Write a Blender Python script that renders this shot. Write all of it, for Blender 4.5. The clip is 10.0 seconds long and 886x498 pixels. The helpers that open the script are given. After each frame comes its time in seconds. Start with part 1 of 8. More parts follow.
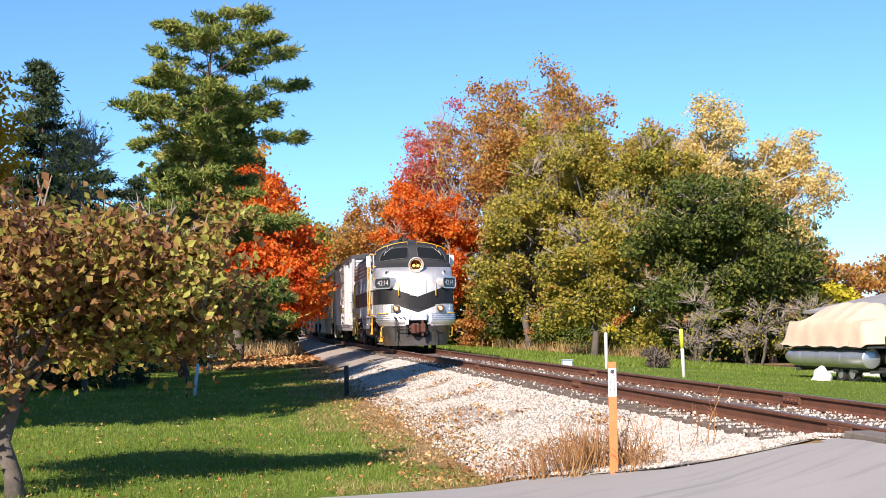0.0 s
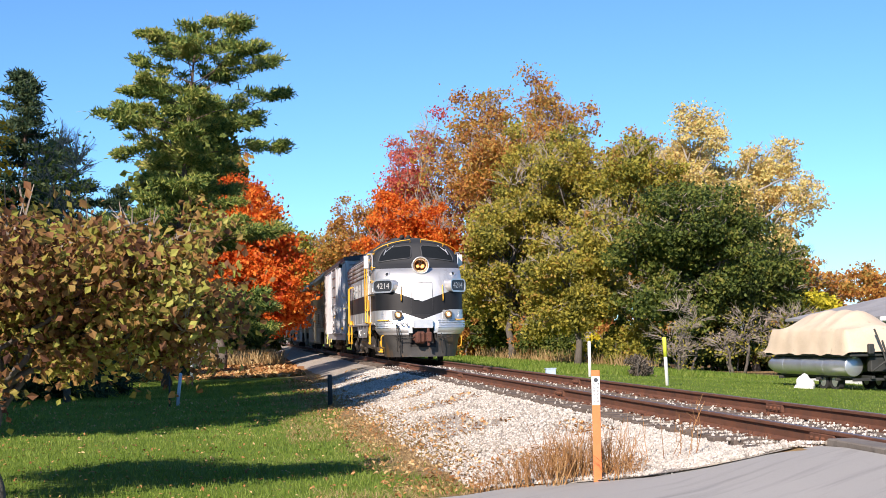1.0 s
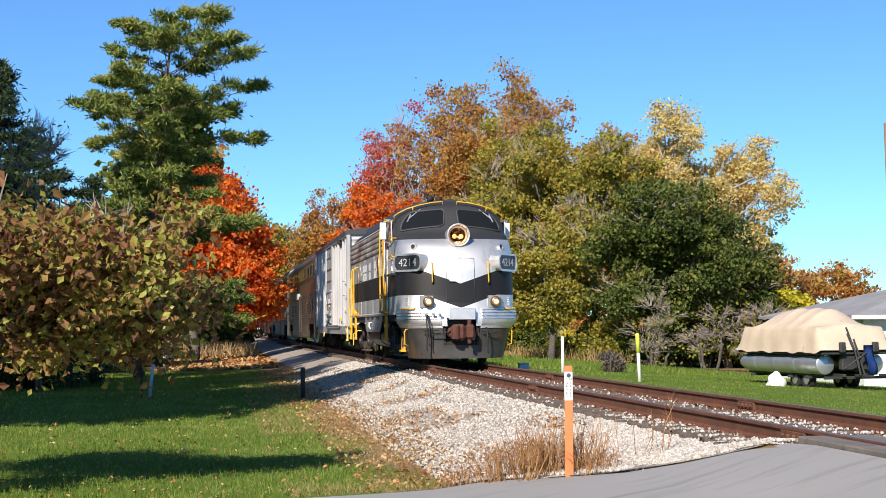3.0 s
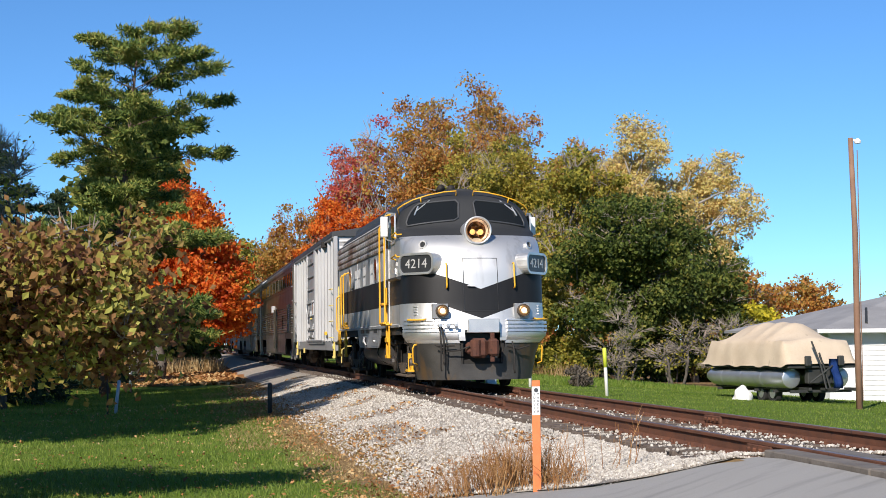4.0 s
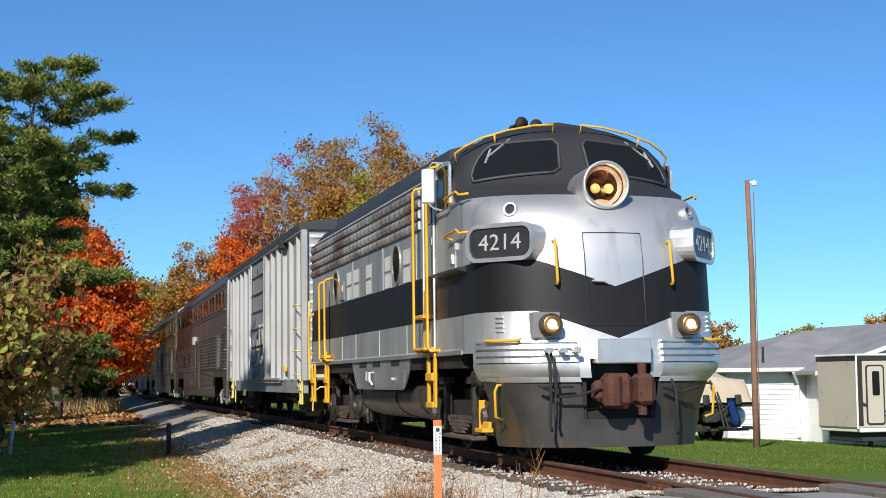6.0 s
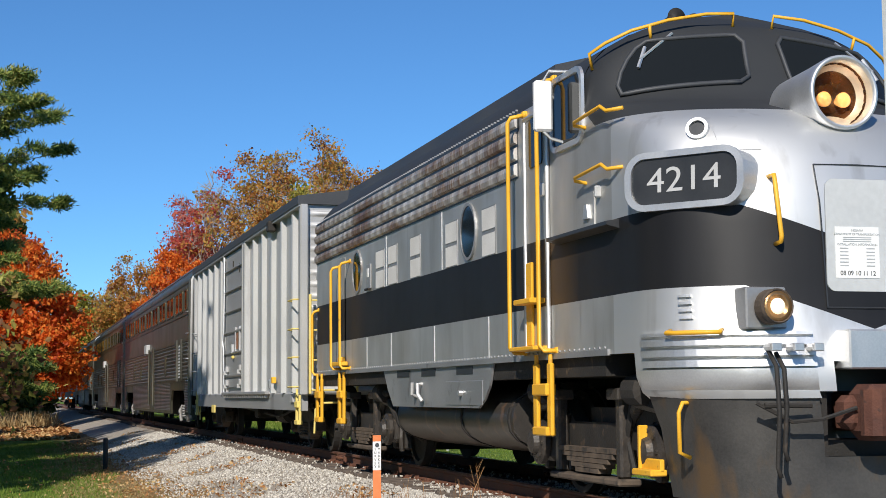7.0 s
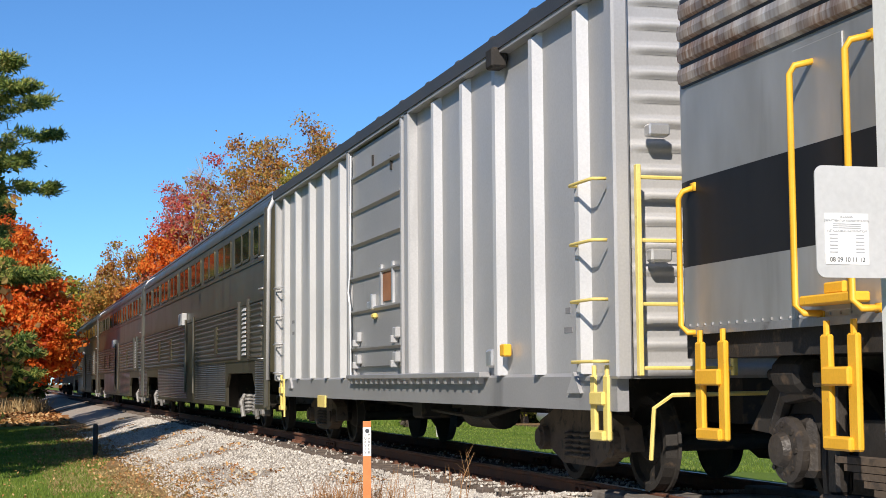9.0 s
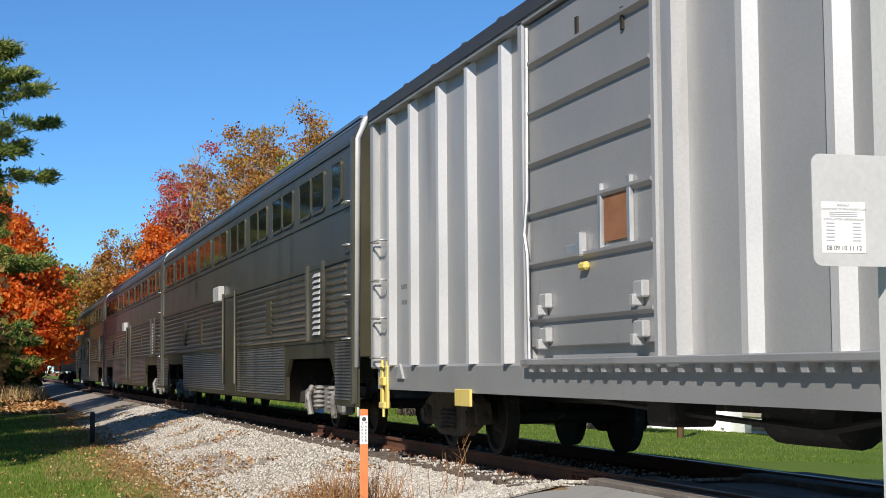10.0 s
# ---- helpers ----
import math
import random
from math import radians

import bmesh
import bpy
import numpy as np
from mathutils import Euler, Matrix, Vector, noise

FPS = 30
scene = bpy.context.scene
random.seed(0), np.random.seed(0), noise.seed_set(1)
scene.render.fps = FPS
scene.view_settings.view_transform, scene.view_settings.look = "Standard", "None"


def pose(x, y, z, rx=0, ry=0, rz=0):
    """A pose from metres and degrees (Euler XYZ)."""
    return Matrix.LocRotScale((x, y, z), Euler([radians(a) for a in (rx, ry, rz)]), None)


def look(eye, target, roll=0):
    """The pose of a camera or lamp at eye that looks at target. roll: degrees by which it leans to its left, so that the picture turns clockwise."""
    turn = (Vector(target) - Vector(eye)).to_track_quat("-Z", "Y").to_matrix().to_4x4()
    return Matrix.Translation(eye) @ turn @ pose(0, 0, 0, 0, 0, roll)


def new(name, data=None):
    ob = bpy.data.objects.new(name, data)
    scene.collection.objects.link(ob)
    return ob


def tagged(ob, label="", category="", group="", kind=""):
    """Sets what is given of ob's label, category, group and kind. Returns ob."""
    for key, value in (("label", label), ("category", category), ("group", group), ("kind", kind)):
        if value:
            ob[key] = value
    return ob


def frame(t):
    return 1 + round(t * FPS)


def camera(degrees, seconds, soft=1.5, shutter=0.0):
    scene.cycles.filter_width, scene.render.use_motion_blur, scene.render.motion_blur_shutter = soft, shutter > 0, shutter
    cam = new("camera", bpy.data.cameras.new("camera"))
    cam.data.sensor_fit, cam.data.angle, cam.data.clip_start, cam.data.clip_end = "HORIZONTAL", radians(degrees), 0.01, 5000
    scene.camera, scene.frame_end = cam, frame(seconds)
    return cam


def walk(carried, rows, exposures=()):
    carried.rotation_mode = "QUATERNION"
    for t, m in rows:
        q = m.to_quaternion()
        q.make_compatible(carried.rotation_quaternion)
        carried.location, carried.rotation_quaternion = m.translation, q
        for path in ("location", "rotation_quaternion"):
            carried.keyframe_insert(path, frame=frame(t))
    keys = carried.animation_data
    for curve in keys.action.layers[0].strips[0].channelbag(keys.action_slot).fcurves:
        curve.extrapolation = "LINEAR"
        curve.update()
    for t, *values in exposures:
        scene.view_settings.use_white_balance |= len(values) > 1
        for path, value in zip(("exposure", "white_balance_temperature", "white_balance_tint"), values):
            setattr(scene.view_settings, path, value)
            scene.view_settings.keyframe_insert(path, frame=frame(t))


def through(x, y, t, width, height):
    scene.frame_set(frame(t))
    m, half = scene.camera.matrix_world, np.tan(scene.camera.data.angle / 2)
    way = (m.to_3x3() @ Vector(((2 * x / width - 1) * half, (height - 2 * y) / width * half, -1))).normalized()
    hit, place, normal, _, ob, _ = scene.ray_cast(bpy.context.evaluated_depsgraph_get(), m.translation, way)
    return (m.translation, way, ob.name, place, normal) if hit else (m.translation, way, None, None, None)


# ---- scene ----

# ---- camera: held by hand beside the crossing, panning with the train ----
EYE = (-6.207, 0.0, 0.979)
cam = camera(32.2, 10.0, soft=0.85)
PAN = [
    (0.0, -6.948, 2.801, 0.911), (0.5, -7.287, 3.029, 1.007), (1.0, -7.564, 3.116, 1.038), (1.5, -7.900, 3.127, 0.996),
    (2.0, -8.198, 3.038, 1.131), (2.5, -8.195, 2.717, 0.547), (4.0, -9.761, 3.430, 0.596), (4.5, -10.583, 3.573, 0.554),
    (5.0, -11.221, 4.162, 0.533), (5.2, -11.657, 4.403, 0.608), (6.5, -14.554, 5.108, 0.525), (7.0, -15.653, 5.405, 0.428),
    (7.5, -16.142, 5.271, 0.541), (8.0, -16.287, 5.146, 0.481), (8.5, -16.131, 4.923, 0.380), (9.0, -16.022, 4.882, 0.407),
    (9.5, -15.960, 4.571, 0.482), (10.0, -16.140, 4.446, 0.399)]
walk(cam, [(t, pose(*EYE, 90 + pitch, roll, yaw)) for t, yaw, pitch, roll in PAN],
     exposures=[(0.0, 0.80, 7000, 20), (1.0, 0.68, 6900, 18), (2.5, 0.58, 6800, 15), (4.5, 0.24, 6600, 12), (5.2, 0.26, 6550, 11), (6.5, 0.05, 6500, 10),
                (7.5, 0.06, 6500, 10), (8.2, 0.20, 6600, 12), (9.0, 0.30, 6700, 13), (10.0, 0.15, 6600, 11)])

# where the locomotive's nose stands along the track, second by second
RUN = [(0.0, 58.41), (0.5, 54.91), (1.0, 51.43), (1.5, 47.99), (2.0, 44.58), (2.5, 41.15), (4.0, 30.81), (4.5, 27.34),
       (5.0, 23.78), (5.2, 22.36), (6.5, 13.12), (7.0, 9.71), (7.5, 6.14), (8.0, 2.66), (8.5, -0.82), (9.0, -4.47),
       (9.5, -8.31), (10.0, -12.02)]
ROLLING = []   # vehicles and their distance behind the nose
WHEELS = []    # axles with their radius


# ---- daylight ----
SUN_FROM = Vector((-0.403, -0.736, 0.545)).normalized()
world = bpy.data.worlds.new("clear_sky")
scene.world = world
world.use_nodes = True
wn = world.node_tree.nodes
sky = wn.new("ShaderNodeTexSky")
sky.sky_type = "NISHITA"
sky.sun_disc = False
sky.sun_elevation = math.asin(SUN_FROM.z)
sky.sun_rotation = math.atan2(SUN_FROM.x, SUN_FROM.y)
sky.air_density, sky.dust_density, sky.ozone_density, sky.altitude = 1.0, 0.0, 4.0, 2500.0
deep = wn.new("ShaderNodeMix")
deep.data_type, deep.blend_type = "RGBA", "MULTIPLY"
deep.inputs[0].default_value = 1.0
deep.inputs[7].default_value = (0.59, 0.95, 1.18, 1.0)
world.node_tree.links.new(sky.outputs[0], deep.inputs[6])
world.node_tree.links.new(deep.outputs[2], wn["Background"].inputs[0])
wn["Background"].inputs[1].default_value = 0.100
sun = new("sun", bpy.data.lights.new("sun", "SUN"))
sun.data.energy, sun.data.angle, sun.data.color = 5.1, radians(0.5), (1.0, 0.94, 0.85)
sun.matrix_world = look(SUN_FROM * 50, (0, 0, 0))


# ---- materials ----
def shader(name):
    m = bpy.data.materials.new(name)
    m.use_nodes = True
    t = m.node_tree
    return m, t, t.nodes["Principled BSDF"]


def node(t, kind, ins=(), **props):
    n = t.nodes.new(kind)
    for k, v in props.items():
        setattr(n, k, v)
    for k, v in ins:
        if hasattr(v, "is_output"):
            t.links.new(v, n.inputs[k])
        else:
            n.inputs[k].default_value = v
    return n


def rgb(c):
    return (c[0], c[1], c[2], 1.0)


def ramp(t, fac, stops):
    n = t.nodes.new("ShaderNodeValToRGB")
    t.links.new(fac, n.inputs[0])
    while len(n.color_ramp.elements) < len(stops):
        n.color_ramp.elements.new(0.5)
    for e, (p, c) in zip(n.color_ramp.elements, stops):
        e.position, e.color = p, rgb(c)
    return n.outputs[0]


def mix(t, fac, a, b, blend="MIX"):
    n = t.nodes.new("ShaderNodeMix")
    n.data_type, n.blend_type = "RGBA", blend
    for k, v in ((0, fac), (6, a), (7, b)):
        if hasattr(v, "is_output"):
            t.links.new(v, n.inputs[k])
        else:
            n.inputs[k].default_value = v if k == 0 else rgb(v)
    return n.outputs[2]


def math_node(t, op, a, b=0.0, clamp=False):
    n = t.nodes.new("ShaderNodeMath")
    n.operation, n.use_clamp = op, clamp
    for k, v in ((0, a), (1, b)):
        if hasattr(v, "is_output"):
            t.links.new(v, n.inputs[k])
        else:
            n.inputs[k].default_value = v
    return n.outputs[0]


def noise_tex(t, scale, detail=4.0, vec=None, stretch=None):
    src = vec or t.nodes.new("ShaderNodeTexCoord").outputs["Object"]
    if stretch:
        src = node(t, "ShaderNodeMapping", [("Vector", src), ("Scale", stretch)]).outputs[0]
    return node(t, "ShaderNodeTexNoise", [("Vector", src), ("Scale", scale), ("Detail", detail)]).outputs["Fac"]


def surface(name, c1, c2, scale=3.0, rough=0.6, metal=0.0, fine=60.0, bump=0.15, dirt=None, dirt_at=0.62, streak=None, spec=0.5):
    """A painted, weathered or natural surface: broad blotches between two colours, fine grain, dirt and relief."""
    m, t, b = shader(name)
    broad = noise_tex(t, scale, 5.0)
    grain = noise_tex(t, fine, 3.0)
    col = mix(t, ramp(t, broad, [(0.35, (0, 0, 0)), (0.65, (1, 1, 1))]), c1, c2)
    col = mix(t, 0.35, col, mix(t, grain, [x * 0.75 for x in c1], [min(1, x * 1.25) for x in c2]))
    if dirt:
        d = noise_tex(t, scale * 2.3, 6.0, stretch=streak)
        col = mix(t, ramp(t, d, [(dirt_at, (0, 0, 0)), (min(0.99, dirt_at + 0.14), (1, 1, 1))]), col, dirt)
    t.links.new(col, b.inputs["Base Color"])
    r = math_node(t, "MULTIPLY_ADD", broad, 0.25)
    r.node.inputs[2].default_value = rough - 0.12
    t.links.new(r, b.inputs["Roughness"])
    b.inputs["Metallic"].default_value = metal
    b.inputs["Specular IOR Level"].default_value = spec
    if bump:
        bp = node(t, "ShaderNodeBump", [("Height", grain), ("Strength", bump), ("Distance", 0.01)])
        t.links.new(bp.outputs[0], b.inputs["Normal"])
    return m


def foliage(name, palette, through=0.35, rough=0.6):
    """Leaves: each one its own tint, each spray a little different, thin enough to let some light through."""
    m, t, b = shader(name)
    isle = t.nodes.new("ShaderNodeNewGeometry").outputs["Random Per Island"]
    patch = math_node(t, "MULTIPLY", noise_tex(t, 0.4, 2.0), 1.1)
    spray = math_node(t, "MULTIPLY", noise_tex(t, 1.7, 2.0), 0.7)
    f = math_node(t, "SUBTRACT", math_node(t, "ADD", math_node(t, "ADD", patch, spray), math_node(t, "MULTIPLY", isle, 0.6)), 0.70)
    n = len(palette)
    col = ramp(t, f, [((i + 0.5) / n, c) for i, c in enumerate(palette)])
    t.links.new(col, b.inputs["Base Color"])
    b.inputs["Roughness"].default_value = rough
    b.inputs["Specular IOR Level"].default_value = 0.25
    tr = node(t, "ShaderNodeBsdfTranslucent", [("Color", col)])
    mx = node(t, "ShaderNodeMixShader", [(0, through), (1, b.outputs[0]), (2, tr.outputs[0])])
    t.links.new(mx.outputs[0], t.nodes["Material Output"].inputs[0])
    return m


def glowing(name, col, power):
    m, t, b = shader(name)
    b.inputs["Base Color"].default_value = rgb(col)
    b.inputs["Emission Color"].default_value = rgb(col)
    b.inputs["Emission Strength"].default_value = power
    b.inputs["Roughness"].default_value = 0.2
    return m


def clear_glass(name, tint=(1, 1, 1), rough=0.0, bend=1.45):
    m, t, b = shader(name)
    b.inputs["Base Color"].default_value = rgb(tint)
    b.inputs["Transmission Weight"].default_value = 1.0
    b.inputs["Roughness"].default_value = rough
    b.inputs["IOR"].default_value = bend
    return m


def dark_pane(name):
    m, t, b = shader(name)
    b.inputs["Base Color"].default_value = rgb((0.012, 0.014, 0.015))
    b.inputs["Roughness"].default_value = 0.06
    b.inputs["Specular IOR Level"].default_value = 0.2
    return m


# ---- mesh tools ----
def part(name, bm, material, parent=None, label="", smooth=False):
    me = bpy.data.meshes.new(name)
    bm.to_mesh(me)
    bm.free()
    me.materials.append(material)
    if smooth:
        me.shade_smooth()
    ob = new(name, me)
    if parent:
        ob.parent = parent
    if label:
        tagged(ob, label)
    return ob


def share(name, me, parent, at, turn=(0, 0, 0), size=1.0):
    ob = new(name, me)
    ob.parent = parent
    ob.location, ob.rotation_euler = at, turn
    ob.scale = (size, size, size) if not hasattr(size, "__len__") else size
    return ob


def mesh_of(name, bm, material):
    me = bpy.data.meshes.new(name)
    bm.to_mesh(me)
    bm.free()
    me.materials.append(material)
    return me


def thing(name, label, category, at=(0, 0, 0), group="", turn=0.0):
    ob = new(name)
    ob.empty_display_size = 0.2
    ob.matrix_basis = pose(*at, 0, 0, turn)
    return tagged(ob, label, category, group)


def box(bm, a, b, bevel=0.0, turn=None, pivot=None):
    x0, y0, z0 = (min(p, q) for p, q in zip(a, b))
    x1, y1, z1 = (max(p, q) for p, q in zip(a, b))
    v = [bm.verts.new(c) for c in ((x0, y0, z0), (x1, y0, z0), (x1, y1, z0), (x0, y1, z0),
                                   (x0, y0, z1), (x1, y0, z1), (x1, y1, z1), (x0, y1, z1))]
    fs = [bm.faces.new([v[i] for i in q]) for q in ((3, 2, 1, 0), (4, 5, 6, 7), (0, 1, 5, 4), (1, 2, 6, 5), (2, 3, 7, 6), (3, 0, 4, 7))]
    if bevel:
        es = list({e for f in fs for e in f.edges})
        out = bmesh.ops.bevel(bm, geom=es, offset=bevel, segments=1, affect="EDGES")
        v = [w for w in {w for f in out["faces"] for w in f.verts}]
    if turn is not None:
        c = Vector(pivot) if pivot else (Vector(a) + Vector(b)) / 2
        m = Matrix.Translation(c) @ turn.to_4x4() @ Matrix.Translation(-c)
        for w in v:
            w.co = m @ w.co
    return v


def rod(bm, p, q, r, seg=8, r2=None, caps=True):
    p, q = Vector(p), Vector(q)
    r2 = r if r2 is None else r2
    d = (q - p).normalized()
    u = d.orthogonal().normalized()
    w = d.cross(u)
    rings = []
    for c, rr in ((p, r), (q, r2)):
        rings.append([bm.verts.new(c + (u * math.cos(a) + w * math.sin(a)) * rr) for a in (2 * math.pi * i / seg for i in range(seg))])
    for i in range(seg):
        j = (i + 1) % seg
        bm.faces.new((rings[0][i], rings[0][j], rings[1][j], rings[1][i]))
    if caps:
        bm.faces.new(rings[0][::-1])
        bm.faces.new(rings[1])


def pipe(bm, pts, r, seg=8, radii=None):
    """A bent tube through pts."""
    pts = [Vector(p) for p in pts]
    rings = []
    u = None
    for i, p in enumerate(pts):
        d = (pts[min(i + 1, len(pts) - 1)] - pts[max(i - 1, 0)]).normalized()
        u = (u - d * u.dot(d)).normalized() if u is not None and (u - d * u.dot(d)).length > 1e-4 else d.orthogonal().normalized()
        w = d.cross(u)
        rr = radii[i] if radii else r
        rings.append([bm.verts.new(p + (u * math.cos(a) + w * math.sin(a)) * rr) for a in (2 * math.pi * k / seg for k in range(seg))])
    for a, b in zip(rings, rings[1:]):
        for k in range(seg):
            j = (k + 1) % seg
            bm.faces.new((a[k], a[j], b[j], b[k]))
    bm.faces.new(rings[0][::-1])
    bm.faces.new(rings[-1])


def extrude_y(bm, prof, y0, y1, cap=True):
    """A closed outline of (x, z) drawn out from y0 to y1."""
    a = [bm.verts.new((x, y0, z)) for x, z in prof]
    b = [bm.verts.new((x, y1, z)) for x, z in prof]
    n = len(prof)
    for i in range(n):
        j = (i + 1) % n
        bm.faces.new((a[i], a[j], b[j], b[i]))
    if cap:
        bm.faces.new(a[::-1])
        bm.faces.new(b)


def extrude_x(bm, prof, x0, x1):
    """A closed outline of (y, z) drawn out from x0 to x1."""
    a = [bm.verts.new((x0, y, z)) for y, z in prof]
    b = [bm.verts.new((x1, y, z)) for y, z in prof]
    n = len(prof)
    for i in range(n):
        j = (i + 1) % n
        bm.faces.new((a[i], a[j], b[j], b[i]))
    bm.faces.new(a[::-1])
    bm.faces.new(b)


def strip(bm, rows):
    """A sheet through rows of points."""
    vs = [[bm.verts.new(p) for p in r] for r in rows]
    for a, b in zip(vs, vs[1:]):
        for i in range(len(a) - 1):
            bm.faces.new((a[i], a[i + 1], b[i + 1], b[i]))
    return vs


def lathe(bm, prof, centre, axis="x", seg=16, caps=True):
    """(distance along the axis, radius) turned round it."""
    cx, cy, cz = centre
    rings = []
    for d, r in prof:
        ring = []
        for k in range(seg):
            a = 2 * math.pi * k / seg
            c, s = r * math.cos(a), r * math.sin(a)
            ring.append(bm.verts.new({"x": (cx + d, cy + c, cz + s), "y": (cx + c, cy + d, cz + s), "z": (cx + c, cy + s, cz + d)}[axis]))
        rings.append(ring)
    for a, b in zip(rings, rings[1:]):
        for k in range(seg):
            j = (k + 1) % seg
            bm.faces.new((a[k], a[j], b[j], b[k]))
    if caps:
        bm.faces.new(rings[0][::-1])
        bm.faces.new(rings[-1])


def fast_mesh(name, verts, faces, material, smooth=False):
    me = bpy.data.meshes.new(name)
    me.from_pydata(verts, [], faces)
    me.materials.append(material)
    if smooth:
        me.shade_smooth()
    return me


# ---- the land: lawn, railway bank and road in one sheet ----
def smooth_step(a, b, v):
    k = min(1.0, max(0.0, (v - a) / (b - a)))
    return k * k * (3 - 2 * k)


def along(v, pts):
    return float(np.interp(v, [p[0] for p in pts], [p[1] for p in pts]))


BANK = [(-60, -1.0), (-20, -0.95), (-9, -0.85), (-4.2, -0.78), (-3.5, -0.74), (-1.8, -0.32), (-1.4, -0.25), (1.4, -0.25), (1.85, -0.31),
        (2.8, -0.5), (4.0, -0.55), (10, -0.82), (16, -1.12), (20, -1.4), (40, -1.6)]
ROAD_PROFILE = [(-30, -0.85), (-6, -0.78), (-4, -0.68), (-2.2, -0.38), (-1.2, -0.06), (1.2, -0.06), (3.0, -0.2), (7, -0.55), (30, -0.9)]


def road_edge(x):
    """The far edge of the road at x."""
    return along(x, [(-40, 16.5), (-8, 15.9), (-5, 15.9), (-3.4, 15.6), (-2.2, 14.2), (-0.9, 13.0), (1.5, 12.9), (4, 13.2), (40, 13.5)])


def height(x, y):
    b = along(x, BANK) + 0.035 * noise.noise((x * 0.35, y * 0.35, 0)) * (abs(x) > 2)
    r = along(x, ROAD_PROFILE) - 0.035
    e = road_edge(x)
    k = smooth_step(e + 1.3, e + 0.05, y) * smooth_step(3.6, 4.8, y)
    return b * (1 - k) + r * k


GRASS_FAR = surface("mown_grass", (0.07, 0.16, 0.018), (0.12, 0.21, 0.03), 0.5, 0.9, fine=90, bump=0.6, spec=0.1)


def ground_material():
    """Lawn, with dry leaves and needles strewn at the foot of the bank and under the trees."""
    m, t, b = shader("lawn_and_soil")
    pos = t.nodes.new("ShaderNodeTexCoord").outputs["Object"]
    x = node(t, "ShaderNodeSeparateXYZ", [(0, pos)])
    blot = noise_tex(t, 0.6, 5.0)
    fine = noise_tex(t, 45.0, 4.0)
    mid = noise_tex(t, 4.0, 4.0)
    green = mix(t, blot, (0.115, 0.19, 0.022), (0.19, 0.255, 0.045))
    green = mix(t, ramp(t, fine, [(0.3, (0, 0, 0)), (0.75, (1, 1, 1))]), mix(t, 0.5, green, (0.02, 0.05, 0.008)), green)
    dry = mix(t, ramp(t, mid, [(0.38, (0, 0, 0)), (0.62, (1, 1, 1))]), mix(t, fine, (0.12, 0.065, 0.03), (0.30, 0.18, 0.085)), mix(t, fine, (0.20, 0.13, 0.06), (0.42, 0.30, 0.15)))
    # the dry strip along the bank's foot
    wob = math_node(t, "MULTIPLY_ADD", mid, 1.6)
    wob.node.inputs[2].default_value = -0.8
    xx = math_node(t, "ADD", x.outputs[0], wob)
    near = math_node(t, "MULTIPLY", math_node(t, "ADD", xx, 4.55), 1.7, True)
    far = math_node(t, "MULTIPLY", math_node(t, "SUBTRACT", 2.9, xx), 2.0, True)
    belt = math_node(t, "MULTIPLY", near, far, True)
    col = mix(t, belt, green, dry)
    bare = math_node(t, "MULTIPLY", math_node(t, "SUBTRACT", x.outputs[1], 66.0), 0.08, True)
    left = math_node(t, "LESS_THAN", x.outputs[0], -2.0)
    under = math_node(t, "MULTIPLY", math_node(t, "MULTIPLY", bare, left), ramp(t, mid, [(0.3, (0.4, 0.4, 0.4)), (0.6, (1, 1, 1))]))
    col = mix(t, under, col, mix(t, fine, (0.20, 0.07, 0.025), (0.34, 0.15, 0.05)))
    wood = math_node(t, "MULTIPLY", math_node(t, "SUBTRACT", xx, 17.0), 0.4, True)
    far_y = math_node(t, "MULTIPLY", math_node(t, "SUBTRACT", x.outputs[1], 60.0), 0.2, True)
    col = mix(t, math_node(t, "MULTIPLY", wood, far_y), col, dry)
    t.links.new(col, b.inputs["Base Color"])
    b.inputs["Roughness"].default_value = 0.95
    b.inputs["Specular IOR Level"].default_value = 0.1
    bp = node(t, "ShaderNodeBump", [("Height", fine), ("Strength", 0.7), ("Distance", 0.03)])
    t.links.new(bp.outputs[0], b.inputs["Normal"])
    return m


def build_ground():
    xs = sorted(set([-1500, -700, -300, -150, -80, -50, -35] + [round(v, 2) for v in np.arange(-26, -5, 1.0)] + [round(v, 2) for v in np.arange(-5, 5.01, 0.25)]
                    + [round(v, 2) for v in np.arange(6, 30, 1.5)] + [35, 50, 80, 150, 300, 700, 1500]))
    ys = sorted(set([-1500, -600, -200, -80, -40, -20, -10, -4, 0, 2] + [round(v, 2) for v in np.arange(3, 20, 0.5)]
                    + [round(v, 2) for v in np.arange(20, 100, 2.0)] + [110, 130, 160, 200, 260, 350, 500, 800, 1500, 2600]))
    verts = [(x, y, height(x, y)) for y in ys for x in xs]
    n = len(xs)
    faces = [(j * n + i, j * n + i + 1, (j + 1) * n + i + 1, (j + 1) * n + i) for j in range(len(ys) - 1) for i in range(n - 1)]
    ob = new("ground", fast_mesh("ground", verts, faces, ground_material(), True))
    return tagged(ob, "mown green lawn with fallen leaves and a dry strip beside the bank", "lawn", kind="structure")


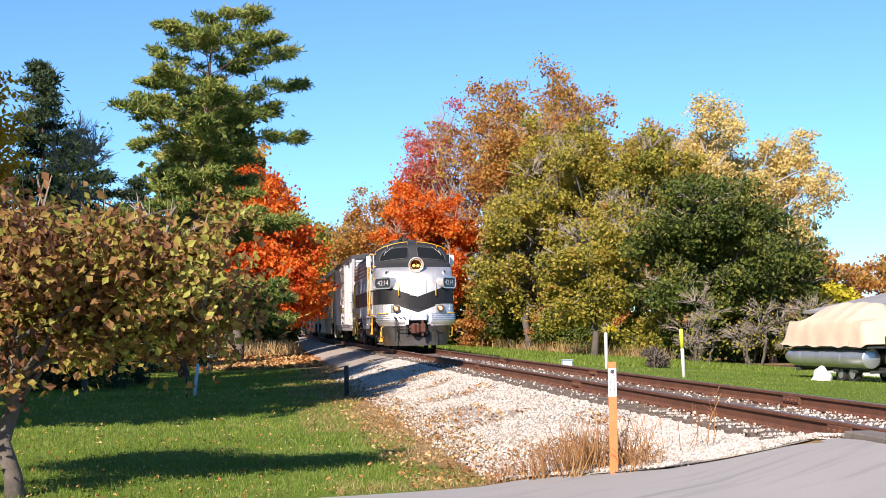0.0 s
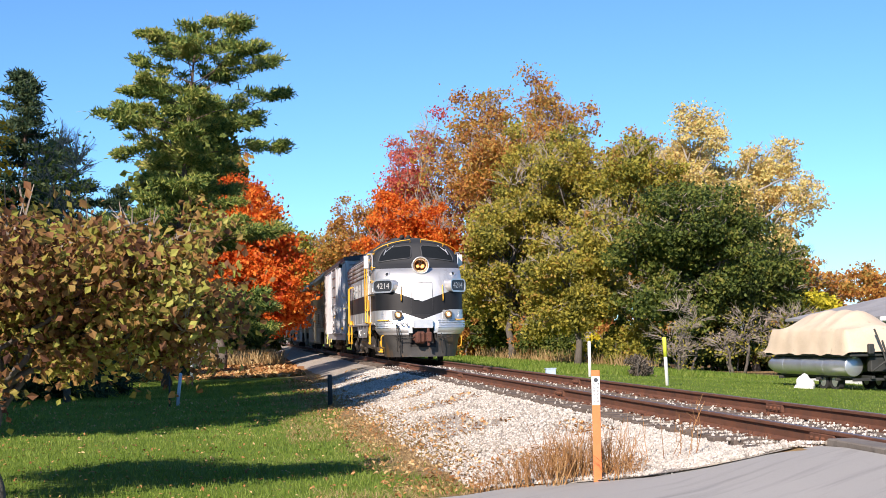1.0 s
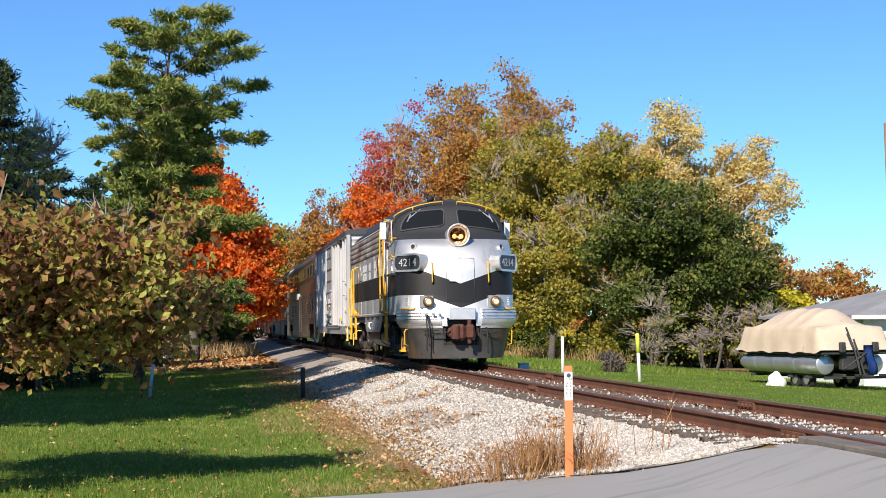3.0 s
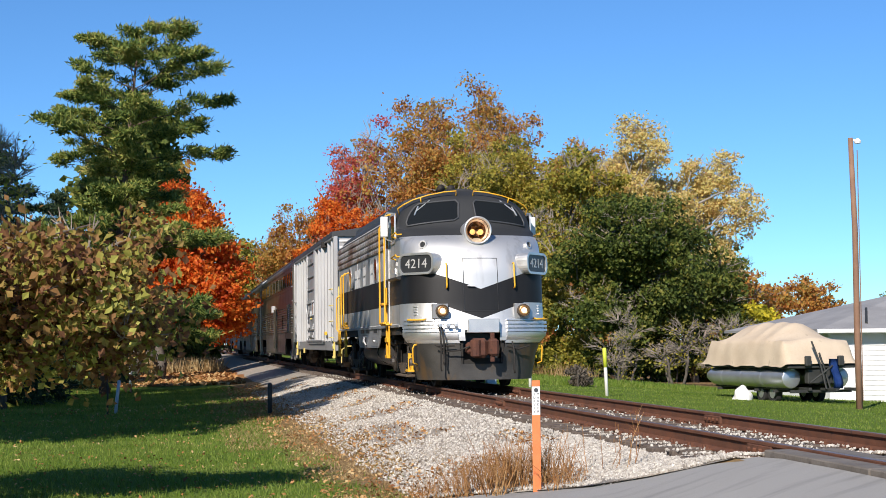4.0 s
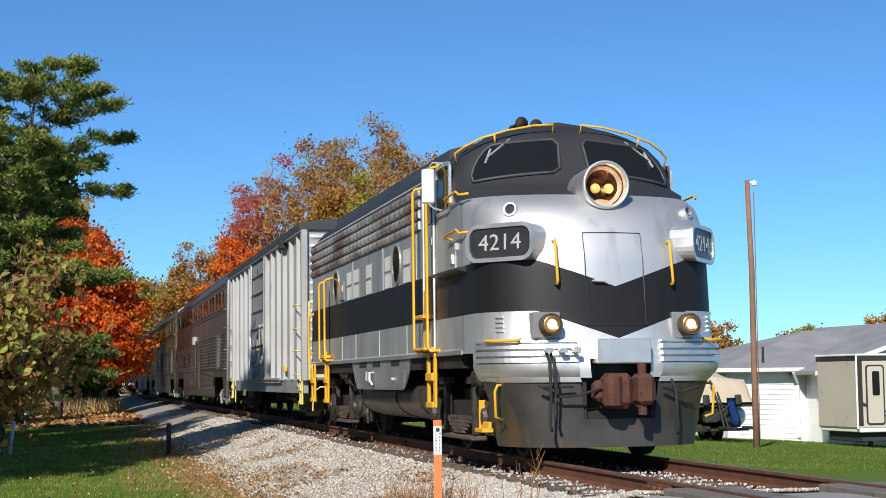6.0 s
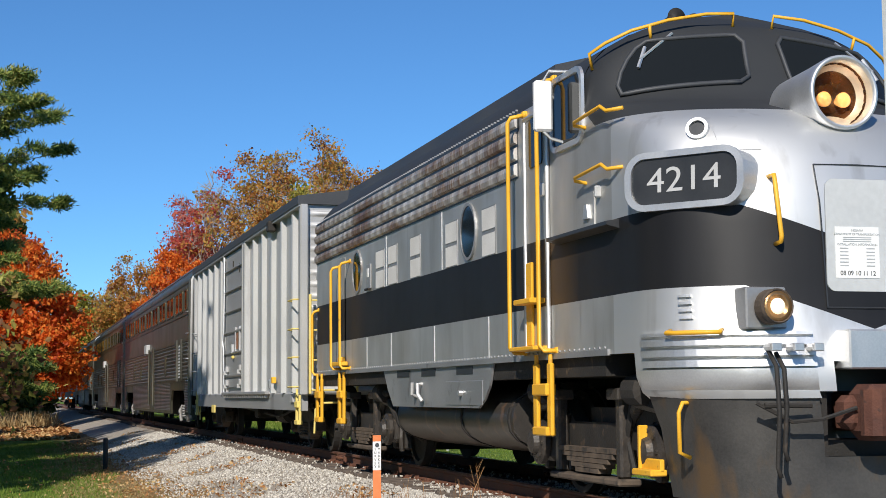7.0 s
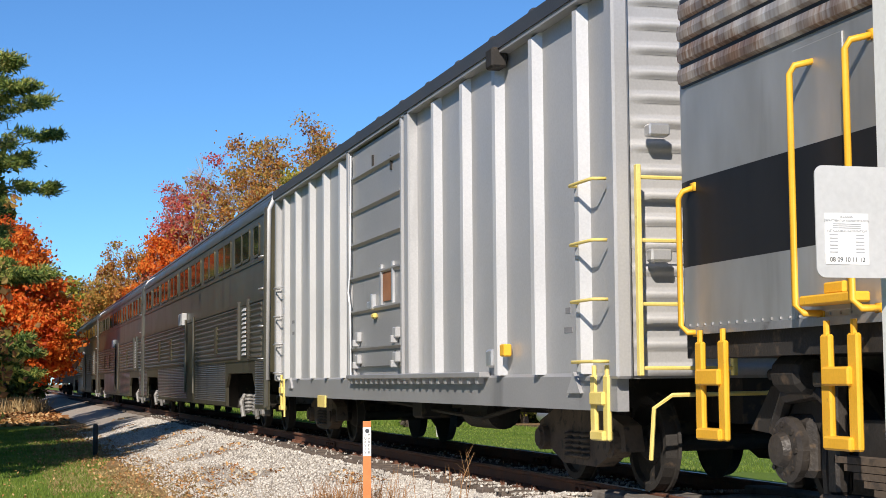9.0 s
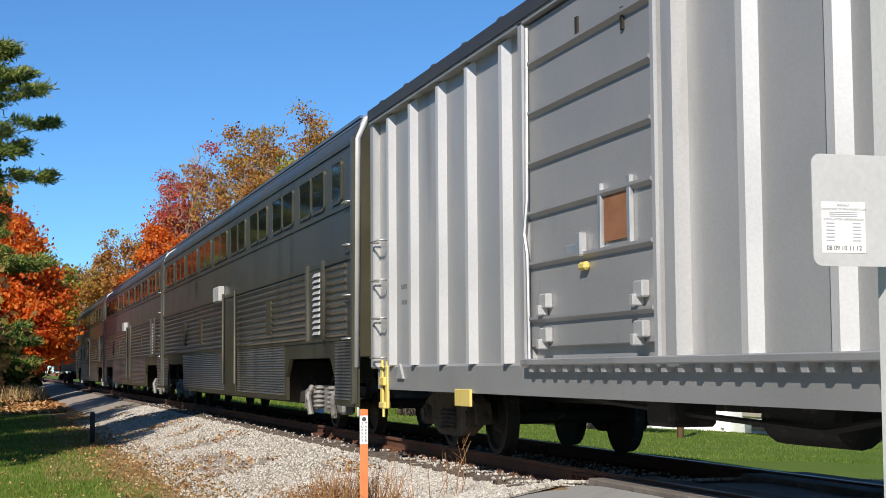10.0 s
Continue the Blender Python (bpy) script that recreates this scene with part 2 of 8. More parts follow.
def asphalt_material():
    m, t, b = shader("worn_asphalt")
    broad = noise_tex(t, 0.7, 5.0)
    fine = noise_tex(t, 140.0, 3.0)
    streaks = noise_tex(t, 2.2, 4.0, stretch=(0.25, 2.0, 1.0))
    col = mix(t, broad, (0.24, 0.235, 0.225), (0.34, 0.335, 0.32))
    col = mix(t, ramp(t, streaks, [(0.52, (0, 0, 0)), (0.7, (1, 1, 1))]), col, (0.17, 0.168, 0.163))
    col = mix(t, 0.4, col, mix(t, fine, (0.15, 0.148, 0.142), (0.46, 0.45, 0.43)))
    t.links.new(col, b.inputs["Base Color"])
    b.inputs["Roughness"].default_value = 0.85
    bp = node(t, "ShaderNodeBump", [("Height", fine), ("Strength", 0.5), ("Distance", 0.008)])
    t.links.new(bp.outputs[0], b.inputs["Normal"])
    return m


ASPHALT = asphalt_material()


def build_road():
    bm = bmesh.new()

    def lane(x0, x1):
        xs = np.linspace(x0, x1, max(2, int((x1 - x0) / 0.4)))
        rows = []
        for k in range(15):
            rows.append([])
            for x in xs:
                e = road_edge(x) + 0.05 * noise.noise((x * 1.7, 3.0, 0))
                y = 4.4 + (e - 4.4) * k / 14
                z = along(x, ROAD_PROFILE) + 0.012 * noise.noise((x * 0.8, y * 0.8, 4))
                rows[-1].append((x, y, z - (0.03 if k in (0, 14) else 0)))
        strip(bm, rows)

    lane(-40, -1.10)
    lane(1.10, 40)
    lane(-0.42, 0.42)
    return tagged(part("road", bm, ASPHALT, smooth=True), "worn grey asphalt road rising to the level crossing", "road", kind="structure")


# ---- the track ----
RUST = surface("rusty_rail", (0.10, 0.045, 0.028), (0.19, 0.075, 0.04), 4.0, 0.75, 0.2, 80, 0.3, dirt=(0.05, 0.03, 0.025))
RAILHEAD = surface("worn_railhead", (0.23, 0.12, 0.085), (0.30, 0.20, 0.16), 2.0, 0.4, 0.7, 60, 0.05)
TIMBER = surface("weathered_tie", (0.06, 0.045, 0.036), (0.16, 0.125, 0.10), 6.0, 0.9, 0, 40, 0.5)
STONE = None


def build_track():
    """Two rails on ties; the rails are single long things, the ties one by one."""
    prof = [(-0.07, -0.17), (0.07, -0.17), (0.07, -0.155), (0.012, -0.13), (0.01, -0.045), (0.036, -0.03), (0.036, -0.006), (0.028, 0.0),
            (-0.028, 0.0), (-0.036, -0.006), (-0.036, -0.03), (-0.01, -0.045), (-0.012, -0.13), (-0.07, -0.155)]
    for side in (-1, 1):
        bm = bmesh.new()
        extrude_y(bm, [(x + side * 0.754, z) for x, z in prof], -60, 320)
        rail = tagged(part("rail", bm, RUST), "long rusty steel rail spiked to wooden ties", "rail", "rails")
        bm = bmesh.new()
        box(bm, (side * 0.754 - 0.027, -60, 0.0), (side * 0.754 + 0.027, 320, 0.003))
        part("running_surface", bm, RAILHEAD, rail, "worn rail top")
        bm = bmesh.new()
        box(bm, (-0.045, -0.3, -0.135), (0.045, 0.3, -0.035), 0.008)
        for k in range(4):
            for s in (-1, 1):
                rod(bm, (s * 0.04, -0.22 + 0.147 * k, -0.085), (s * 0.075, -0.22 + 0.147 * k, -0.085), 0.022, 6)
        joint = mesh_of("joint_bar", bm, RUST)
        for k in range(9):
            share("joint_bar", joint, rail, (side * 0.754, 13.9 + (0 if side < 0 else 5.5) + 5.95 * k * 2, 0))
    bm = bmesh.new()
    box(bm, (-1.29, -0.11, -0.36), (1.29, 0.11, -0.172), 0.012)
    me = mesh_of("tie", bm, TIMBER)
    bm = bmesh.new()
    box(bm, (-0.16, -0.09, -0.006), (0.16, 0.09, 0.009))
    for sx, sy in ((-0.1, -0.05), (0.1, 0.05), (-0.1, 0.05), (0.1, -0.05)):
        box(bm, (sx - 0.014, sy - 0.014, 0.009), (sx + 0.014, sy + 0.014, 0.04))
    plate = mesh_of("tie_plate", bm, RUST)
    rnd = random.Random(4)
    for k in range(240):
        y = 13.6 + 0.53 * k if k < 200 else 5 - 0.55 * (k - 200)
        if 4.5 < y < 13.0:
            continue
        tie = new("tie", me)
        tie.matrix_basis = pose(rnd.uniform(-0.06, 0.06), y + rnd.uniform(-0.03, 0.03), rnd.uniform(-0.012, 0.008), 0, rnd.uniform(-0.5, 0.5), rnd.uniform(-1.8, 1.8))
        tagged(tie, "weathered dark wooden railway tie bedded in ballast", "tie", "ties under the track")
        if k < 60:
            for s in (-1, 1):
                share("tie_plate", plate, tie, (s * 0.754 - tie.location.x, 0, -0.168))


def build_crossing_planks():
    """Weathered timbers on both sides of each rail, in lengths end to end."""
    wood = surface("crossing_timber", (0.11, 0.095, 0.08), (0.20, 0.175, 0.15), 2.0, 0.9, 0, 40, 0.5, dirt=(0.06, 0.05, 0.042), dirt_at=0.55)
    bm = bmesh.new()
    box(bm, (-0.128, -1.05, -0.2), (0.128, 1.05, 0.0), 0.012)
    me = mesh_of("crossing_timber", bm, wood)
    for x in (-0.965, -0.545, 0.545, 0.965):
        for k in range(4):
            ob = new("crossing_timber", me)
            ob.matrix_basis = pose(x, 5.6 + 2.12 * k, -0.012, 0, 0, 0)
            tagged(ob, "weathered tan timber laid beside the rail at the crossing", "timber", "crossing timbers")


def build_ballast():
    """Broken limestone: real stones over the bank, on a bed of the same stone."""
    global STONE
    m, t, b = shader("crushed_limestone")
    isle = t.nodes.new("ShaderNodeNewGeometry").outputs["Random Per Island"]
    g = noise_tex(t, 30.0, 4.0)
    col = ramp(t, isle, [(0.0, (0.15, 0.125, 0.10)), (0.25, (0.33, 0.29, 0.24)), (0.7, (0.48, 0.44, 0.38)), (1.0, (0.68, 0.64, 0.57))])
    col = mix(t, 0.3, col, mix(t, g, (0.3, 0.27, 0.22), (0.8, 0.79, 0.76)))
    t.links.new(col, b.inputs["Base Color"])
    b.inputs["Roughness"].default_value = 0.9
    STONE = m
    bed = surface("ballast_bed", (0.22, 0.18, 0.14), (0.44, 0.40, 0.34), 24.0, 0.95, 0, 90, 0.9, dirt=(0.10, 0.07, 0.05), dirt_at=0.55)
    bm = bmesh.new()
    ys = list(np.arange(13.3, 60, 0.5)) + list(np.arange(60, 322, 4))
    xs = [-3.3, -2.9, -2.4, -1.9, -1.6, -1.3, -0.6, 0, 0.6, 1.3, 1.7, 2.1, 2.6]
    rows = []
    for y in ys:
        rows.append([(x, max(y, road_edge(x) - 0.1), height(x, max(y, road_edge(x) - 0.1)) + 0.02 + 0.02 * noise.noise((x * 3, y * 3, 1)) - (0.05 if x in (-3.3, 2.6) else 0)) for x in xs])
    strip(bm, rows)
    tagged(part("ballast_bed", bm, bed, smooth=True), "pale crushed limestone railway bank", "ballast", kind="structure")
    rnd = np.random.default_rng(7)
    verts, faces = [], []
    base = np.array([(1, 0, -0.3), (-0.2, 0.9, -0.4), (-0.8, -0.5, -0.3), (0.3, -0.7, 0.5), (0.5, 0.5, 0.6), (-0.6, 0.3, 0.6)])
    tri = [(0, 1, 4), (1, 5, 4), (1, 2, 5), (2, 3, 5), (2, 0, 3), (0, 4, 3), (3, 4, 5), (0, 2, 1)]
    for i in range(125000):
        u = rnd.random()
        y = 13.2 + 6 * rnd.random() if u < 0.3 else (13.2 + 40 * rnd.random() ** 1.6)
        x = rnd.uniform(-3.75, 2.7)
        if x < -3.0 and rnd.random() < (-x - 3.0) * 1.2:
            continue
        if y < road_edge(x) - 0.06 * rnd.random() or (abs(abs(x) - 0.754) < 0.08):
            continue
        if noise.noise((x * 0.9, y * 0.45, 8)) > 0.26 and x < -1.9 and rnd.random() < 0.75:
            continue
        s = rnd.uniform(0.010, 0.024) * (1 + 0.010 * (y - 13))
        z = height(x, y) + 0.03
        if abs(x) < 1.3 and ((y - 13.6) / 0.53 + 0.5) % 1.0 > 0.3 and ((y - 13.6) / 0.53 + 0.5) % 1.0 < 0.7:
            if rnd.random() < 0.86:
                continue
            z = -0.155
        q = Euler(rnd.uniform(0, 6.3, 3)).to_matrix()
        p = (base * rnd.uniform(0.7, 1.3, (6, 3)) * s) @ np.array(q) + (x, y, z)
        n = len(verts)
        verts.extend(map(tuple, p))
        faces.extend((a + n, b_ + n, c + n) for a, b_, c in tri)
    ob = new("ballast_stones", fast_mesh("ballast_stones", verts, faces, m))
    tagged(ob, "loose angular pale limestone ballast stones", "ballast", kind="stuff")


build_ground()
build_road()


# ---- trees and shrubs ----
BARK = surface("grey_bark", (0.06, 0.05, 0.042), (0.14, 0.12, 0.10), 8.0, 0.95, 0, 40, 0.8)
PALE_BARK = surface("pale_bark", (0.22, 0.20, 0.17), (0.34, 0.31, 0.27), 6.0, 0.9, 0, 40, 0.5)
PINE_BARK = surface("pine_bark", (0.07, 0.045, 0.035), (0.15, 0.10, 0.075), 8.0, 0.95, 0, 30, 0.8)
NEEDLES = foliage("pine_needles", [(0.035, 0.075, 0.022), (0.09, 0.15, 0.035), (0.18, 0.24, 0.05), (0.32, 0.34, 0.08), (0.42, 0.36, 0.11)], 0.25)
SPRUCE = foliage("dark_needles", [(0.010, 0.026, 0.018), (0.022, 0.05, 0.028), (0.05, 0.085, 0.035), (0.09, 0.11, 0.045)], 0.15)
ORANGE = foliage("orange_leaves", [(0.40, 0.06, 0.018), (0.66, 0.13, 0.02), (0.82, 0.23, 0.035), (0.80, 0.34, 0.06)], 0.5)
RED = foliage("red_leaves", [(0.34, 0.05, 0.045), (0.60, 0.11, 0.095), (0.68, 0.18, 0.11), (0.60, 0.22, 0.13)], 0.5)
RUSSET = foliage("russet_leaves", [(0.24, 0.10, 0.045), (0.46, 0.19, 0.06), (0.62, 0.31, 0.07), (0.50, 0.34, 0.09), (0.36, 0.30, 0.08)], 0.5)
OLIVE = foliage("olive_leaves", [(0.10, 0.12, 0.025), (0.22, 0.23, 0.04), (0.40, 0.36, 0.06), (0.46, 0.40, 0.07), (0.46, 0.25, 0.07)], 0.5)
GREEN = foliage("green_leaves", [(0.035, 0.055, 0.014), (0.075, 0.11, 0.024), (0.15, 0.19, 0.036), (0.27, 0.25, 0.055)], 0.4)
YELLOW = foliage("yellow_leaves", [(0.50, 0.33, 0.14), (0.70, 0.52, 0.20), (0.78, 0.66, 0.28), (0.66, 0.60, 0.22), (0.74, 0.50, 0.28)], 0.5)
BRIGHT = foliage("bright_yellow_leaves", [(0.260, 0.260, 0.026), (0.585, 0.494, 0.039), (0.780, 0.624, 0.052)], 0.4)
YELLOW_GREEN = foliage("yellow_green_leaves", [(0.11, 0.12, 0.03), (0.24, 0.23, 0.045), (0.42, 0.38, 0.07), (0.56, 0.46, 0.08), (0.46, 0.28, 0.08)], 0.5)
YELLOW_LEAF = foliage("golden_leaves", [(0.40, 0.20, 0.02), (0.62, 0.36, 0.03), (0.72, 0.48, 0.05)], 0.5)
BRONZE = foliage("bronze_leaves", [(0.09, 0.04, 0.025), (0.24, 0.11, 0.05), (0.36, 0.21, 0.07), (0.32, 0.32, 0.06), (0.52, 0.50, 0.13)], 0.45)
TWIG = surface("bare_twigs", (0.20, 0.165, 0.135), (0.34, 0.29, 0.24), 5.0, 0.9, 0, 30, 0.3)


def leaf_quads(rnd, P, d, size, flat, long):
    """Folded four-cornered leaves at P, turned loosely along d."""
    count = len(P)
    n = rnd.normal(size=(count, 3)) + d * 0.6 + np.array([0, 0, flat])
    n /= np.linalg.norm(n, axis=1)[:, None]
    u = np.cross(n, rnd.normal(size=(count, 3)))
    u /= np.linalg.norm(u, axis=1)[:, None]
    v = np.cross(n, u)
    s = size * rnd.uniform(0.55, 1.35, count)
    a, b = u * (s * long)[:, None] / 2, v * s[:, None] / 2
    f = n * (s * 0.18)[:, None]
    V = np.stack([P - a, P - b + f, P + a, P + b + f], 1).reshape(-1, 3)
    return V, np.arange(count * 4).reshape(-1, 4)


def leaf_cloud(rnd, blobs, count, size, flat=0.0, long=1.4, sprays=9, ragged=0.2):
    """Leaves in small sprays that are scattered through ellipsoids (centre, radii), with gaps between them and a ragged outline."""
    w = np.array([r[0] * r[1] + r[1] * r[2] + r[0] * r[2] for _, r in blobs])
    m = len(blobs) * sprays
    which = rnd.choice(len(blobs), m, p=w / w.sum())
    C, R = np.array([c for c, _ in blobs])[which], np.array([r for _, r in blobs])[which]
    d = rnd.normal(size=(m, 3))
    d /= np.linalg.norm(d, axis=1)[:, None]
    rad = 0.25 + 0.75 * rnd.random(m) ** 0.5 + ragged * np.clip(rnd.normal(size=m), -1, 1.8)
    S = C + d * rad[:, None] * R
    spread = R.mean(axis=1) * rnd.uniform(0.14, 0.36, m)
    pick = rnd.choice(m, count, p=spread ** 1.5 / (spread ** 1.5).sum())
    off = rnd.normal(size=(count, 3)) * np.array([1, 1, 0.7])
    P = S[pick] + off * spread[pick][:, None]
    return leaf_quads(rnd, P, d[pick], size, flat, long)


def limb_points(rnd, a, b, bend, n=5):
    a, b = np.array(a, float), np.array(b, float)
    L = np.linalg.norm(b - a)
    out = []
    for i in range(n + 1):
        k = i / n
        out.append(a + (b - a) * k + np.array([rnd.normal() * bend * L * math.sin(math.pi * k), rnd.normal() * bend * L * math.sin(math.pi * k), bend * L * 0.8 * math.sin(math.pi * k)]))
    return out


def broad_tree(name, at, blobs, leaf, bark, count, size, label, trunk_r=0.22, seed=1, group="", twigs=40, category="tree", stems=1, fork=0.35, twig_mat=None):
    """A trunk that forks into limbs, one or more to each mass of leaves, with bare twigs at the edges."""
    rnd = np.random.default_rng(seed)
    tree = thing(name, label, category, at, group)
    bm = bmesh.new()
    low = min(c[2] - r[2] for c, r in blobs)
    top = max(c[2] + r[2] for c, r in blobs)
    for s in range(stems):
        foot = np.array([rnd.normal() * 0.25 * (stems > 1), rnd.normal() * 0.25 * (stems > 1), -0.15])
        crotch = np.array([foot[0] * 2, foot[1] * 2, max(0.6, low + (top - low) * fork)])
        pts = limb_points(rnd, foot, crotch, 0.04)
        pipe(bm, pts, trunk_r, 9, [trunk_r * (1.35 if i == 0 else 1.05 - 0.07 * i) for i in range(len(pts))])
        for i, (c, r) in enumerate(blobs):
            if i % stems != s:
                continue
            start = pts[3 + i % 3]
            tip = np.array(c) + np.array([0, 0, r[2] * 0.4])
            lp = limb_points(rnd, start, tip, 0.1)
            lr = trunk_r * rnd.uniform(0.32, 0.5)
            pipe(bm, lp, lr, 6, [lr * (1 - 0.15 * k) for k in range(len(lp))])
    part("trunk", bm, bark, tree, smooth=True)
    bm = bmesh.new()
    for k in range(twigs):
        c, r = blobs[int(rnd.integers(len(blobs)))]
        d = rnd.normal(size=3)
        d[2] = abs(d[2]) * 0.9 + 0.1
        d /= np.linalg.norm(d)
        p, q = np.array(c) + d * np.array(r) * 0.3, np.array(c) + d * np.array(r) * rnd.uniform(1.0, 1.22)
        tp = limb_points(rnd, p, q, 0.08, 3)
        tr = trunk_r * 0.13 + 0.006
        pipe(bm, tp, tr, 4, [tr, tr * 0.8, tr * 0.55, tr * 0.25])
        for j in range(3):
            q2 = tp[2] + (rnd.normal(size=3) * 0.35 + d * 0.5) * min(r) * 0.45
            pipe(bm, [tp[1 + j % 2], (tp[1 + j % 2] + q2) / 2, q2], tr * 0.5, 3, [tr * 0.5, tr * 0.4, tr * 0.2])
    if twigs:
        tagged(part("twig_mass", bm, twig_mat or TWIG, tree), kind="stuff")
    V, F = leaf_cloud(rnd, blobs, count, size)
    ob = new("crown", fast_mesh("crown", V.tolist(), F.tolist(), leaf))
    ob.parent = tree
    return tree


def scatter_blobs(seed, centre, radii, n, small=0.42):
    """Uneven leaf masses filling an ellipsoid."""
    rnd = np.random.default_rng(seed)
    out = []
    for i in range(n):
        d = rnd.normal(size=3)
        d /= np.linalg.norm(d)
        k = rnd.random() ** 0.4 * 0.82
        s = small * rnd.uniform(0.7, 1.25)
        out.append((tuple(np.array(centre) + d * k * np.array(radii)), tuple(np.array(radii) * s * np.array([1, 1, rnd.uniform(0.7, 1.0)]))))
    return out


def conifer(name, at, tall, wide, leaf, label, seed, count, bare=0.12, layers=13, droop=0.0, airy=0.5, needle=0.05, profile=None, lean=0.0, extra=(), whorl=(5, 8), full=7):
    """A straight trunk with whorls of boughs, each feathered with tufts of needles that point outward and up."""
    rnd = np.random.default_rng(seed)
    tree = thing(name, label, "tree", at)
    bm = bmesh.new()
    pts = [(lean * (z / tall), 0.05 * math.sin(z), z) for z in np.linspace(-0.2, tall * 0.98, 9)]
    r0 = tall * 0.015
    pipe(bm, pts, r0, 9, [r0 * (1.1 - 0.98 * i / 8) for i in range(9)])
    boughs = []
    for i in range(layers):
        k = i / (layers - 1)
        z = tall * (bare + (0.96 - bare) * k)
        reach = wide * (profile(k) if profile else (1 - k) ** 0.8 + 0.08)
        n = int(rnd.integers(*whorl))
        a0 = rnd.uniform(0, 6.3)
        for j in range(n):
            boughs.append((z + rnd.normal() * 0.02 * tall, a0 + 2 * math.pi * j / n + rnd.normal() * 0.3, reach * rnd.uniform(0.5, 1.22)))
    boughs += list(extra)
    tufts_at, heads, sizes = [], [], []
    for z, a, L in boughs:
        k = z / tall
        rise = (0.08 + 0.42 * k * k - droop) * L
        root = np.array([lean * k, 0, z - 0.12 * L])
        tip = np.array([lean * k + math.cos(a) * L, math.sin(a) * L, z - 0.12 * L + rise + rnd.normal() * 0.05 * L])
        bp = limb_points(rnd, root, tip, 0.05, 4)
        br = 0.0042 * tall * (1 - 0.7 * k)
        pipe(bm, bp, br, 5, [br, br * 0.8, br * 0.6, br * 0.45, br * 0.2])
        side = np.array([-math.sin(a), math.cos(a), 0])
        for q in range(max(4, int(L * full))):
            u = 0.22 + 0.8 * rnd.random() ** 0.75
            spread = (0.34 * L * (1.05 - u) + 0.14) * rnd.normal() * 0.75
            c = root + (tip - root) * u + side * spread + np.array([0, 0, 0.05 * L * math.sin(3.1 * u) + rnd.normal() * 0.06 * airy * L])
            tufts_at.append(c)
            h = (tip - root) / max(L, 0.1) + side * spread * 0.8 + np.array([0, 0, 0.35])
            heads.append(h / np.linalg.norm(h))
            sizes.append(rnd.uniform(0.65, 1.25) * (0.8 + 0.06 * L))
            if q % 3 == 0:
                b = root + (tip - root) * max(0.1, u - 0.18)
                pipe(bm, [b, (b + c) / 2 + np.array([0, 0, 0.03]), c], br * 0.3, 3, [br * 0.35, br * 0.28, br * 0.15])
    for q in range(7):
        tufts_at.append(np.array([lean, 0, tall * (0.93 + 0.01 * q)]) + rnd.normal(size=3) * 0.12)
        heads.append(np.array([0, 0, 1.0]))
        sizes.append(0.9)
    part("trunk", bm, PINE_BARK, tree, smooth=True)
    T, H, S = np.array(tufts_at), np.array(heads), np.array(sizes)
    pick = rnd.integers(0, len(T), count)
    d = H[pick] * 0.55 + rnd.normal(size=(count, 3)) * 0.6
    d /= np.linalg.norm(d, axis=1)[:, None]
    base = T[pick] + rnd.normal(size=(count, 3)) * np.array([0.16, 0.16, 0.055]) * S[pick][:, None]
    ln = needle * 5.0 * rnd.uniform(0.6, 1.2, count) * S[pick]
    w = np.cross(d, rnd.normal(size=(count, 3)))
    w = w / np.linalg.norm(w, axis=1)[:, None] * needle * 0.5
    V = np.stack([base - w * 0.5, base + d * (ln * 0.5)[:, None] - w, base + d * ln[:, None], base + d * (ln * 0.5)[:, None] + w], 1).reshape(-1, 3)
    ob = new("crown", fast_mesh("crown", V.tolist(), np.arange(count * 4).reshape(-1, 4).tolist(), leaf))
    ob.parent = tree
    return tree


def place(x, y):
    return (x, y, height(x, y))


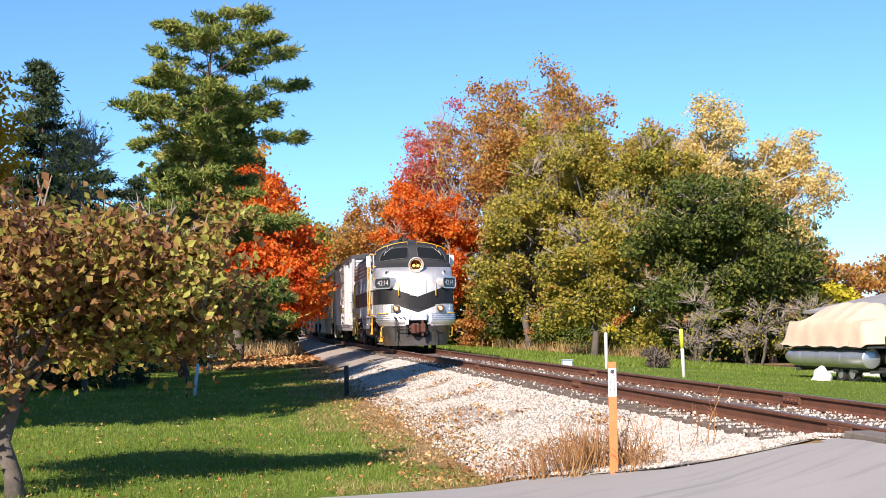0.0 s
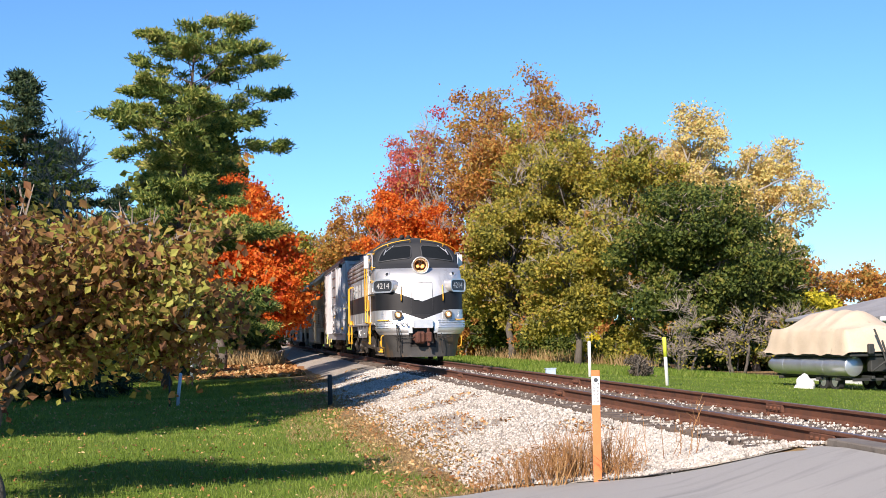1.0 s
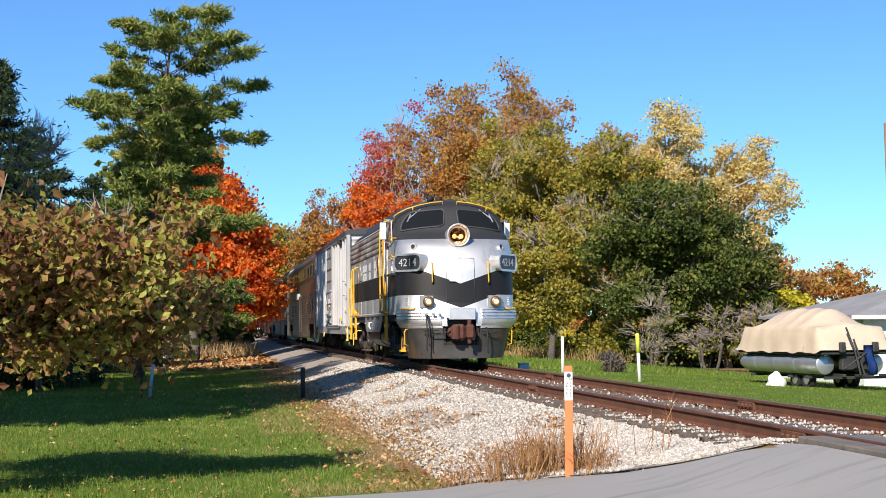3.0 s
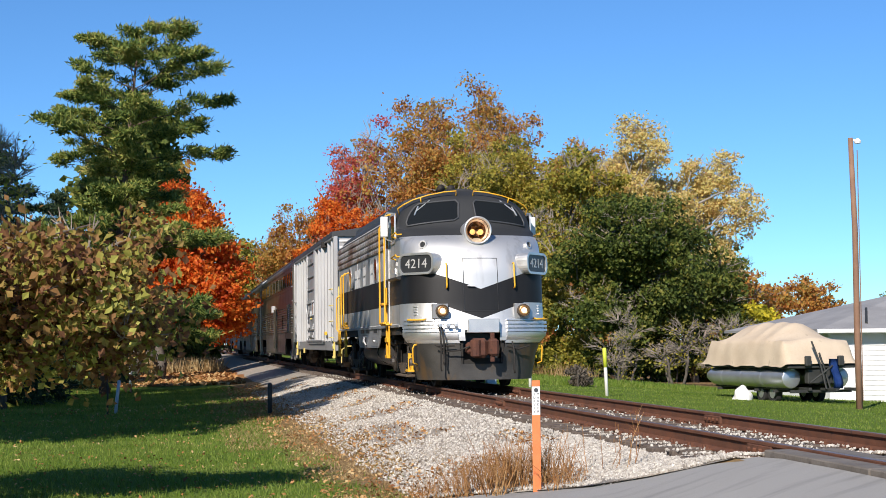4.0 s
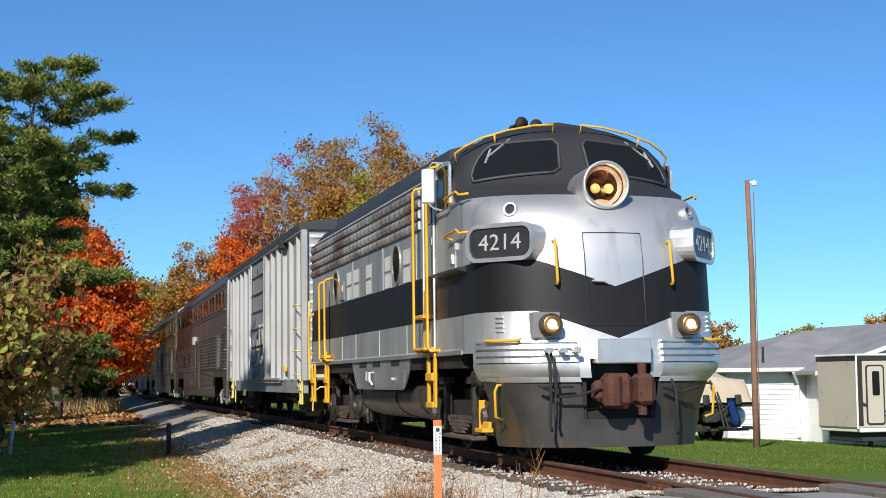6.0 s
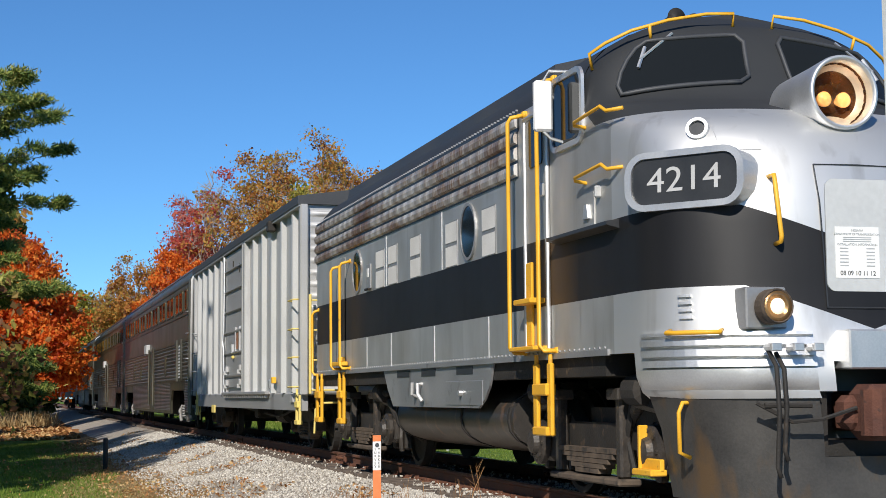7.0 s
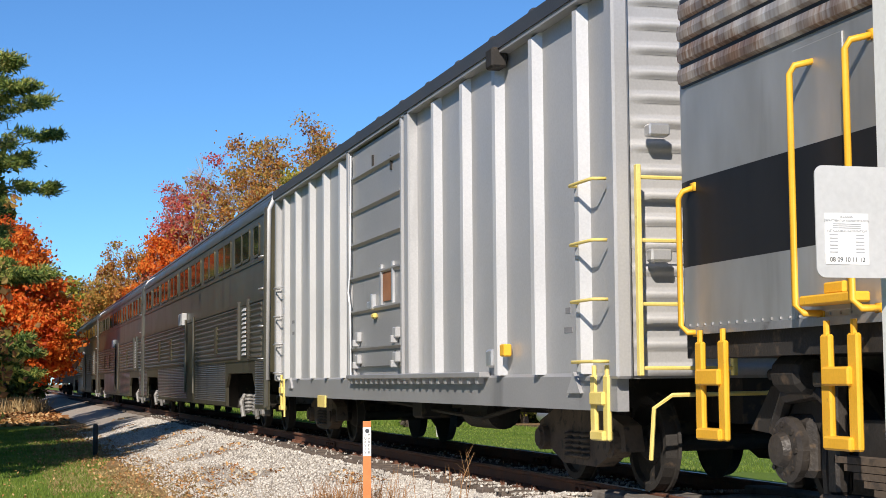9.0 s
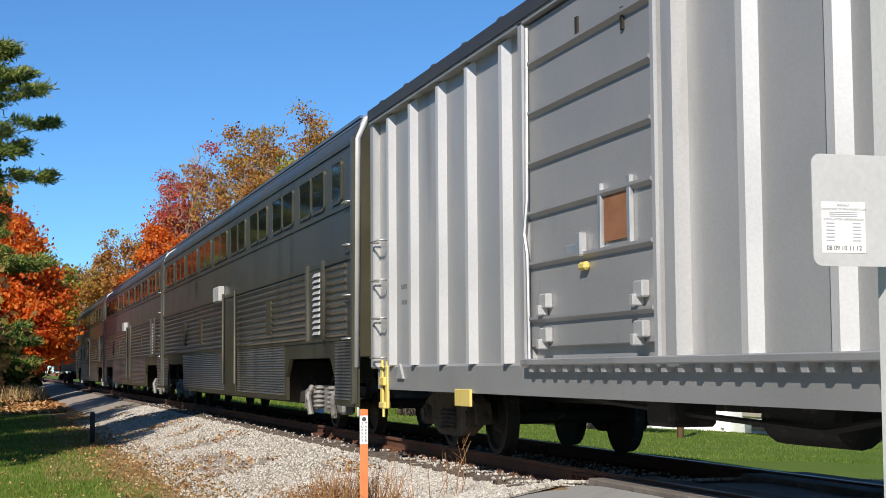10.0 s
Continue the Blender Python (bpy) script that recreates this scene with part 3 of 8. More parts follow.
def build_trees():
    # the lawn tree with bronze autumn leaves beside the road
    broad_tree("small_lawn_tree", place(-8.83, 17.3),
               [((-0.6, 0.1, 2.1), (1.5, 1.4, 0.95)), ((1.1, 0.0, 2.15), (1.15, 1.1, 0.85)), ((0.3, -0.5, 2.7), (1.2, 1.1, 0.7)), ((1.9, 0.2, 2.0), (0.75, 0.8, 0.75)),
                ((1.6, -0.3, 2.7), (0.7, 0.7, 0.5)), ((-1.2, 0.5, 2.8), (1.1, 1.1, 0.7)), ((0.7, 0.4, 1.72), (1.2, 0.9, 0.45)), ((1.9, 0.4, 1.85), (0.55, 0.6, 0.4))],
               BRONZE, BARK, 26000, 0.074, "small spreading lawn tree with curling bronze and green leaves", 0.10, 3, twigs=60, fork=0.2)
    # tall pine on the lawn, with long low boughs over the grass
    conifer("white_pine", place(-8.9, 58.0), 13.6, 3.3, NEEDLES, "tall green pine with layered open boughs on the lawn", 21, 125000, 0.37, 13, 0.0, 0.5, 0.05,
            lambda k: 1.0 if k < 0.1 else 0.70 if k < 0.3 else 0.80 if k < 0.5 else 0.98 if k < 0.82 else 0.8 if k < 0.93 else 0.5, 1.25,
            [(5.6, -0.2, 4.0), (5.7, 0.5, 3.7), (5.5, -0.9, 3.6), (5.4, -2.6, 3.4), (5.2, 3.0, 3.2), (3.3, -0.3, 3.4), (3.0, 0.3, 3.8), (2.6, -0.7, 3.6), (2.0, 0.0, 3.9), (1.9, -1.0, 3.2),
             (3.1, -2.3, 3.2), (2.5, 2.9, 3.4), (4.2, 2.6, 3.0), (4.0, -2.9, 3.3), (1.7, -1.7, 3.0)], (4, 6), 4.6)
    conifer("dark_spruce", place(-12.9, 50.0), 10.4, 2.9, SPRUCE, "dark green spruce standing behind the lawn tree", 22, 80000, 0.04, 20, 0.25, 0.6, 0.05)
    conifer("dark_spruce", place(-13.6, 66.0), 10.4, 4.4, SPRUCE, "dark green spruce in the shade of the pines", 23, 80000, 0.04, 20, 0.22, 0.6, 0.055)
    conifer("dark_spruce", place(-11.6, 72.0), 8.8, 3.4, SPRUCE, "low dark spruce behind the tall pine", 27, 50000, 0.04, 15, 0.2, 0.6, 0.055)
    broad_tree("yellow_yard_tree", place(-12.9, 36.0), scatter_blobs(28, (0, 0, 5.3), (1.7, 1.7, 2.7), 14, 0.36), YELLOW_LEAF, BARK, 7000, 0.1, "small golden-yellow tree among the dark conifers", 0.12, 28, "", 30)
    broad_tree("thin_bare_tree", place(-11.2, 46.0), scatter_blobs(29, (0, 0, 5.6), (1.4, 1.4, 3.3), 12, 0.36), OLIVE, BARK, 500, 0.1, "thin nearly leafless tree beside the spruces", 0.09, 29, "", 150)
    # broad trees left of the lawn, whose shade lies across it
    broad_tree("yard_tree", place(-15.5, 23.0), scatter_blobs(24, (0, 0, 12.6), (4.4, 4.4, 7.8), 30, 0.34), GREEN, BARK, 15000, 0.42, "tall leafy tree that shades the lawn", 0.35, 24, "", 20)
    broad_tree("yard_tree", place(-17.2, 32.5), scatter_blobs(25, (0, 0, 12.2), (4.2, 4.4, 7.6), 28, 0.34), BRIGHT, BARK, 15000, 0.42, "tall yellowing tree beside the lawn", 0.35, 25, "", 20)
    broad_tree("yard_tree", place(-20.6, 27.0), scatter_blobs(26, (0, 0, 11.5), (4.6, 4.6, 6.8), 20, 0.36), GREEN, BARK, 13000, 0.45, "tall leafy tree behind the lawn", 0.35, 26, "", 20)
    # tall trees added close to the line, mostly hidden, to shade the train's rear
    for i, (x, y, leaf) in enumerate(((-8.6, 92, GREEN), (-8.0, 103, GREEN), (-8.0, 114, RUSSET), (-8.0, 126, GREEN), (-8.4, 139, RUSSET))):
        broad_tree("lineside_tree", place(x, y), scatter_blobs(420 + i, (0, 0, 9.4), (3.6, 5.0, 6.6), 24, 0.33), leaf, BARK, 14000, 0.36, "tall tree added to shade the railway line", 0.3, 420 + i, "trees along the line", 20)
    for i in range(9):
        broad_tree("shrub", place(-5.2 - 1.3 * (i % 3), 112 + 6.5 * i), scatter_blobs(440 + i, (0, 0, 1.1), (2.0, 2.4, 1.3), 6, 0.5), GREEN, BARK, 1600, 0.3, "leafy shrub beside the line", 0.05, 440 + i, "lineside shrubs", 8, "shrub", 3)
    # unseen trees added left of and behind the camera to darken train reflections
    for i in range(8):
        broad_tree("yard_tree", place(-30 + 3 * math.sin(i * 2.1), -34 + 11.5 * i), scatter_blobs(400 + i, (0, 0, 6.5), (5.5, 5.5, 5.5), 12), OLIVE if i % 2 else GREEN, BARK, 2600, 0.7,
                   "unseen broadleaf tree added to darken reflections in the train", 0.3, 400 + i, "yard trees", 10)
    broad_tree("orange_maple", place(-7.2, 84.0), scatter_blobs(5, (1.7, 0, 5.7), (3.7, 3.8, 4.5), 26, 0.3), ORANGE, BARK, 34000, 0.17,
               "maple in glowing orange autumn leaf behind the pine", 0.25, 5)
    broad_tree("orange_maple", place(-15.5, 80.0), scatter_blobs(6, (0, 0, 5.0), (4.4, 4.0, 3.6), 14), RED, BARK, 20000, 0.2,
               "maple with deep orange leaves among the dark conifers", 0.25, 6)
    # far trees where the line disappears
    for i, (x, y, h, w, leaf) in enumerate(((-4.5, 175, 10, 5, YELLOW_LEAF), (1.5, 200, 15, 6, OLIVE), (8, 205, 16, 6, RUSSET), (-13, 190, 9, 6, BRIGHT), (14, 185, 17, 6, RUSSET), (-24, 150, 12, 7, GREEN), (-12, 130, 7, 5, GREEN))):
        broad_tree("far_tree", place(x, y), scatter_blobs(30 + i, (0, 0, h * 0.55), (w, w, h * 0.45), 12), leaf, BARK, 14000, 0.34,
                   "distant broadleaf tree in autumn colour beside the line", 0.3, 30 + i, "far trees", 25)
    # the wood beyond the track
    wood = [(5.0, 132, 17.0, 5.0, RUSSET, "golden-brown tree thinning at the top"), (9.5, 128, 22.5, 5.2, RED, "tall red-leaved maple in the wood"), (14.0, 122, 22.5, 4.8, RUSSET, "russet-red tree in the wood"), (24.0, 112, 18.5, 4.6, RUSSET, "brown-leaved tree in the wood"),
            (18.8, 116, 23.0, 5.4, RUSSET, "tall orange-brown tree crowning the wood"), (15.5, 104, 16.0, 4.8, YELLOW_GREEN, "olive-yellow tree at the wood's edge"), (6.8, 117, 13.5, 4.6, ORANGE, "orange maple at the end of the wood"),
            (12.0, 102, 12.0, 4.4, YELLOW_GREEN, "yellowing tree at the wood's edge"), (19.5, 98, 15.5, 4.4, OLIVE, "thin olive tree in the wood"), (23.5, 104, 15.0, 4.0, OLIVE, "half-bare tree in the wood"), (17.0, 109, 19.0, 4.2, YELLOW_GREEN, "yellow-green tree in the wood"), (13.0, 113, 17.5, 4.2, RUSSET, "orange-brown tree in the wood")]
    for i, (x, y, h, w, leaf, lab) in enumerate(wood):
        broad_tree("woodland_tree", place(x, y), scatter_blobs(50 + i, (0, 0, h * 0.55), (w, w, h * 0.46), 34, 0.25), leaf, BARK, 30000, 0.17, lab, 0.24, 50 + i, "trees of the wood", 260)
    broad_tree("green_tree", place(16.6, 78.0), scatter_blobs(70, (0, -0.6, 5.7), (4.7, 4.4, 4.2), 34, 0.3), GREEN, BARK, 42000, 0.15, "dense dark green rounded tree at the wood's edge", 0.25, 70, "", 140)
    broad_tree("green_tree", place(12.3, 83.0), scatter_blobs(71, (0, 0, 3.8), (3.6, 3.2, 3.4), 20, 0.32), YELLOW_GREEN, BARK, 24000, 0.15, "bushy olive-green tree at the wood's edge", 0.2, 71, "", 40)
    broad_tree("green_tree", place(21.6, 80.5), scatter_blobs(74, (0, 0, 3.9), (3.6, 3.2, 3.0), 20, 0.34), GREEN, BARK, 24000, 0.15, "low spreading green tree over dark undergrowth", 0.2, 74, "", 90)
    broad_tree("yellow_tree", place(26.2, 100.0), scatter_blobs(72, (-1.8, 0, 12.2), (4.0, 4.2, 5.6), 34, 0.25) + scatter_blobs(73, (3.4, 0, 10.4), (3.4, 3.6, 6.0), 34, 0.24), YELLOW, PALE_BARK, 46000, 0.15,
               "tall airy tree with pale yellow leaves", 0.28, 72, "", 120)
    for i, (x, y, h) in enumerate(((21.5, 110, 18.5), (25.5, 103, 14.5), (19.0, 90, 9.5), (15.0, 92, 11.0), (10.0, 124, 20.5), (31.0, 104, 10.5), (28.5, 92, 7.0))):
        broad_tree("half_bare_tree", place(x, y), scatter_blobs(80 + i, (0, 0, h * 0.58), (3.4, 3.2, h * 0.44), 26, 0.26), OLIVE if i % 2 else RUSSET, PALE_BARK, 2600, 0.22,
                   "half-bare tree with grey branches showing", 0.2, 80 + i, "half-bare trees", 300)
    # undergrowth along the wood's foot
    rnd = random.Random(9)
    for i in range(4, 26):
        y = 70 + 2.6 * i
        x = 17.2 - 0.085 * (y - 70) + rnd.uniform(-0.6, 1.2)
        h = rnd.uniform(1.6, 2.8)
        broad_tree("shrub", place(x, y), scatter_blobs(100 + i, (0, 0, h * 0.5), (1.9, 1.7, h * 0.55), 6, 0.5), rnd.choice((GREEN, GREEN, OLIVE, BRIGHT)), BARK, 4500, 0.14,
                   "leafy shrub in the undergrowth of the wood", 0.05, 100 + i, "undergrowth", 14, "shrub", 3)
    for i in range(12):
        x = 14 + 1.4 * i
        y = 74 + rnd.uniform(-2, 2) + 0.25 * i
        h = rnd.uniform(2.0, 3.4)
        broad_tree("shrub", place(x + 5, y + 6), scatter_blobs(140 + i, (0, 0, h * 0.5), (1.9, 1.7, h * 0.55), 6, 0.5), GREEN, BARK, 4500, 0.14,
                   "dark leafy shrub in the undergrowth of the wood", 0.05, 140 + i, "undergrowth", 14, "shrub", 3)
    broad_tree("yellow_shrub", place(27.0, 86.0), scatter_blobs(90, (0, 0, 2.6), (2.2, 2.0, 2.6), 8), BRIGHT, BARK, 6000, 0.2, "bright yellow bush behind the boat", 0.08, 90, "", 12, "shrub", 3)
    for i in range(14):
        y = 98 + 3.0 * i
        broad_tree("understorey_tree", place(15.5 - 0.22 * (y - 98) + rnd.uniform(-1.5, 1.5), y), scatter_blobs(160 + i, (0, 0, 2.8), (2.6, 2.4, 2.9), 12, 0.36), rnd.choice((GREEN, OLIVE, YELLOW_GREEN, RUSSET)), BARK, 9000, 0.17,
                   "bushy young tree under the wood's edge", 0.08, 160 + i, "understorey", 40, "tree", 2)
    # grey tangle of bare branches at the wood's foot
    for i, (x, y, h) in enumerate(((15.0, 72.5, 3.4), (17.6, 71.5, 3.0), (20.0, 71.5, 3.4))):
        broad_tree("bare_bush", place(x, y), scatter_blobs(95 + i, (0, 0, h * 0.55), (2.0, 1.6, h * 0.5), 7, 0.5), OLIVE, BARK, 350, 0.12, "leafless grey bush of tangled branches", 0.07, 95 + i, "bare bushes", 170, "shrub", 4)
    # tree line on the horizon
    for i in range(22):
        x = 38 + 7.0 * i + rnd.uniform(-2, 2)
        y = 215 + rnd.uniform(-15, 15) - 1.5 * i
        h = rnd.uniform(9.5, 13.0)
        broad_tree("horizon_tree", place(x, y), scatter_blobs(200 + i, (0, 0, h * 0.5), (4.6, 4.0, h * 0.5), 9), rnd.choice((RUSSET, OLIVE, RUSSET, RUSSET)), BARK, 5000, 0.36,
                   "distant autumn tree on the horizon", 0.2, 200 + i, "trees on the horizon", 10)

    for i in range(16):
        x = -130 + 9.0 * i + rnd.uniform(-2, 2)
        broad_tree("horizon_tree", place(x, 262 + rnd.uniform(-14, 14)), scatter_blobs(240 + i, (0, 0, 4.6), (5.6, 4.0, 5.0), 9), rnd.choice((RUSSET, OLIVE, GREEN)), BARK, 5000, 0.36,
                   "distant autumn tree on the horizon", 0.2, 240 + i, "trees on the horizon", 10)


build_trees()


# ---- the train ----
# Each vehicle's own space: y runs back from the point of the locomotive's coupler, x = 0 is the track's middle, z = 0 the rail head.
YELLOW_PAINT = surface("safety_yellow", (0.72, 0.36, 0.02), (0.80, 0.43, 0.03), 5.0, 0.5, 0, 60, 0.08, dirt=(0.30, 0.16, 0.04), dirt_at=0.66)
PALE_YELLOW = surface("faded_yellow", (0.68, 0.52, 0.12), (0.75, 0.60, 0.2), 5.0, 0.55, 0, 60, 0.08, dirt=(0.35, 0.25, 0.1), dirt_at=0.66)
BRIGHT_METAL = surface("bright_trim", (0.66, 0.66, 0.66), (0.76, 0.76, 0.75), 4.0, 0.45, 0.85, 60, 0.03)
GRIME = surface("grimy_running_gear", (0.010, 0.009, 0.008), (0.028, 0.024, 0.020), 3.0, 0.75, 0.0, 40, 0.4, dirt=(0.10, 0.068, 0.042), dirt_at=0.6)
DUSTY = surface("dusty_iron", (0.055, 0.04, 0.03), (0.13, 0.095, 0.065), 4.0, 0.85, 0.0, 40, 0.4, dirt=(0.03, 0.025, 0.02), dirt_at=0.55)
COUPLER_RUST = surface("rusty_casting", (0.06, 0.022, 0.015), (0.13, 0.05, 0.03), 7.0, 0.85, 0.1, 50, 0.6, dirt=(0.03, 0.02, 0.018), dirt_at=0.6)
PILOT_PAINT = surface("scuffed_pilot", (0.035, 0.034, 0.033), (0.095, 0.09, 0.083), 1.6, 0.45, 0.35, 50, 0.12, dirt=(0.12, 0.075, 0.038), dirt_at=0.53, streak=(1, 1, 0.35))
TANK_PAINT = surface("oily_tank", (0.028, 0.026, 0.024), (0.07, 0.06, 0.052), 2.0, 0.42, 0.1, 40, 0.1, dirt=(0.14, 0.085, 0.055), dirt_at=0.55, streak=(1, 1, 0.3))
WHITE_METAL = surface("white_enamel", (0.74, 0.74, 0.72), (0.82, 0.82, 0.80), 3.0, 0.45, 0, 60, 0.05, dirt=(0.4, 0.36, 0.3), dirt_at=0.7)
PALE_PANEL = surface("pale_panel", (0.46, 0.46, 0.45), (0.54, 0.54, 0.53), 3.0, 0.5, 0.2, 60, 0.05)
BLACK_FILL = surface("black_board", (0.02, 0.022, 0.025), (0.035, 0.037, 0.04), 3.0, 0.4, 0, 60, 0.03)
PANE = dark_pane("dark_window_glass")
ROOF_DARK = surface("dark_roof", (0.035, 0.038, 0.042), (0.06, 0.063, 0.068), 1.5, 0.55, 0.1, 40, 0.1)
SKIRT_GREY = surface("grey_skirt", (0.36, 0.36, 0.36), (0.44, 0.44, 0.44), 1.5, 0.5, 0.7, 40, 0.05, dirt=(0.13, 0.11, 0.09), dirt_at=0.62)
AMBER = surface("amber_reflector", (0.30, 0.17, 0.07), (0.46, 0.28, 0.13), 9.0, 0.3, 0.8)
LAMP_GLASS = glowing("lit_lamp", (1.0, 0.78, 0.52), 0.9)
HEAD_GLASS = glowing("lit_headlight", (0.80, 0.40, 0.15), 0.24)
DARK_AMBER = surface("dark_amber_reflector", (0.07, 0.035, 0.015), (0.14, 0.075, 0.03), 9.0, 0.25, 0.8)


def grille_material():
    """Stainless grille with rust running down it in narrow stripes."""
    m, t, b = shader("rusty_grille")
    broad = noise_tex(t, 0.9, 4.0, stretch=(1, 1, 2.5))
    lines = noise_tex(t, 9.0, 3.0, stretch=(1, 3.0, 0.25))
    rib = node(t, "ShaderNodeTexWave", [("Scale", 9.0), ("Distortion", 0.0)], bands_direction="Y")
    f = math_node(t, "ADD", math_node(t, "MULTIPLY", broad, 0.75), math_node(t, "MULTIPLY", lines, 0.42))
    col = ramp(t, f, [(0.38, (0.14, 0.075, 0.05)), (0.50, (0.27, 0.18, 0.13)), (0.58, (0.44, 0.39, 0.35)), (0.74, (0.66, 0.65, 0.63))])
    col = mix(t, math_node(t, "MULTIPLY", rib.outputs["Fac"], 0.45), col, (0.09, 0.06, 0.05))
    t.links.new(col, b.inputs["Base Color"])
    b.inputs["Metallic"].default_value = 0.35
    b.inputs["Roughness"].default_value = 0.5
    bp = node(t, "ShaderNodeBump", [("Height", rib.outputs["Fac"]), ("Strength", 0.6), ("Distance", 0.02)])
    t.links.new(bp.outputs[0], b.inputs["Normal"])
    return m


def loco_paint():
    """Aluminium paint with a broad black band that drops to a point on the nose, and a charcoal cab top."""
    m, t, b = shader("locomotive_paint")
    pos = t.nodes.new("ShaderNodeTexCoord").outputs["Object"]
    s = node(t, "ShaderNodeSeparateXYZ", [(0, pos)])
    x, y, z = s.outputs[0], s.outputs[1], s.outputs[2]
    ax = math_node(t, "ABSOLUTE", x)
    nose = math_node(t, "LESS_THAN", y, 1.9)
    drop = math_node(t, "MULTIPLY", math_node(t, "SUBTRACT", 1.0, math_node(t, "DIVIDE", ax, 0.95), True), 0.33)
    drop = math_node(t, "MULTIPLY", drop, nose)
    zz = math_node(t, "ADD", z, drop)
    band = math_node(t, "MULTIPLY", math_node(t, "GREATER_THAN", zz, 1.77), math_node(t, "LESS_THAN", zz, 2.385))
    edge = math_node(t, "MULTIPLY_ADD", math_node(t, "MULTIPLY", math_node(t, "SUBTRACT", y, 2.25), 1.4, True), 0.50)
    edge.node.inputs[2].default_value = 3.22
    top = math_node(t, "GREATER_THAN", z, edge)
    broad = noise_tex(t, 0.9, 5.0)
    streak = noise_tex(t, 5.0, 5.0, stretch=(1, 1, 0.12))
    grain = noise_tex(t, 70.0, 3.0)
    silver = mix(t, broad, (0.63, 0.63, 0.62), (0.73, 0.73, 0.715))
    silver = mix(t, ramp(t, streak, [(0.55, (0, 0, 0)), (0.8, (1, 1, 1))]), silver, (0.46, 0.45, 0.43))
    # behind the nose the silver is mixed blotchily towards a darker grey
    flank_grey = math_node(t, "MULTIPLY", math_node(t, "GREATER_THAN", y, 1.9), ramp(t, noise_tex(t, 1.6, 6.0, stretch=(1, 1, 0.5)), [(0.3, (0.15, 0.15, 0.15)), (0.7, (0.75, 0.75, 0.75))]))
    silver = mix(t, flank_grey, silver, (0.36, 0.35, 0.32))
    black = mix(t, streak, (0.006, 0.006, 0.007), (0.017, 0.017, 0.018))
    # exhaust and oil stains near the cab door
    near_door = math_node(t, "SUBTRACT", 1.0, math_node(t, "MULTIPLY", math_node(t, "ABSOLUTE", math_node(t, "SUBTRACT", y, 3.3)), 1.6), True)
    black = mix(t, math_node(t, "MULTIPLY", near_door, 0.8), black, (0.09, 0.05, 0.018))
    col = mix(t, band, silver, black)
    col = mix(t, top, col, mix(t, broad, (0.022, 0.024, 0.026), (0.038, 0.040, 0.043)))
    t.links.new(col, b.inputs["Base Color"])
    painted = math_node(t, "MAXIMUM", band, top)
    t.links.new(math_node(t, "MULTIPLY", math_node(t, "SUBTRACT", 1.0, painted), 0.8), b.inputs["Metallic"])
    r = math_node(t, "MULTIPLY_ADD", broad, 0.2)
    r.node.inputs[2].default_value = 0.42
    t.links.new(math_node(t, "ADD", r, math_node(t, "MULTIPLY", top, 0.12)), b.inputs["Roughness"])
    b.inputs["Specular IOR Level"].default_value = 0.3
    bp = node(t, "ShaderNodeBump", [("Height", broad), ("Strength", 0.08), ("Distance", 0.05)])
    bp2 = node(t, "ShaderNodeBump", [("Height", grain), ("Strength", 0.03), ("Distance", 0.005), ("Normal", bp.outputs[0])])
    t.links.new(bp2.outputs[0], b.inputs["Normal"])
    return m


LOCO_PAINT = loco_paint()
GRILLE = grille_material()
NOSE_FRONT = [(0.15, 0.44), (1.1, 0.40), (1.42, 0.46), (1.6, 0.51), (2.05, 0.55), (2.45, 0.59), (2.76, 0.68), (2.95, 0.78), (3.1, 0.92), (3.22, 1.18), (3.32, 1.52),
              (3.45, 1.88), (3.7, 2.03), (4.0, 2.16), (4.15, 2.27), (4.24, 2.45), (4.32, 2.62), (4.36, 2.62)]
HALF_WIDTH = [(0.15, 1.22), (0.9, 1.36), (0.98, 1.46), (1.1, 1.51), (3.5, 1.51), (3.66, 1.48), (3.82, 1.40), (3.98, 1.26), (4.12, 1.02), (4.24, 0.7), (4.32, 0.35), (4.36, 0.02)]


def nose_point(a, z, off=0.0, back=1.05):
    """A point on the nose: a runs from -90 (this side) over 0 (front) to 90 degrees."""
    w, f = along(z, HALF_WIDTH) + off, along(z, NOSE_FRONT) - off
    depth = min(back + 0.05 * max(0, z - 3.4), 2.64 - f) if z < 3.3 else min(0.75, 2.64 - f)
    r = radians(a)
    n = 2 / 2.5
    sx = math.copysign(abs(math.sin(r)) ** n, r)
    return Vector((w * sx, f + depth * (1 - abs(math.cos(r)) ** n), z))


def angle_at(x, z):
    w = along(z, HALF_WIDTH)
    return math.degrees(math.asin(min(1, abs(x) / w) ** 1.25)) * (1 if x > 0 else -1)


def nose_ribbon(bm, a0, a1, z0, z1, off, steps=10, rows=2):
    """A thin plate lying on the nose."""
    out = []
    for j in range(rows):
        z = z0 + (z1 - z0) * j / (rows - 1)
        out.append([nose_point(a0 + (a1 - a0) * i / steps, z, off) for i in range(steps + 1)])
    lo = [nose_point(a0 + (a1 - a0) * i / steps, z0, -0.01) for i in range(steps + 1)]
    hi = [nose_point(a0 + (a1 - a0) * i / steps, z1, -0.01) for i in range(steps + 1)]
    vs = strip(bm, [lo] + out + [hi])
    for k in (0, -1):
        bm.faces.new([r[k] for r in vs] if k else [r[k] for r in vs][::-1])


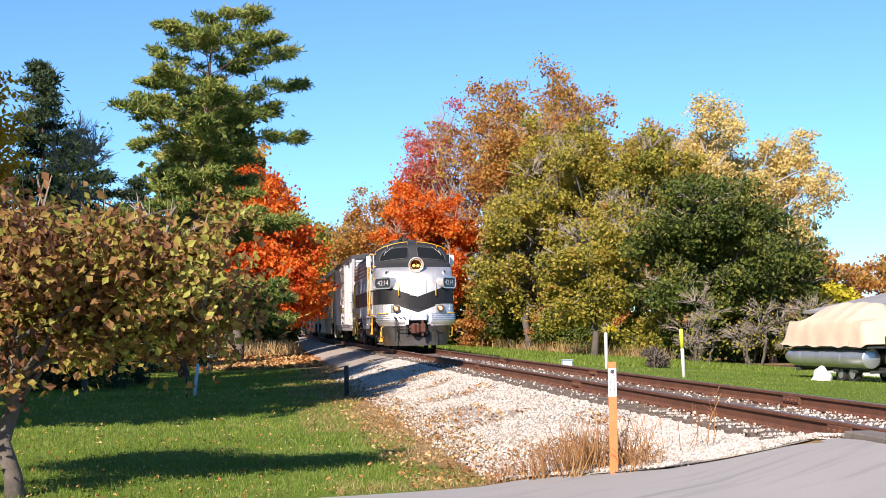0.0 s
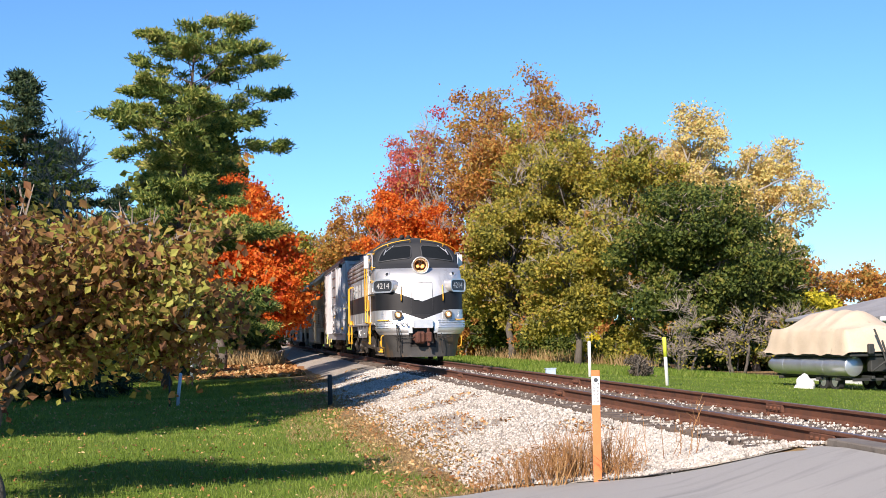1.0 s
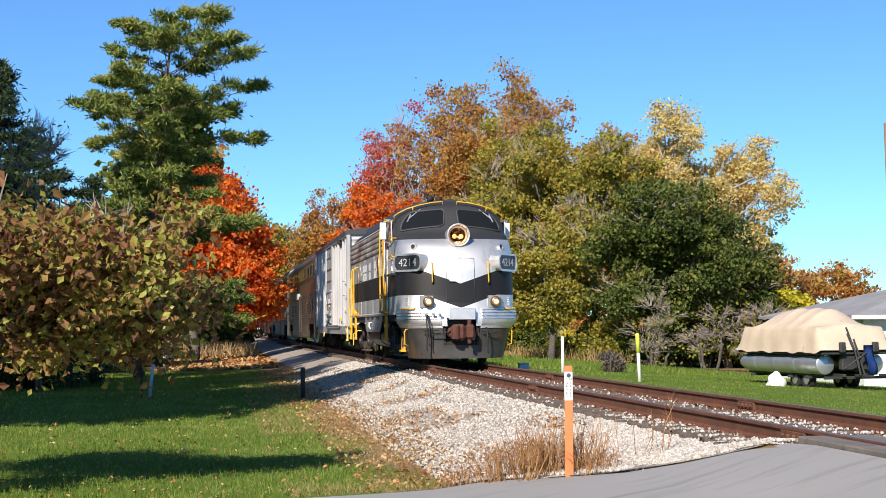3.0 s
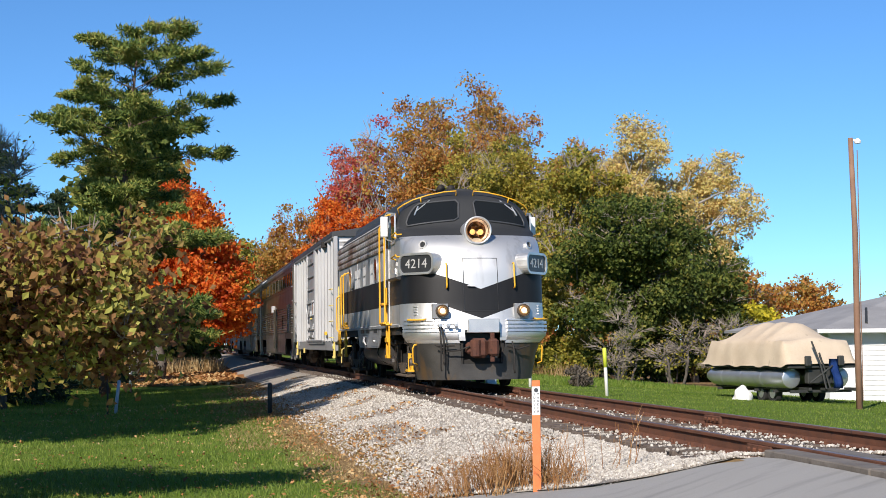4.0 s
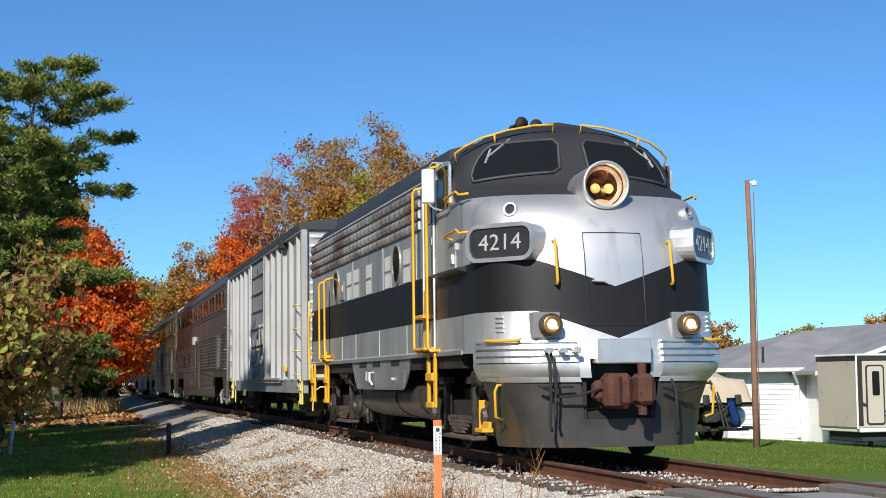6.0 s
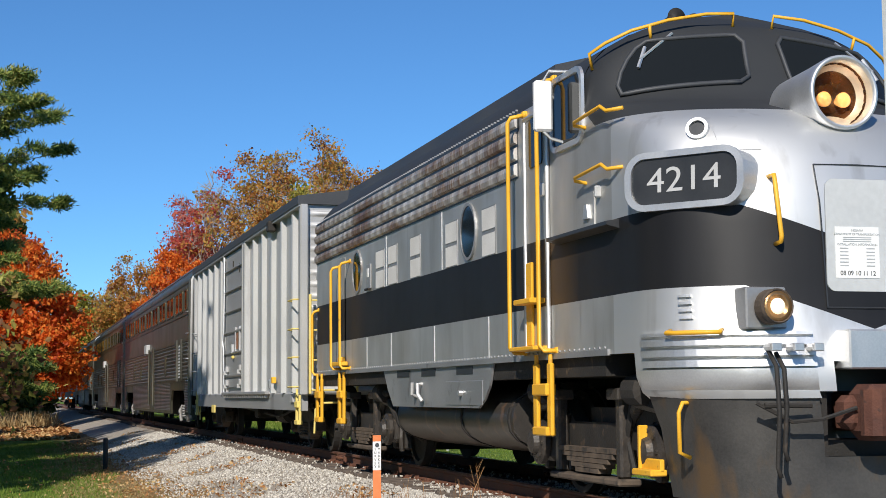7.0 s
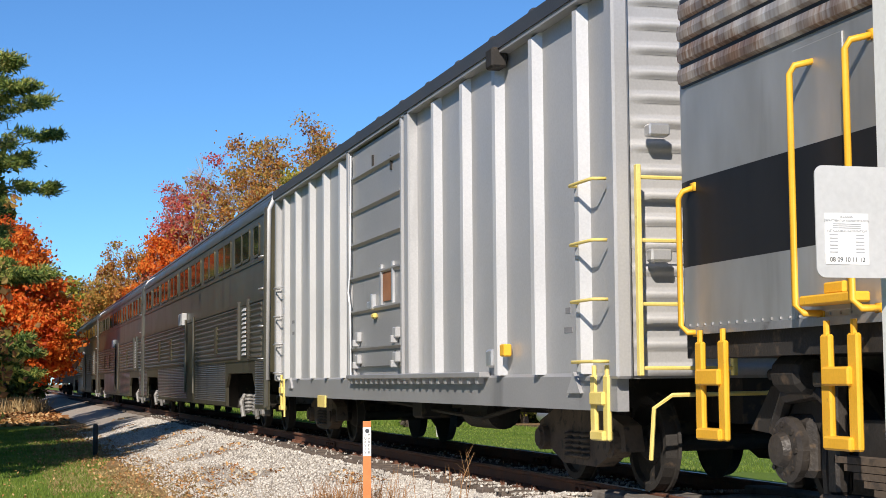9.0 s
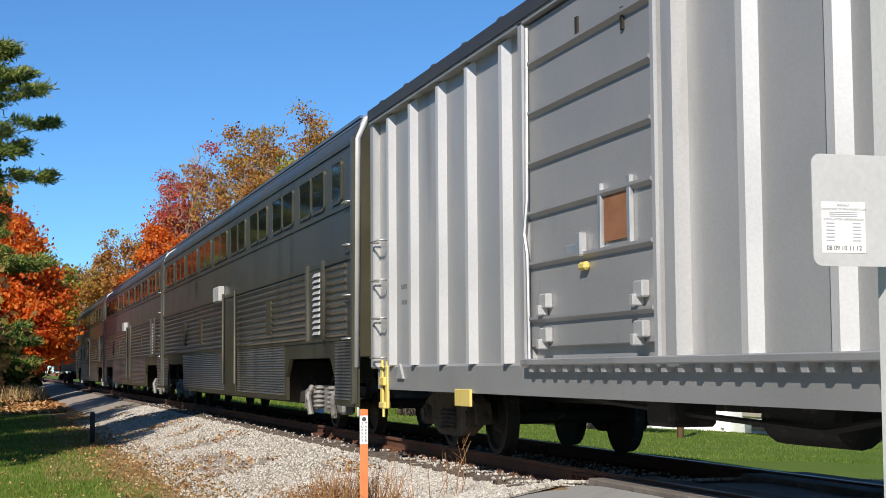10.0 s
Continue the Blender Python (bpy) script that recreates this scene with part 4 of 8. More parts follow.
def text_mesh(words, size, depth=0.002):
    c = bpy.data.curves.new("lettering", "FONT")
    c.body, c.size, c.extrude, c.align_x, c.align_y = words, size, depth, "CENTER", "CENTER"
    ob = new("lettering", c)
    me = bpy.data.meshes.new_from_object(ob.evaluated_get(bpy.context.evaluated_depsgraph_get()))
    bpy.data.objects.remove(ob)
    bpy.data.curves.remove(c)
    return me


def rounded(w, h, r, n=5):
    """Corner points of a rounded rectangle."""
    out = []
    for cx, cy, a0 in ((w / 2 - r, h / 2 - r, 0), (-w / 2 + r, h / 2 - r, 90), (-w / 2 + r, -h / 2 + r, 180), (w / 2 - r, -h / 2 + r, 270)):
        for k in range(n + 1):
            a = radians(a0 + 90 * k / n)
            out.append((cx + r * math.cos(a), cy + r * math.sin(a)))
    return out


def slab(bm, outline, depth, m):
    """An outline of (x, y) given a thickness along z and moved by m."""
    a = [bm.verts.new(m @ Vector((x, y, 0))) for x, y in outline]
    b = [bm.verts.new(m @ Vector((x, y, depth))) for x, y in outline]
    n = len(outline)
    for i in range(n):
        j = (i + 1) % n
        bm.faces.new((a[i], a[j], b[j], b[i]))
    bm.faces.new(a[::-1])
    bm.faces.new(b)


def ring(bm, outer, inner, depth, m):
    """A frame between two outlines of the same count."""
    n = len(outer)
    loops = [[bm.verts.new(m @ Vector((x, y, d))) for x, y in o] for o, d in ((outer, 0), (outer, depth), (inner, depth), (inner, 0))]
    for A, B in zip(loops, loops[1:] + loops[:1]):
        for i in range(n):
            j = (i + 1) % n
            bm.faces.new((A[i], A[j], B[j], B[i]))


def facing(p, normal, up=(0, 0, 1)):
    """A frame at p whose z points along normal and whose y points up."""
    n = Vector(normal).normalized()
    u = Vector(up).cross(n).normalized()
    v = n.cross(u)
    return Matrix.Translation(p) @ Matrix((u, v, n)).transposed().to_4x4()


def wheelset(parent, y, r, gear=0.754, axle_mat=None):
    """Two wheels on an axle, turning together."""
    bm = bmesh.new()
    for s in (-1, 1):
        lathe(bm, [(s * -0.07, r + 0.025), (s * -0.045, r + 0.02), (s * -0.04, r), (s * 0.06, r - 0.01), (s * 0.06, r - 0.07), (s * 0.02, r - 0.09), (s * 0.0, 0.18), (s * 0.08, 0.12)], (s * gear, 0, 0), "x", 28)
    rod(bm, (-1.0, 0, 0), (1.0, 0, 0), 0.075, 12)
    ax = part("wheelset", bm, axle_mat or GRIME, parent)
    ax.location = (0, y, r)
    WHEELS.append((ax, r))
    return ax


def spring_stack(bm, x, y, z0, z1, r, turns=5):
    for k in range(turns):
        z = z0 + (z1 - z0) * (k + 0.5) / turns
        lathe(bm, [(-(z1 - z0) / turns * 0.32, r * 0.8), (0, r), ((z1 - z0) / turns * 0.32, r * 0.8)], (x, y, z), "z", 10)
    rod(bm, (x, y, z0), (x, y, z1), r * 0.6, 8)


TRUCK_IRON = surface("oily_cast_iron", (0.022, 0.019, 0.017), (0.055, 0.046, 0.038), 5.0, 0.5, 0.1, 40, 0.5, dirt=(0.12, 0.082, 0.05), dirt_at=0.60)


def loco_truck(loco, y):
    """A two-axle truck with outside frames, leaf springs on long hangers and brake gear."""
    bm = bmesh.new()
    for s in (-1, 1):
        extrude_x(bm, [(y - 2.05, 0.62), (y - 1.75, 0.92), (y - 0.95, 0.95), (y - 0.6, 0.72), (y + 0.6, 0.72), (y + 0.95, 0.95), (y + 1.75, 0.92), (y + 2.05, 0.62),
                       (y + 1.75, 0.60), (y + 1.55, 0.74), (y + 1.2, 0.74), (y + 1.0, 0.5), (y - 1.0, 0.5), (y - 1.2, 0.74), (y - 1.55, 0.74), (y - 1.75, 0.60)], s * 1.02, s * 1.16)
    box(bm, (-1.1, y - 0.35, 0.55), (1.1, y + 0.35, 0.85))
    truck = part("truck_frame", bm, GRIME, loco, "grimy black cast truck frame")
    for s in (-1, 1):
        for k in (-0.75, 0.75):
            bm = bmesh.new()
            box(bm, (s * 1.19, y + k - 0.06, 0.26), (s * 1.29, y + k + 0.06, 0.98), 0.02)
            box(bm, (s * 1.16, y + k - 0.13, 0.92), (s * 1.34, y + k + 0.13, 1.02), 0.012)
            part("spring_hanger", bm, TRUCK_IRON, truck)
        bm = bmesh.new()
        for j in range(5):
            L = 0.72 - 0.11 * j
            box(bm, (s * 1.17, y - L, 0.46 - 0.045 * j), (s * 1.29, y + L, 0.50 - 0.045 * j))
        part("leaf_spring", bm, DUSTY, truck, "dusty stacked leaf spring")
        bm = bmesh.new()
        box(bm, (s * 1.12, y - 0.85, 0.2), (s * 1.33, y + 0.85, 0.26), 0.015)
        part("spring_plank", bm, DUSTY, truck)
        for k in (-1.37, 1.37):
            bm = bmesh.new()
            box(bm, (s * 1.02, y + k - 0.21, 0.33), (s * 1.20, y + k + 0.21, 0.74), 0.05)
            lathe(bm, [(0.0, 0.17), (s * 0.02, 0.215), (s * 0.07, 0.215), (s * 0.09, 0.18), (s * 0.10, 0.12), (s * 0.15, 0.10), (s * 0.16, 0.04)], (s * 1.19, y + k, 0.51), "x", 20)
            for a in range(8):
                q = 2 * math.pi * a / 8
                rod(bm, (s * 1.25, y + k + 0.165 * math.cos(q), 0.51 + 0.165 * math.sin(q)), (s * 1.295, y + k + 0.165 * math.cos(q), 0.51 + 0.165 * math.sin(q)), 0.02, 6)
            part("journal_box", bm, TRUCK_IRON, truck, "grimy round bearing cover with bolts")
            bm = bmesh.new()
            pipe(bm, [(s * 1.14, y + k * 1.25, 0.62), (s * 1.2, y + k * 1.05, 0.86), (s * 1.2, y + k * 0.75, 0.90), (s * 1.16, y + k * 0.55, 0.74)], 0.06, 8)
            pipe(bm, [(s * 1.1, y + k - 0.24, 0.66), (s * 1.12, y + k - 0.27, 0.4), (s * 1.1, y + k - 0.25, 0.22)], 0.035, 6)
            part("equalizer_arm", bm, TRUCK_IRON, truck)
            for e in (-0.31, 0.31):
                bm = bmesh.new()
                box(bm, (s * 0.98, y + k + e - 0.05, 0.24), (s * 1.08, y + k + e + 0.05, 0.66), 0.02)
                part("brake_shoe", bm, TRUCK_IRON, truck)
        for k in (-1.0, 1.0):
            bm = bmesh.new()
            lathe(bm, [(-0.2, 0.1), (-0.16, 0.13), (0.12, 0.13), (0.14, 0.05), (0.34, 0.04)] if k > 0 else [(-0.34, 0.04), (-0.14, 0.05), (-0.12, 0.13), (0.16, 0.13), (0.2, 0.1)], (s * 1.26, y + k * 1.2, 1.0), "y", 12)
            pipe(bm, [(s * 1.22, y + k * 0.95, 0.98), (s * 1.22, y + k * 0.78, 0.6), (s * 1.18, y + k * 0.85, 0.3)], 0.028, 6)
            part("brake_cylinder", bm, GRIME, truck)
    for k in (-1.37, 1.37):
        wheelset(truck, y + k, 0.51)
        bm = bmesh.new()
        lathe(bm, [(-0.6, 0.25), (-0.55, 0.36), (0.55, 0.36), (0.6, 0.25)], (0, y + k * 0.62, 0.56), "x", 16)
        part("traction_motor", bm, GRIME, truck)


def yellow_rail(parent, y, z0, z1, x=-1.63, wall=-1.5, r=0.021, mat=None):
    bm = bmesh.new()
    s = 1 if x > 0 else -1
    pipe(bm, [(wall, y - 0.08, z0), (x * 0.985, y - 0.06, z0), (x, y, z0 + 0.05), (x, y, z1 - 0.05), (x * 0.985, y - 0.02, z1), (wall, y - 0.05, z1 + 0.03)], r, 8)
    for z in (z0, z1 + 0.03):
        box(bm, (wall - s * 0.0, y - 0.1, z - 0.03), (wall + s * 0.02, y - 0.02, z + 0.03))
    return part("handrail", bm, mat or YELLOW_PAINT, parent, "yellow handrail", True)


def stirrup(parent, y0, y1, z0, z1, x=-1.58, mat=None, lean=0.0):
    """A short hanging ladder: two flat uprights and wide treads with a slot between them."""
    bm = bmesh.new()
    for y in (y0, y1):
        box(bm, (x - 0.02, y - 0.055, z0), (x + 0.02, y + 0.055, z1 - 0.03), 0.012)
        rod(bm, (x, y, z1 - 0.05), (x, y, z1 + 0.05), 0.02, 6)
    for k, z in enumerate((z0 + 0.05, z0 + (z1 - z0) * 0.60)):
        box(bm, (x - 0.05, y0, z - 0.05), (x + 0.05, y1, z + 0.03 + 0.03 * k), 0.012)
    return part("boarding_step", bm, mat or YELLOW_PAINT, parent, "yellow boarding step")


def bent_grab(parent, pts, r=0.016, mat=None):
    bm = bmesh.new()
    pipe(bm, pts, r, 8)
    return part("grab_iron", bm, mat or YELLOW_PAINT, parent, "yellow grab iron", True)


def number_board(loco, side):
    """A rounded bright housing with white figures on black, set on the nose's corner."""
    c = Vector((side * 1.265, 0.99, 2.60))
    n = Vector((side * 0.92, -0.72, 0.03)).normalized()
    c = c - n * 0.05
    m = facing(c, n)
    bm = bmesh.new()
    slab(bm, rounded(0.99, 0.44, 0.16), 0.26, m @ Matrix.Translation((0, 0, -0.18)))
    body = part("number_board", bm, BRIGHT_METAL, loco, "bright metal number board with white figures on black")
    bm = bmesh.new()
    ring(bm, rounded(1.01, 0.46, 0.17), rounded(0.90, 0.36, 0.12), 0.035, m @ Matrix.Translation((0, 0, 0.075)))
    part("rim", bm, BRIGHT_METAL, body)
    bm = bmesh.new()
    slab(bm, rounded(0.92, 0.38, 0.12), 0.012, m @ Matrix.Translation((0, 0, 0.078)))
    part("board_face", bm, BLACK_FILL, body)
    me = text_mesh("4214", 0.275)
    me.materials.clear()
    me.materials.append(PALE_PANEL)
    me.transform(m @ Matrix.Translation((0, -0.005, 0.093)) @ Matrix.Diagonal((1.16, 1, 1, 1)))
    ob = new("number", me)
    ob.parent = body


def build_locomotive():
    loco = thing("locomotive", "silver streamlined diesel locomotive with black band and yellow handrails", "locomotive")
    ROLLING.append(loco)
    # nose and cab front
    bm = bmesh.new()
    zs = [0.93, 0.98, 1.04, 1.10, 1.2, 1.29, 1.30, 1.42, 1.6, 1.8, 2.05, 2.25, 2.45, 2.6, 2.76, 2.86, 2.95, 3.03, 3.1, 3.16, 3.22, 3.27, 3.32, 3.38, 3.45, 3.55, 3.7, 3.85, 4.0, 4.08, 4.15, 4.2, 4.24, 4.28, 4.32, 4.36]
    rows = []
    for z in zs:
        r = [nose_point(-90 + 5 * i, z) for i in range(37)]
        w = along(z, HALF_WIDTH)
        back = 2.66 if z > 1.295 else r[0].y + 0.002
        rows.append([Vector((-w, back, z))] + r + [Vector((w, back, z))])
    vs = strip(bm, rows)
    # the coupler pocket is open below the buffer plate
    gone = [f for f in bm.faces if all(v.co.z < 1.21 and abs(v.co.x) < 0.50 and v.co.y < 0.9 for v in f.verts)]
    bmesh.ops.delete(bm, geom=gone, context="FACES")
    part("nose", bm, LOCO_PAINT, loco, "rounded silver nose with a pointed black band", True)
    # body shell behind the cab
    prof = [(-1.51, 1.30)] + [(-along(z, HALF_WIDTH), z) for z in (1.5, 2.0, 2.6, 3.1, 3.5, 3.58, 3.66, 3.74, 3.82, 3.9, 3.98, 4.05, 4.12, 4.18, 4.24, 4.28, 4.32)]
    prof = prof + [(0, 4.36)] + [(-x, z) for x, z in prof[::-1]]
    bm = bmesh.new()
    ys = [2.655, 4.3, 6.6, 8.9, 11.2, 13.4, 14.45, 14.6, 14.65]
    rows = []
    for y in ys:
        k = 1.0 if y < 14.5 else (0.985 if y < 14.62 else 0.96)
        rows.append([(x * k, y, 1.30 + (z - 1.30) * (1 if y < 14.5 else 0.995)) for x, z in prof])
    vs = strip(bm, rows)
    bm.faces.new(vs[-1])
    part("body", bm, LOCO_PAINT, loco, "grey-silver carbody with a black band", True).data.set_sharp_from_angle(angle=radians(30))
    bm = bmesh.new()
    box(bm, (-1.47, 2.2, 1.12), (1.47, 14.6, 1.30))
    # lower box is added so the gaps through the running gear read dark
    box(bm, (-0.55, 2.0, 0.42), (0.55, 14.3, 1.14))
    part("underframe", bm, GRIME, loco)
    # sill strip and rivets
    bm = bmesh.new()
    for s in (-1, 1):
        box(bm, (s * 1.505, 2.0, 1.285), (s * 1.53, 14.6, 1.335))
    part("sill", bm, SKIRT_GREY, loco)
    bm = bmesh.new()
    for s in (-1, 1):
        for k in range(104):
            y = 2.1 + 0.12 * k
            box(bm, (s * 1.505, y - 0.008, 1.345), (s * 1.52, y + 0.008, 1.361))
        for k in range(100):
            y = 4.4 + 0.1 * k
            box(bm, (s * 1.47, y - 0.008, 3.735), (s * 1.495, y + 0.008, 3.751))
    for k in range(44):
        a = -86 + 4 * k
        if abs(a) < 22:
            continue
        p, q = nose_point(a, 1.12, 0.0), nose_point(a, 1.12, 0.018)
        rod(bm, p, q, 0.016, 6)
    tagged(part("rivets", bm, SKIRT_GREY, loco), kind="stuff")
    for s in (-1, 1):
        # seams between side panels
        for y in (5.3, 7.4, 9.5, 10.9, 12.95):
            bm = bmesh.new()
            box(bm, (s * 1.508, y - 0.012, 1.34), (s * 1.518, y + 0.012, 1.765))
            part("panel_seam", bm, BRIGHT_METAL, loco)
        for y in (4.62, 7.05, 9.75):
            bm = bmesh.new()
            box(bm, (s * 1.508, y - 0.012, 2.39), (s * 1.518, y + 0.012, 3.05))
            part("panel_seam", bm, BRIGHT_METAL, loco)
        # grille: four bands over the length
        bm = bmesh.new()
        box(bm, (s * 1.505, 4.28, 3.06), (s * 1.515, 14.52, 3.71))
        grille = part("side_grille", bm, BLACK_FILL, loco, "rust-streaked metal side grille")
        for k in range(4):
            z = 3.075 + 0.158 * k
            bm = bmesh.new()
            xi = 0.0 if k < 3 else 0.012
            extrude_y(bm, [(s * 1.512, z), (s * (1.548 - xi), z + 0.018), (s * (1.556 - xi), z + 0.07), (s * (1.545 - xi), z + 0.118), (s * 1.505, z + 0.135)], 4.3, 14.5)
            part("grille_band", bm, GRILLE, grille)
        # portholes
        for y in (5.97, 11.48):
            bm = bmesh.new()
            slab(bm, [(0.27 * math.cos(a), 0.285 * math.sin(a)) for a in (2 * math.pi * k / 28 for k in range(28))], 0.012, facing((s * 1.512, y, 2.71), (s, 0, 0)))
            port = part("porthole", bm, PANE, loco, "round dark porthole window")
            bm = bmesh.new()
            ring(bm, [(0.295 * math.cos(a), 0.31 * math.sin(a)) for a in (2 * math.pi * k / 28 for k in range(28))], [(0.262 * math.cos(a), 0.277 * math.sin(a)) for a in (2 * math.pi * k / 28 for k in range(28))], 0.022, facing((s * 1.51, y, 2.71), (s, 0, 0)))
            part("porthole_rim", bm, SKIRT_GREY, port)
        # pale blanked windows, two panels each
        for y in (5.25, 6.64, 8.23, 9.39, 10.09):
            bm = bmesh.new()
            box(bm, (s * 1.508, y - 0.235, 2.385), (s * 1.516, y + 0.235, 2.895))
            w = part("blanked_window", bm, SKIRT_GREY, loco, "pale ribbed panels over a former window")
            for z in (2.39, 2.655):
                bm = bmesh.new()
                cols = [(y - 0.225 + 0.025 * j, s * (1.528 if j % 2 else 1.518)) for j in range(19)]
                strip(bm, [[(s * 1.512, yy, z) for yy, xx in cols], [(xx, yy, z + 0.006) for yy, xx in cols], [(xx, yy, z + 0.224) for yy, xx in cols], [(s * 1.512, yy, z + 0.23) for yy, xx in cols]])
                part("ribbed_panel", bm, PALE_PANEL, w)
        # small framed hatch beside the rear porthole
        bm = bmesh.new()
        box(bm, (s * 1.508, 10.62, 2.42), (s * 1.53, 10.86, 2.76), 0.008)
        small = part("service_hatch", bm, SKIRT_GREY, loco, "small framed hatch with a white tag")
        bm = bmesh.new()
        box(bm, (s * 1.53, 10.70, 2.58), (s * 1.536, 10.80, 2.70), 0.002)
        part("tag", bm, WHITE_METAL, small, "white tag")
        bm = bmesh.new()
        box(bm, (s * 1.53, 10.62, 2.40), (s * 1.56, 10.86, 2.43), 0.006)
        part("hatch_lip", bm, GRIME, small)
        # cab door with its window
        bm = bmesh.new()
        box(bm, (s * 1.508, 3.42, 1.37), (s * 1.53, 4.0, 3.57), 0.01)
        door = part("cab_door", bm, LOCO_PAINT, loco)
        bm = bmesh.new()
        slab(bm, rounded(0.36, 0.46, 0.05), 0.012, facing((s * 1.53, 3.70, 3.32), (s, 0, 0)))
        part("door_window", bm, PANE, door)
        bm = bmesh.new()
        for y in (3.40, 4.02):
            rod(bm, (s * 1.535, y, 1.36), (s * 1.535, y, 3.55), 0.022, 8)
        rod(bm, (s * 1.53, 3.38, 3.58), (s * 1.53, 4.04, 3.58), 0.022, 8)
        part("door_frame", bm, BRIGHT_METAL, door)
        bm = bmesh.new()
        box(bm, (s * 1.53, 3.46, 2.78), (s * 1.57, 3.52, 2.9), 0.01)
        part("door_handle", bm, BRIGHT_METAL, door)
        # rear engine-room door
        bm = bmesh.new()
        box(bm, (s * 1.508, 12.3, 1.37), (s * 1.522, 12.9, 3.0), 0.006)
        part("engine_room_door", bm, LOCO_PAINT, loco)
        # cab side window
        bm = bmesh.new()
        slab(bm, rounded(0.74, 0.6, 0.1), 0.012, facing((s * 1.508, 2.9, 3.47), (s, 0, 0)))
        win = part("cab_window", bm, PANE, loco, "open dark cab side window")
        bm = bmesh.new()
        ring(bm, rounded(0.82, 0.68, 0.13), rounded(0.72, 0.58, 0.09), 0.03, facing((s * 1.507, 2.9, 3.47), (s, 0, 0)))
        part("window_frame", bm, BRIGHT_METAL, win)
        # wind deflector on its bracket
        bm = bmesh.new()
        box(bm, (s * 1.60, 3.02, 3.30), (s * 1.77, 3.10, 3.76), 0.02)
        defl = part("mirror_box", bm, WHITE_METAL, loco, "white box mirror beside the cab window")
        bm = bmesh.new()
        pipe(bm, [(s * 1.5, 3.0, 3.2), (s * 1.62, 3.04, 3.24), (s * 1.7, 3.06, 3.32)], 0.014, 6)
        part("mirror_bracket", bm, BRIGHT_METAL, defl)
        bm = bmesh.new()
        pipe(bm, [(s * 1.5, 2.9, 3.82), (s * 1.64, 3.0, 3.84), (s * 1.7, 3.06, 3.72)], 0.014, 6)
        part("mirror_bracket", bm, BRIGHT_METAL, defl)
        # armrest shelf under the window
        bm = bmesh.new()
        extrude_y(bm, [(s * 1.5, 2.30), (s * 1.5, 2.38), (s * 1.62, 2.36), (s * 1.62, 2.33)], 1.75, 3.2)
        part("drip_shelf", bm, BLACK_FILL, loco)
        bm = bmesh.new()
        slab(bm, rounded(0.3, 0.34, 0.03), 0.014, facing((s * 1.508, 2.42, 2.5), (s, 0, 0)))
        hatch = part("sand_hatch", bm, LOCO_PAINT, loco)
        bm = bmesh.new()
        extrude_x(bm, [(2.36, 2.45), (2.48, 2.45), (2.45, 2.57), (2.39, 2.57)], s * 1.52, s * 1.545)
        part("hatch_pull", bm, BRIGHT_METAL, hatch)
        bm = bmesh.new()
        box(bm, (s * 1.5, 2.13, 2.60), (s * 1.56, 2.18, 2.70), 0.012)
        part("marker_bracket", bm, PALE_PANEL, loco)
        # handrails and steps
        yellow_rail(loco, 4.18, 1.36, 3.62, s * 1.65)
        yellow_rail(loco, 3.34, 1.36, 3.80, s * 1.65)
        yellow_rail(loco, 12.70, 1.36, 2.86, s * 1.65)
        yellow_rail(loco, 12.06, 1.36, 2.88, s * 1.65)
        bm = bmesh.new()
        box(bm, (s * 1.53, 12.06, 1.40), (s * 1.65, 12.66, 1.46), 0.01)
        box(bm, (s * 1.53, 12.24, 1.46), (s * 1.60, 12.46, 1.53), 0.01)
        part("toe_board", bm, YELLOW_PAINT, loco, "yellow toe board between the handrails")
        yellow_rail(loco, 14.42, 1.3, 2.3, s * 1.60)
        bm = bmesh.new()
        box(bm, (s * 1.53, 3.80, 1.42), (s * 1.56, 3.96, 2.2), 0.01)
        foot = part("step_panel", bm, YELLOW_PAINT, loco, "yellow foothold panel under the cab door")
        bm = bmesh.new()
        box(bm, (s * 1.53, 3.5, 1.80), (s * 1.68, 3.98, 1.85), 0.008)
        part("tread", bm, YELLOW_PAINT, foot)
        bm = bmesh.new()
        box(bm, (s * 1.53, 3.4, 1.37), (s * 1.69, 4.1, 1.41), 0.008)
        part("tread", bm, YELLOW_PAINT, foot)
        stirrup(loco, 3.30, 3.68, 0.60, 1.28, s * 1.56)
        stirrup(loco, 12.2, 12.5, 0.56, 1.26, s * 1.56)
        stirrup(loco, 13.85, 14.2, 0.56, 1.26, s * 1.56)
        # grab irons up the cab side
        for z in (2.79, 3.27):
            bent_grab(loco, [(s * 1.5, 2.46, z - 0.03), (s * 1.59, 2.54, z), (s * 1.6, 2.5, z + 0.02), (s * 1.6, 1.9, z + 0.05), (s * 1.58, 1.82, z), (s * 1.5, 1.66, z)])
        # skirt and fuel tank
        bm = bmesh.new()
        prof2 = [(9.96, 1.285), (9.75, 1.05), (9.45, 0.83), (5.72, 0.83), (5.5, 0.92), (5.32, 1.06), (5.2, 1.285)]
        extrude_x(bm, prof2, s * 1.475, s * 1.50)
        skirt = part("tank_skirt", bm, SKIRT_GREY, loco, "grey equipment skirt over the fuel tank")
        bm = bmesh.new()
        bm.free()
        for y in (5.9, 7.4, 8.6):
            bm = bmesh.new()
            box(bm, (s * 1.49, y, 1.19), (s * 1.506, y + 0.62, 1.28))
            part("skirt_slot", bm, BLACK_FILL, skirt)
        bm = bmesh.new()
        box(bm, (s * 1.498, 5.55, 0.86), (s * 1.508, 6.95, 1.12), 0.004)
        part("skirt_hatch", bm, SKIRT_GREY, skirt)
        bm = bmesh.new()
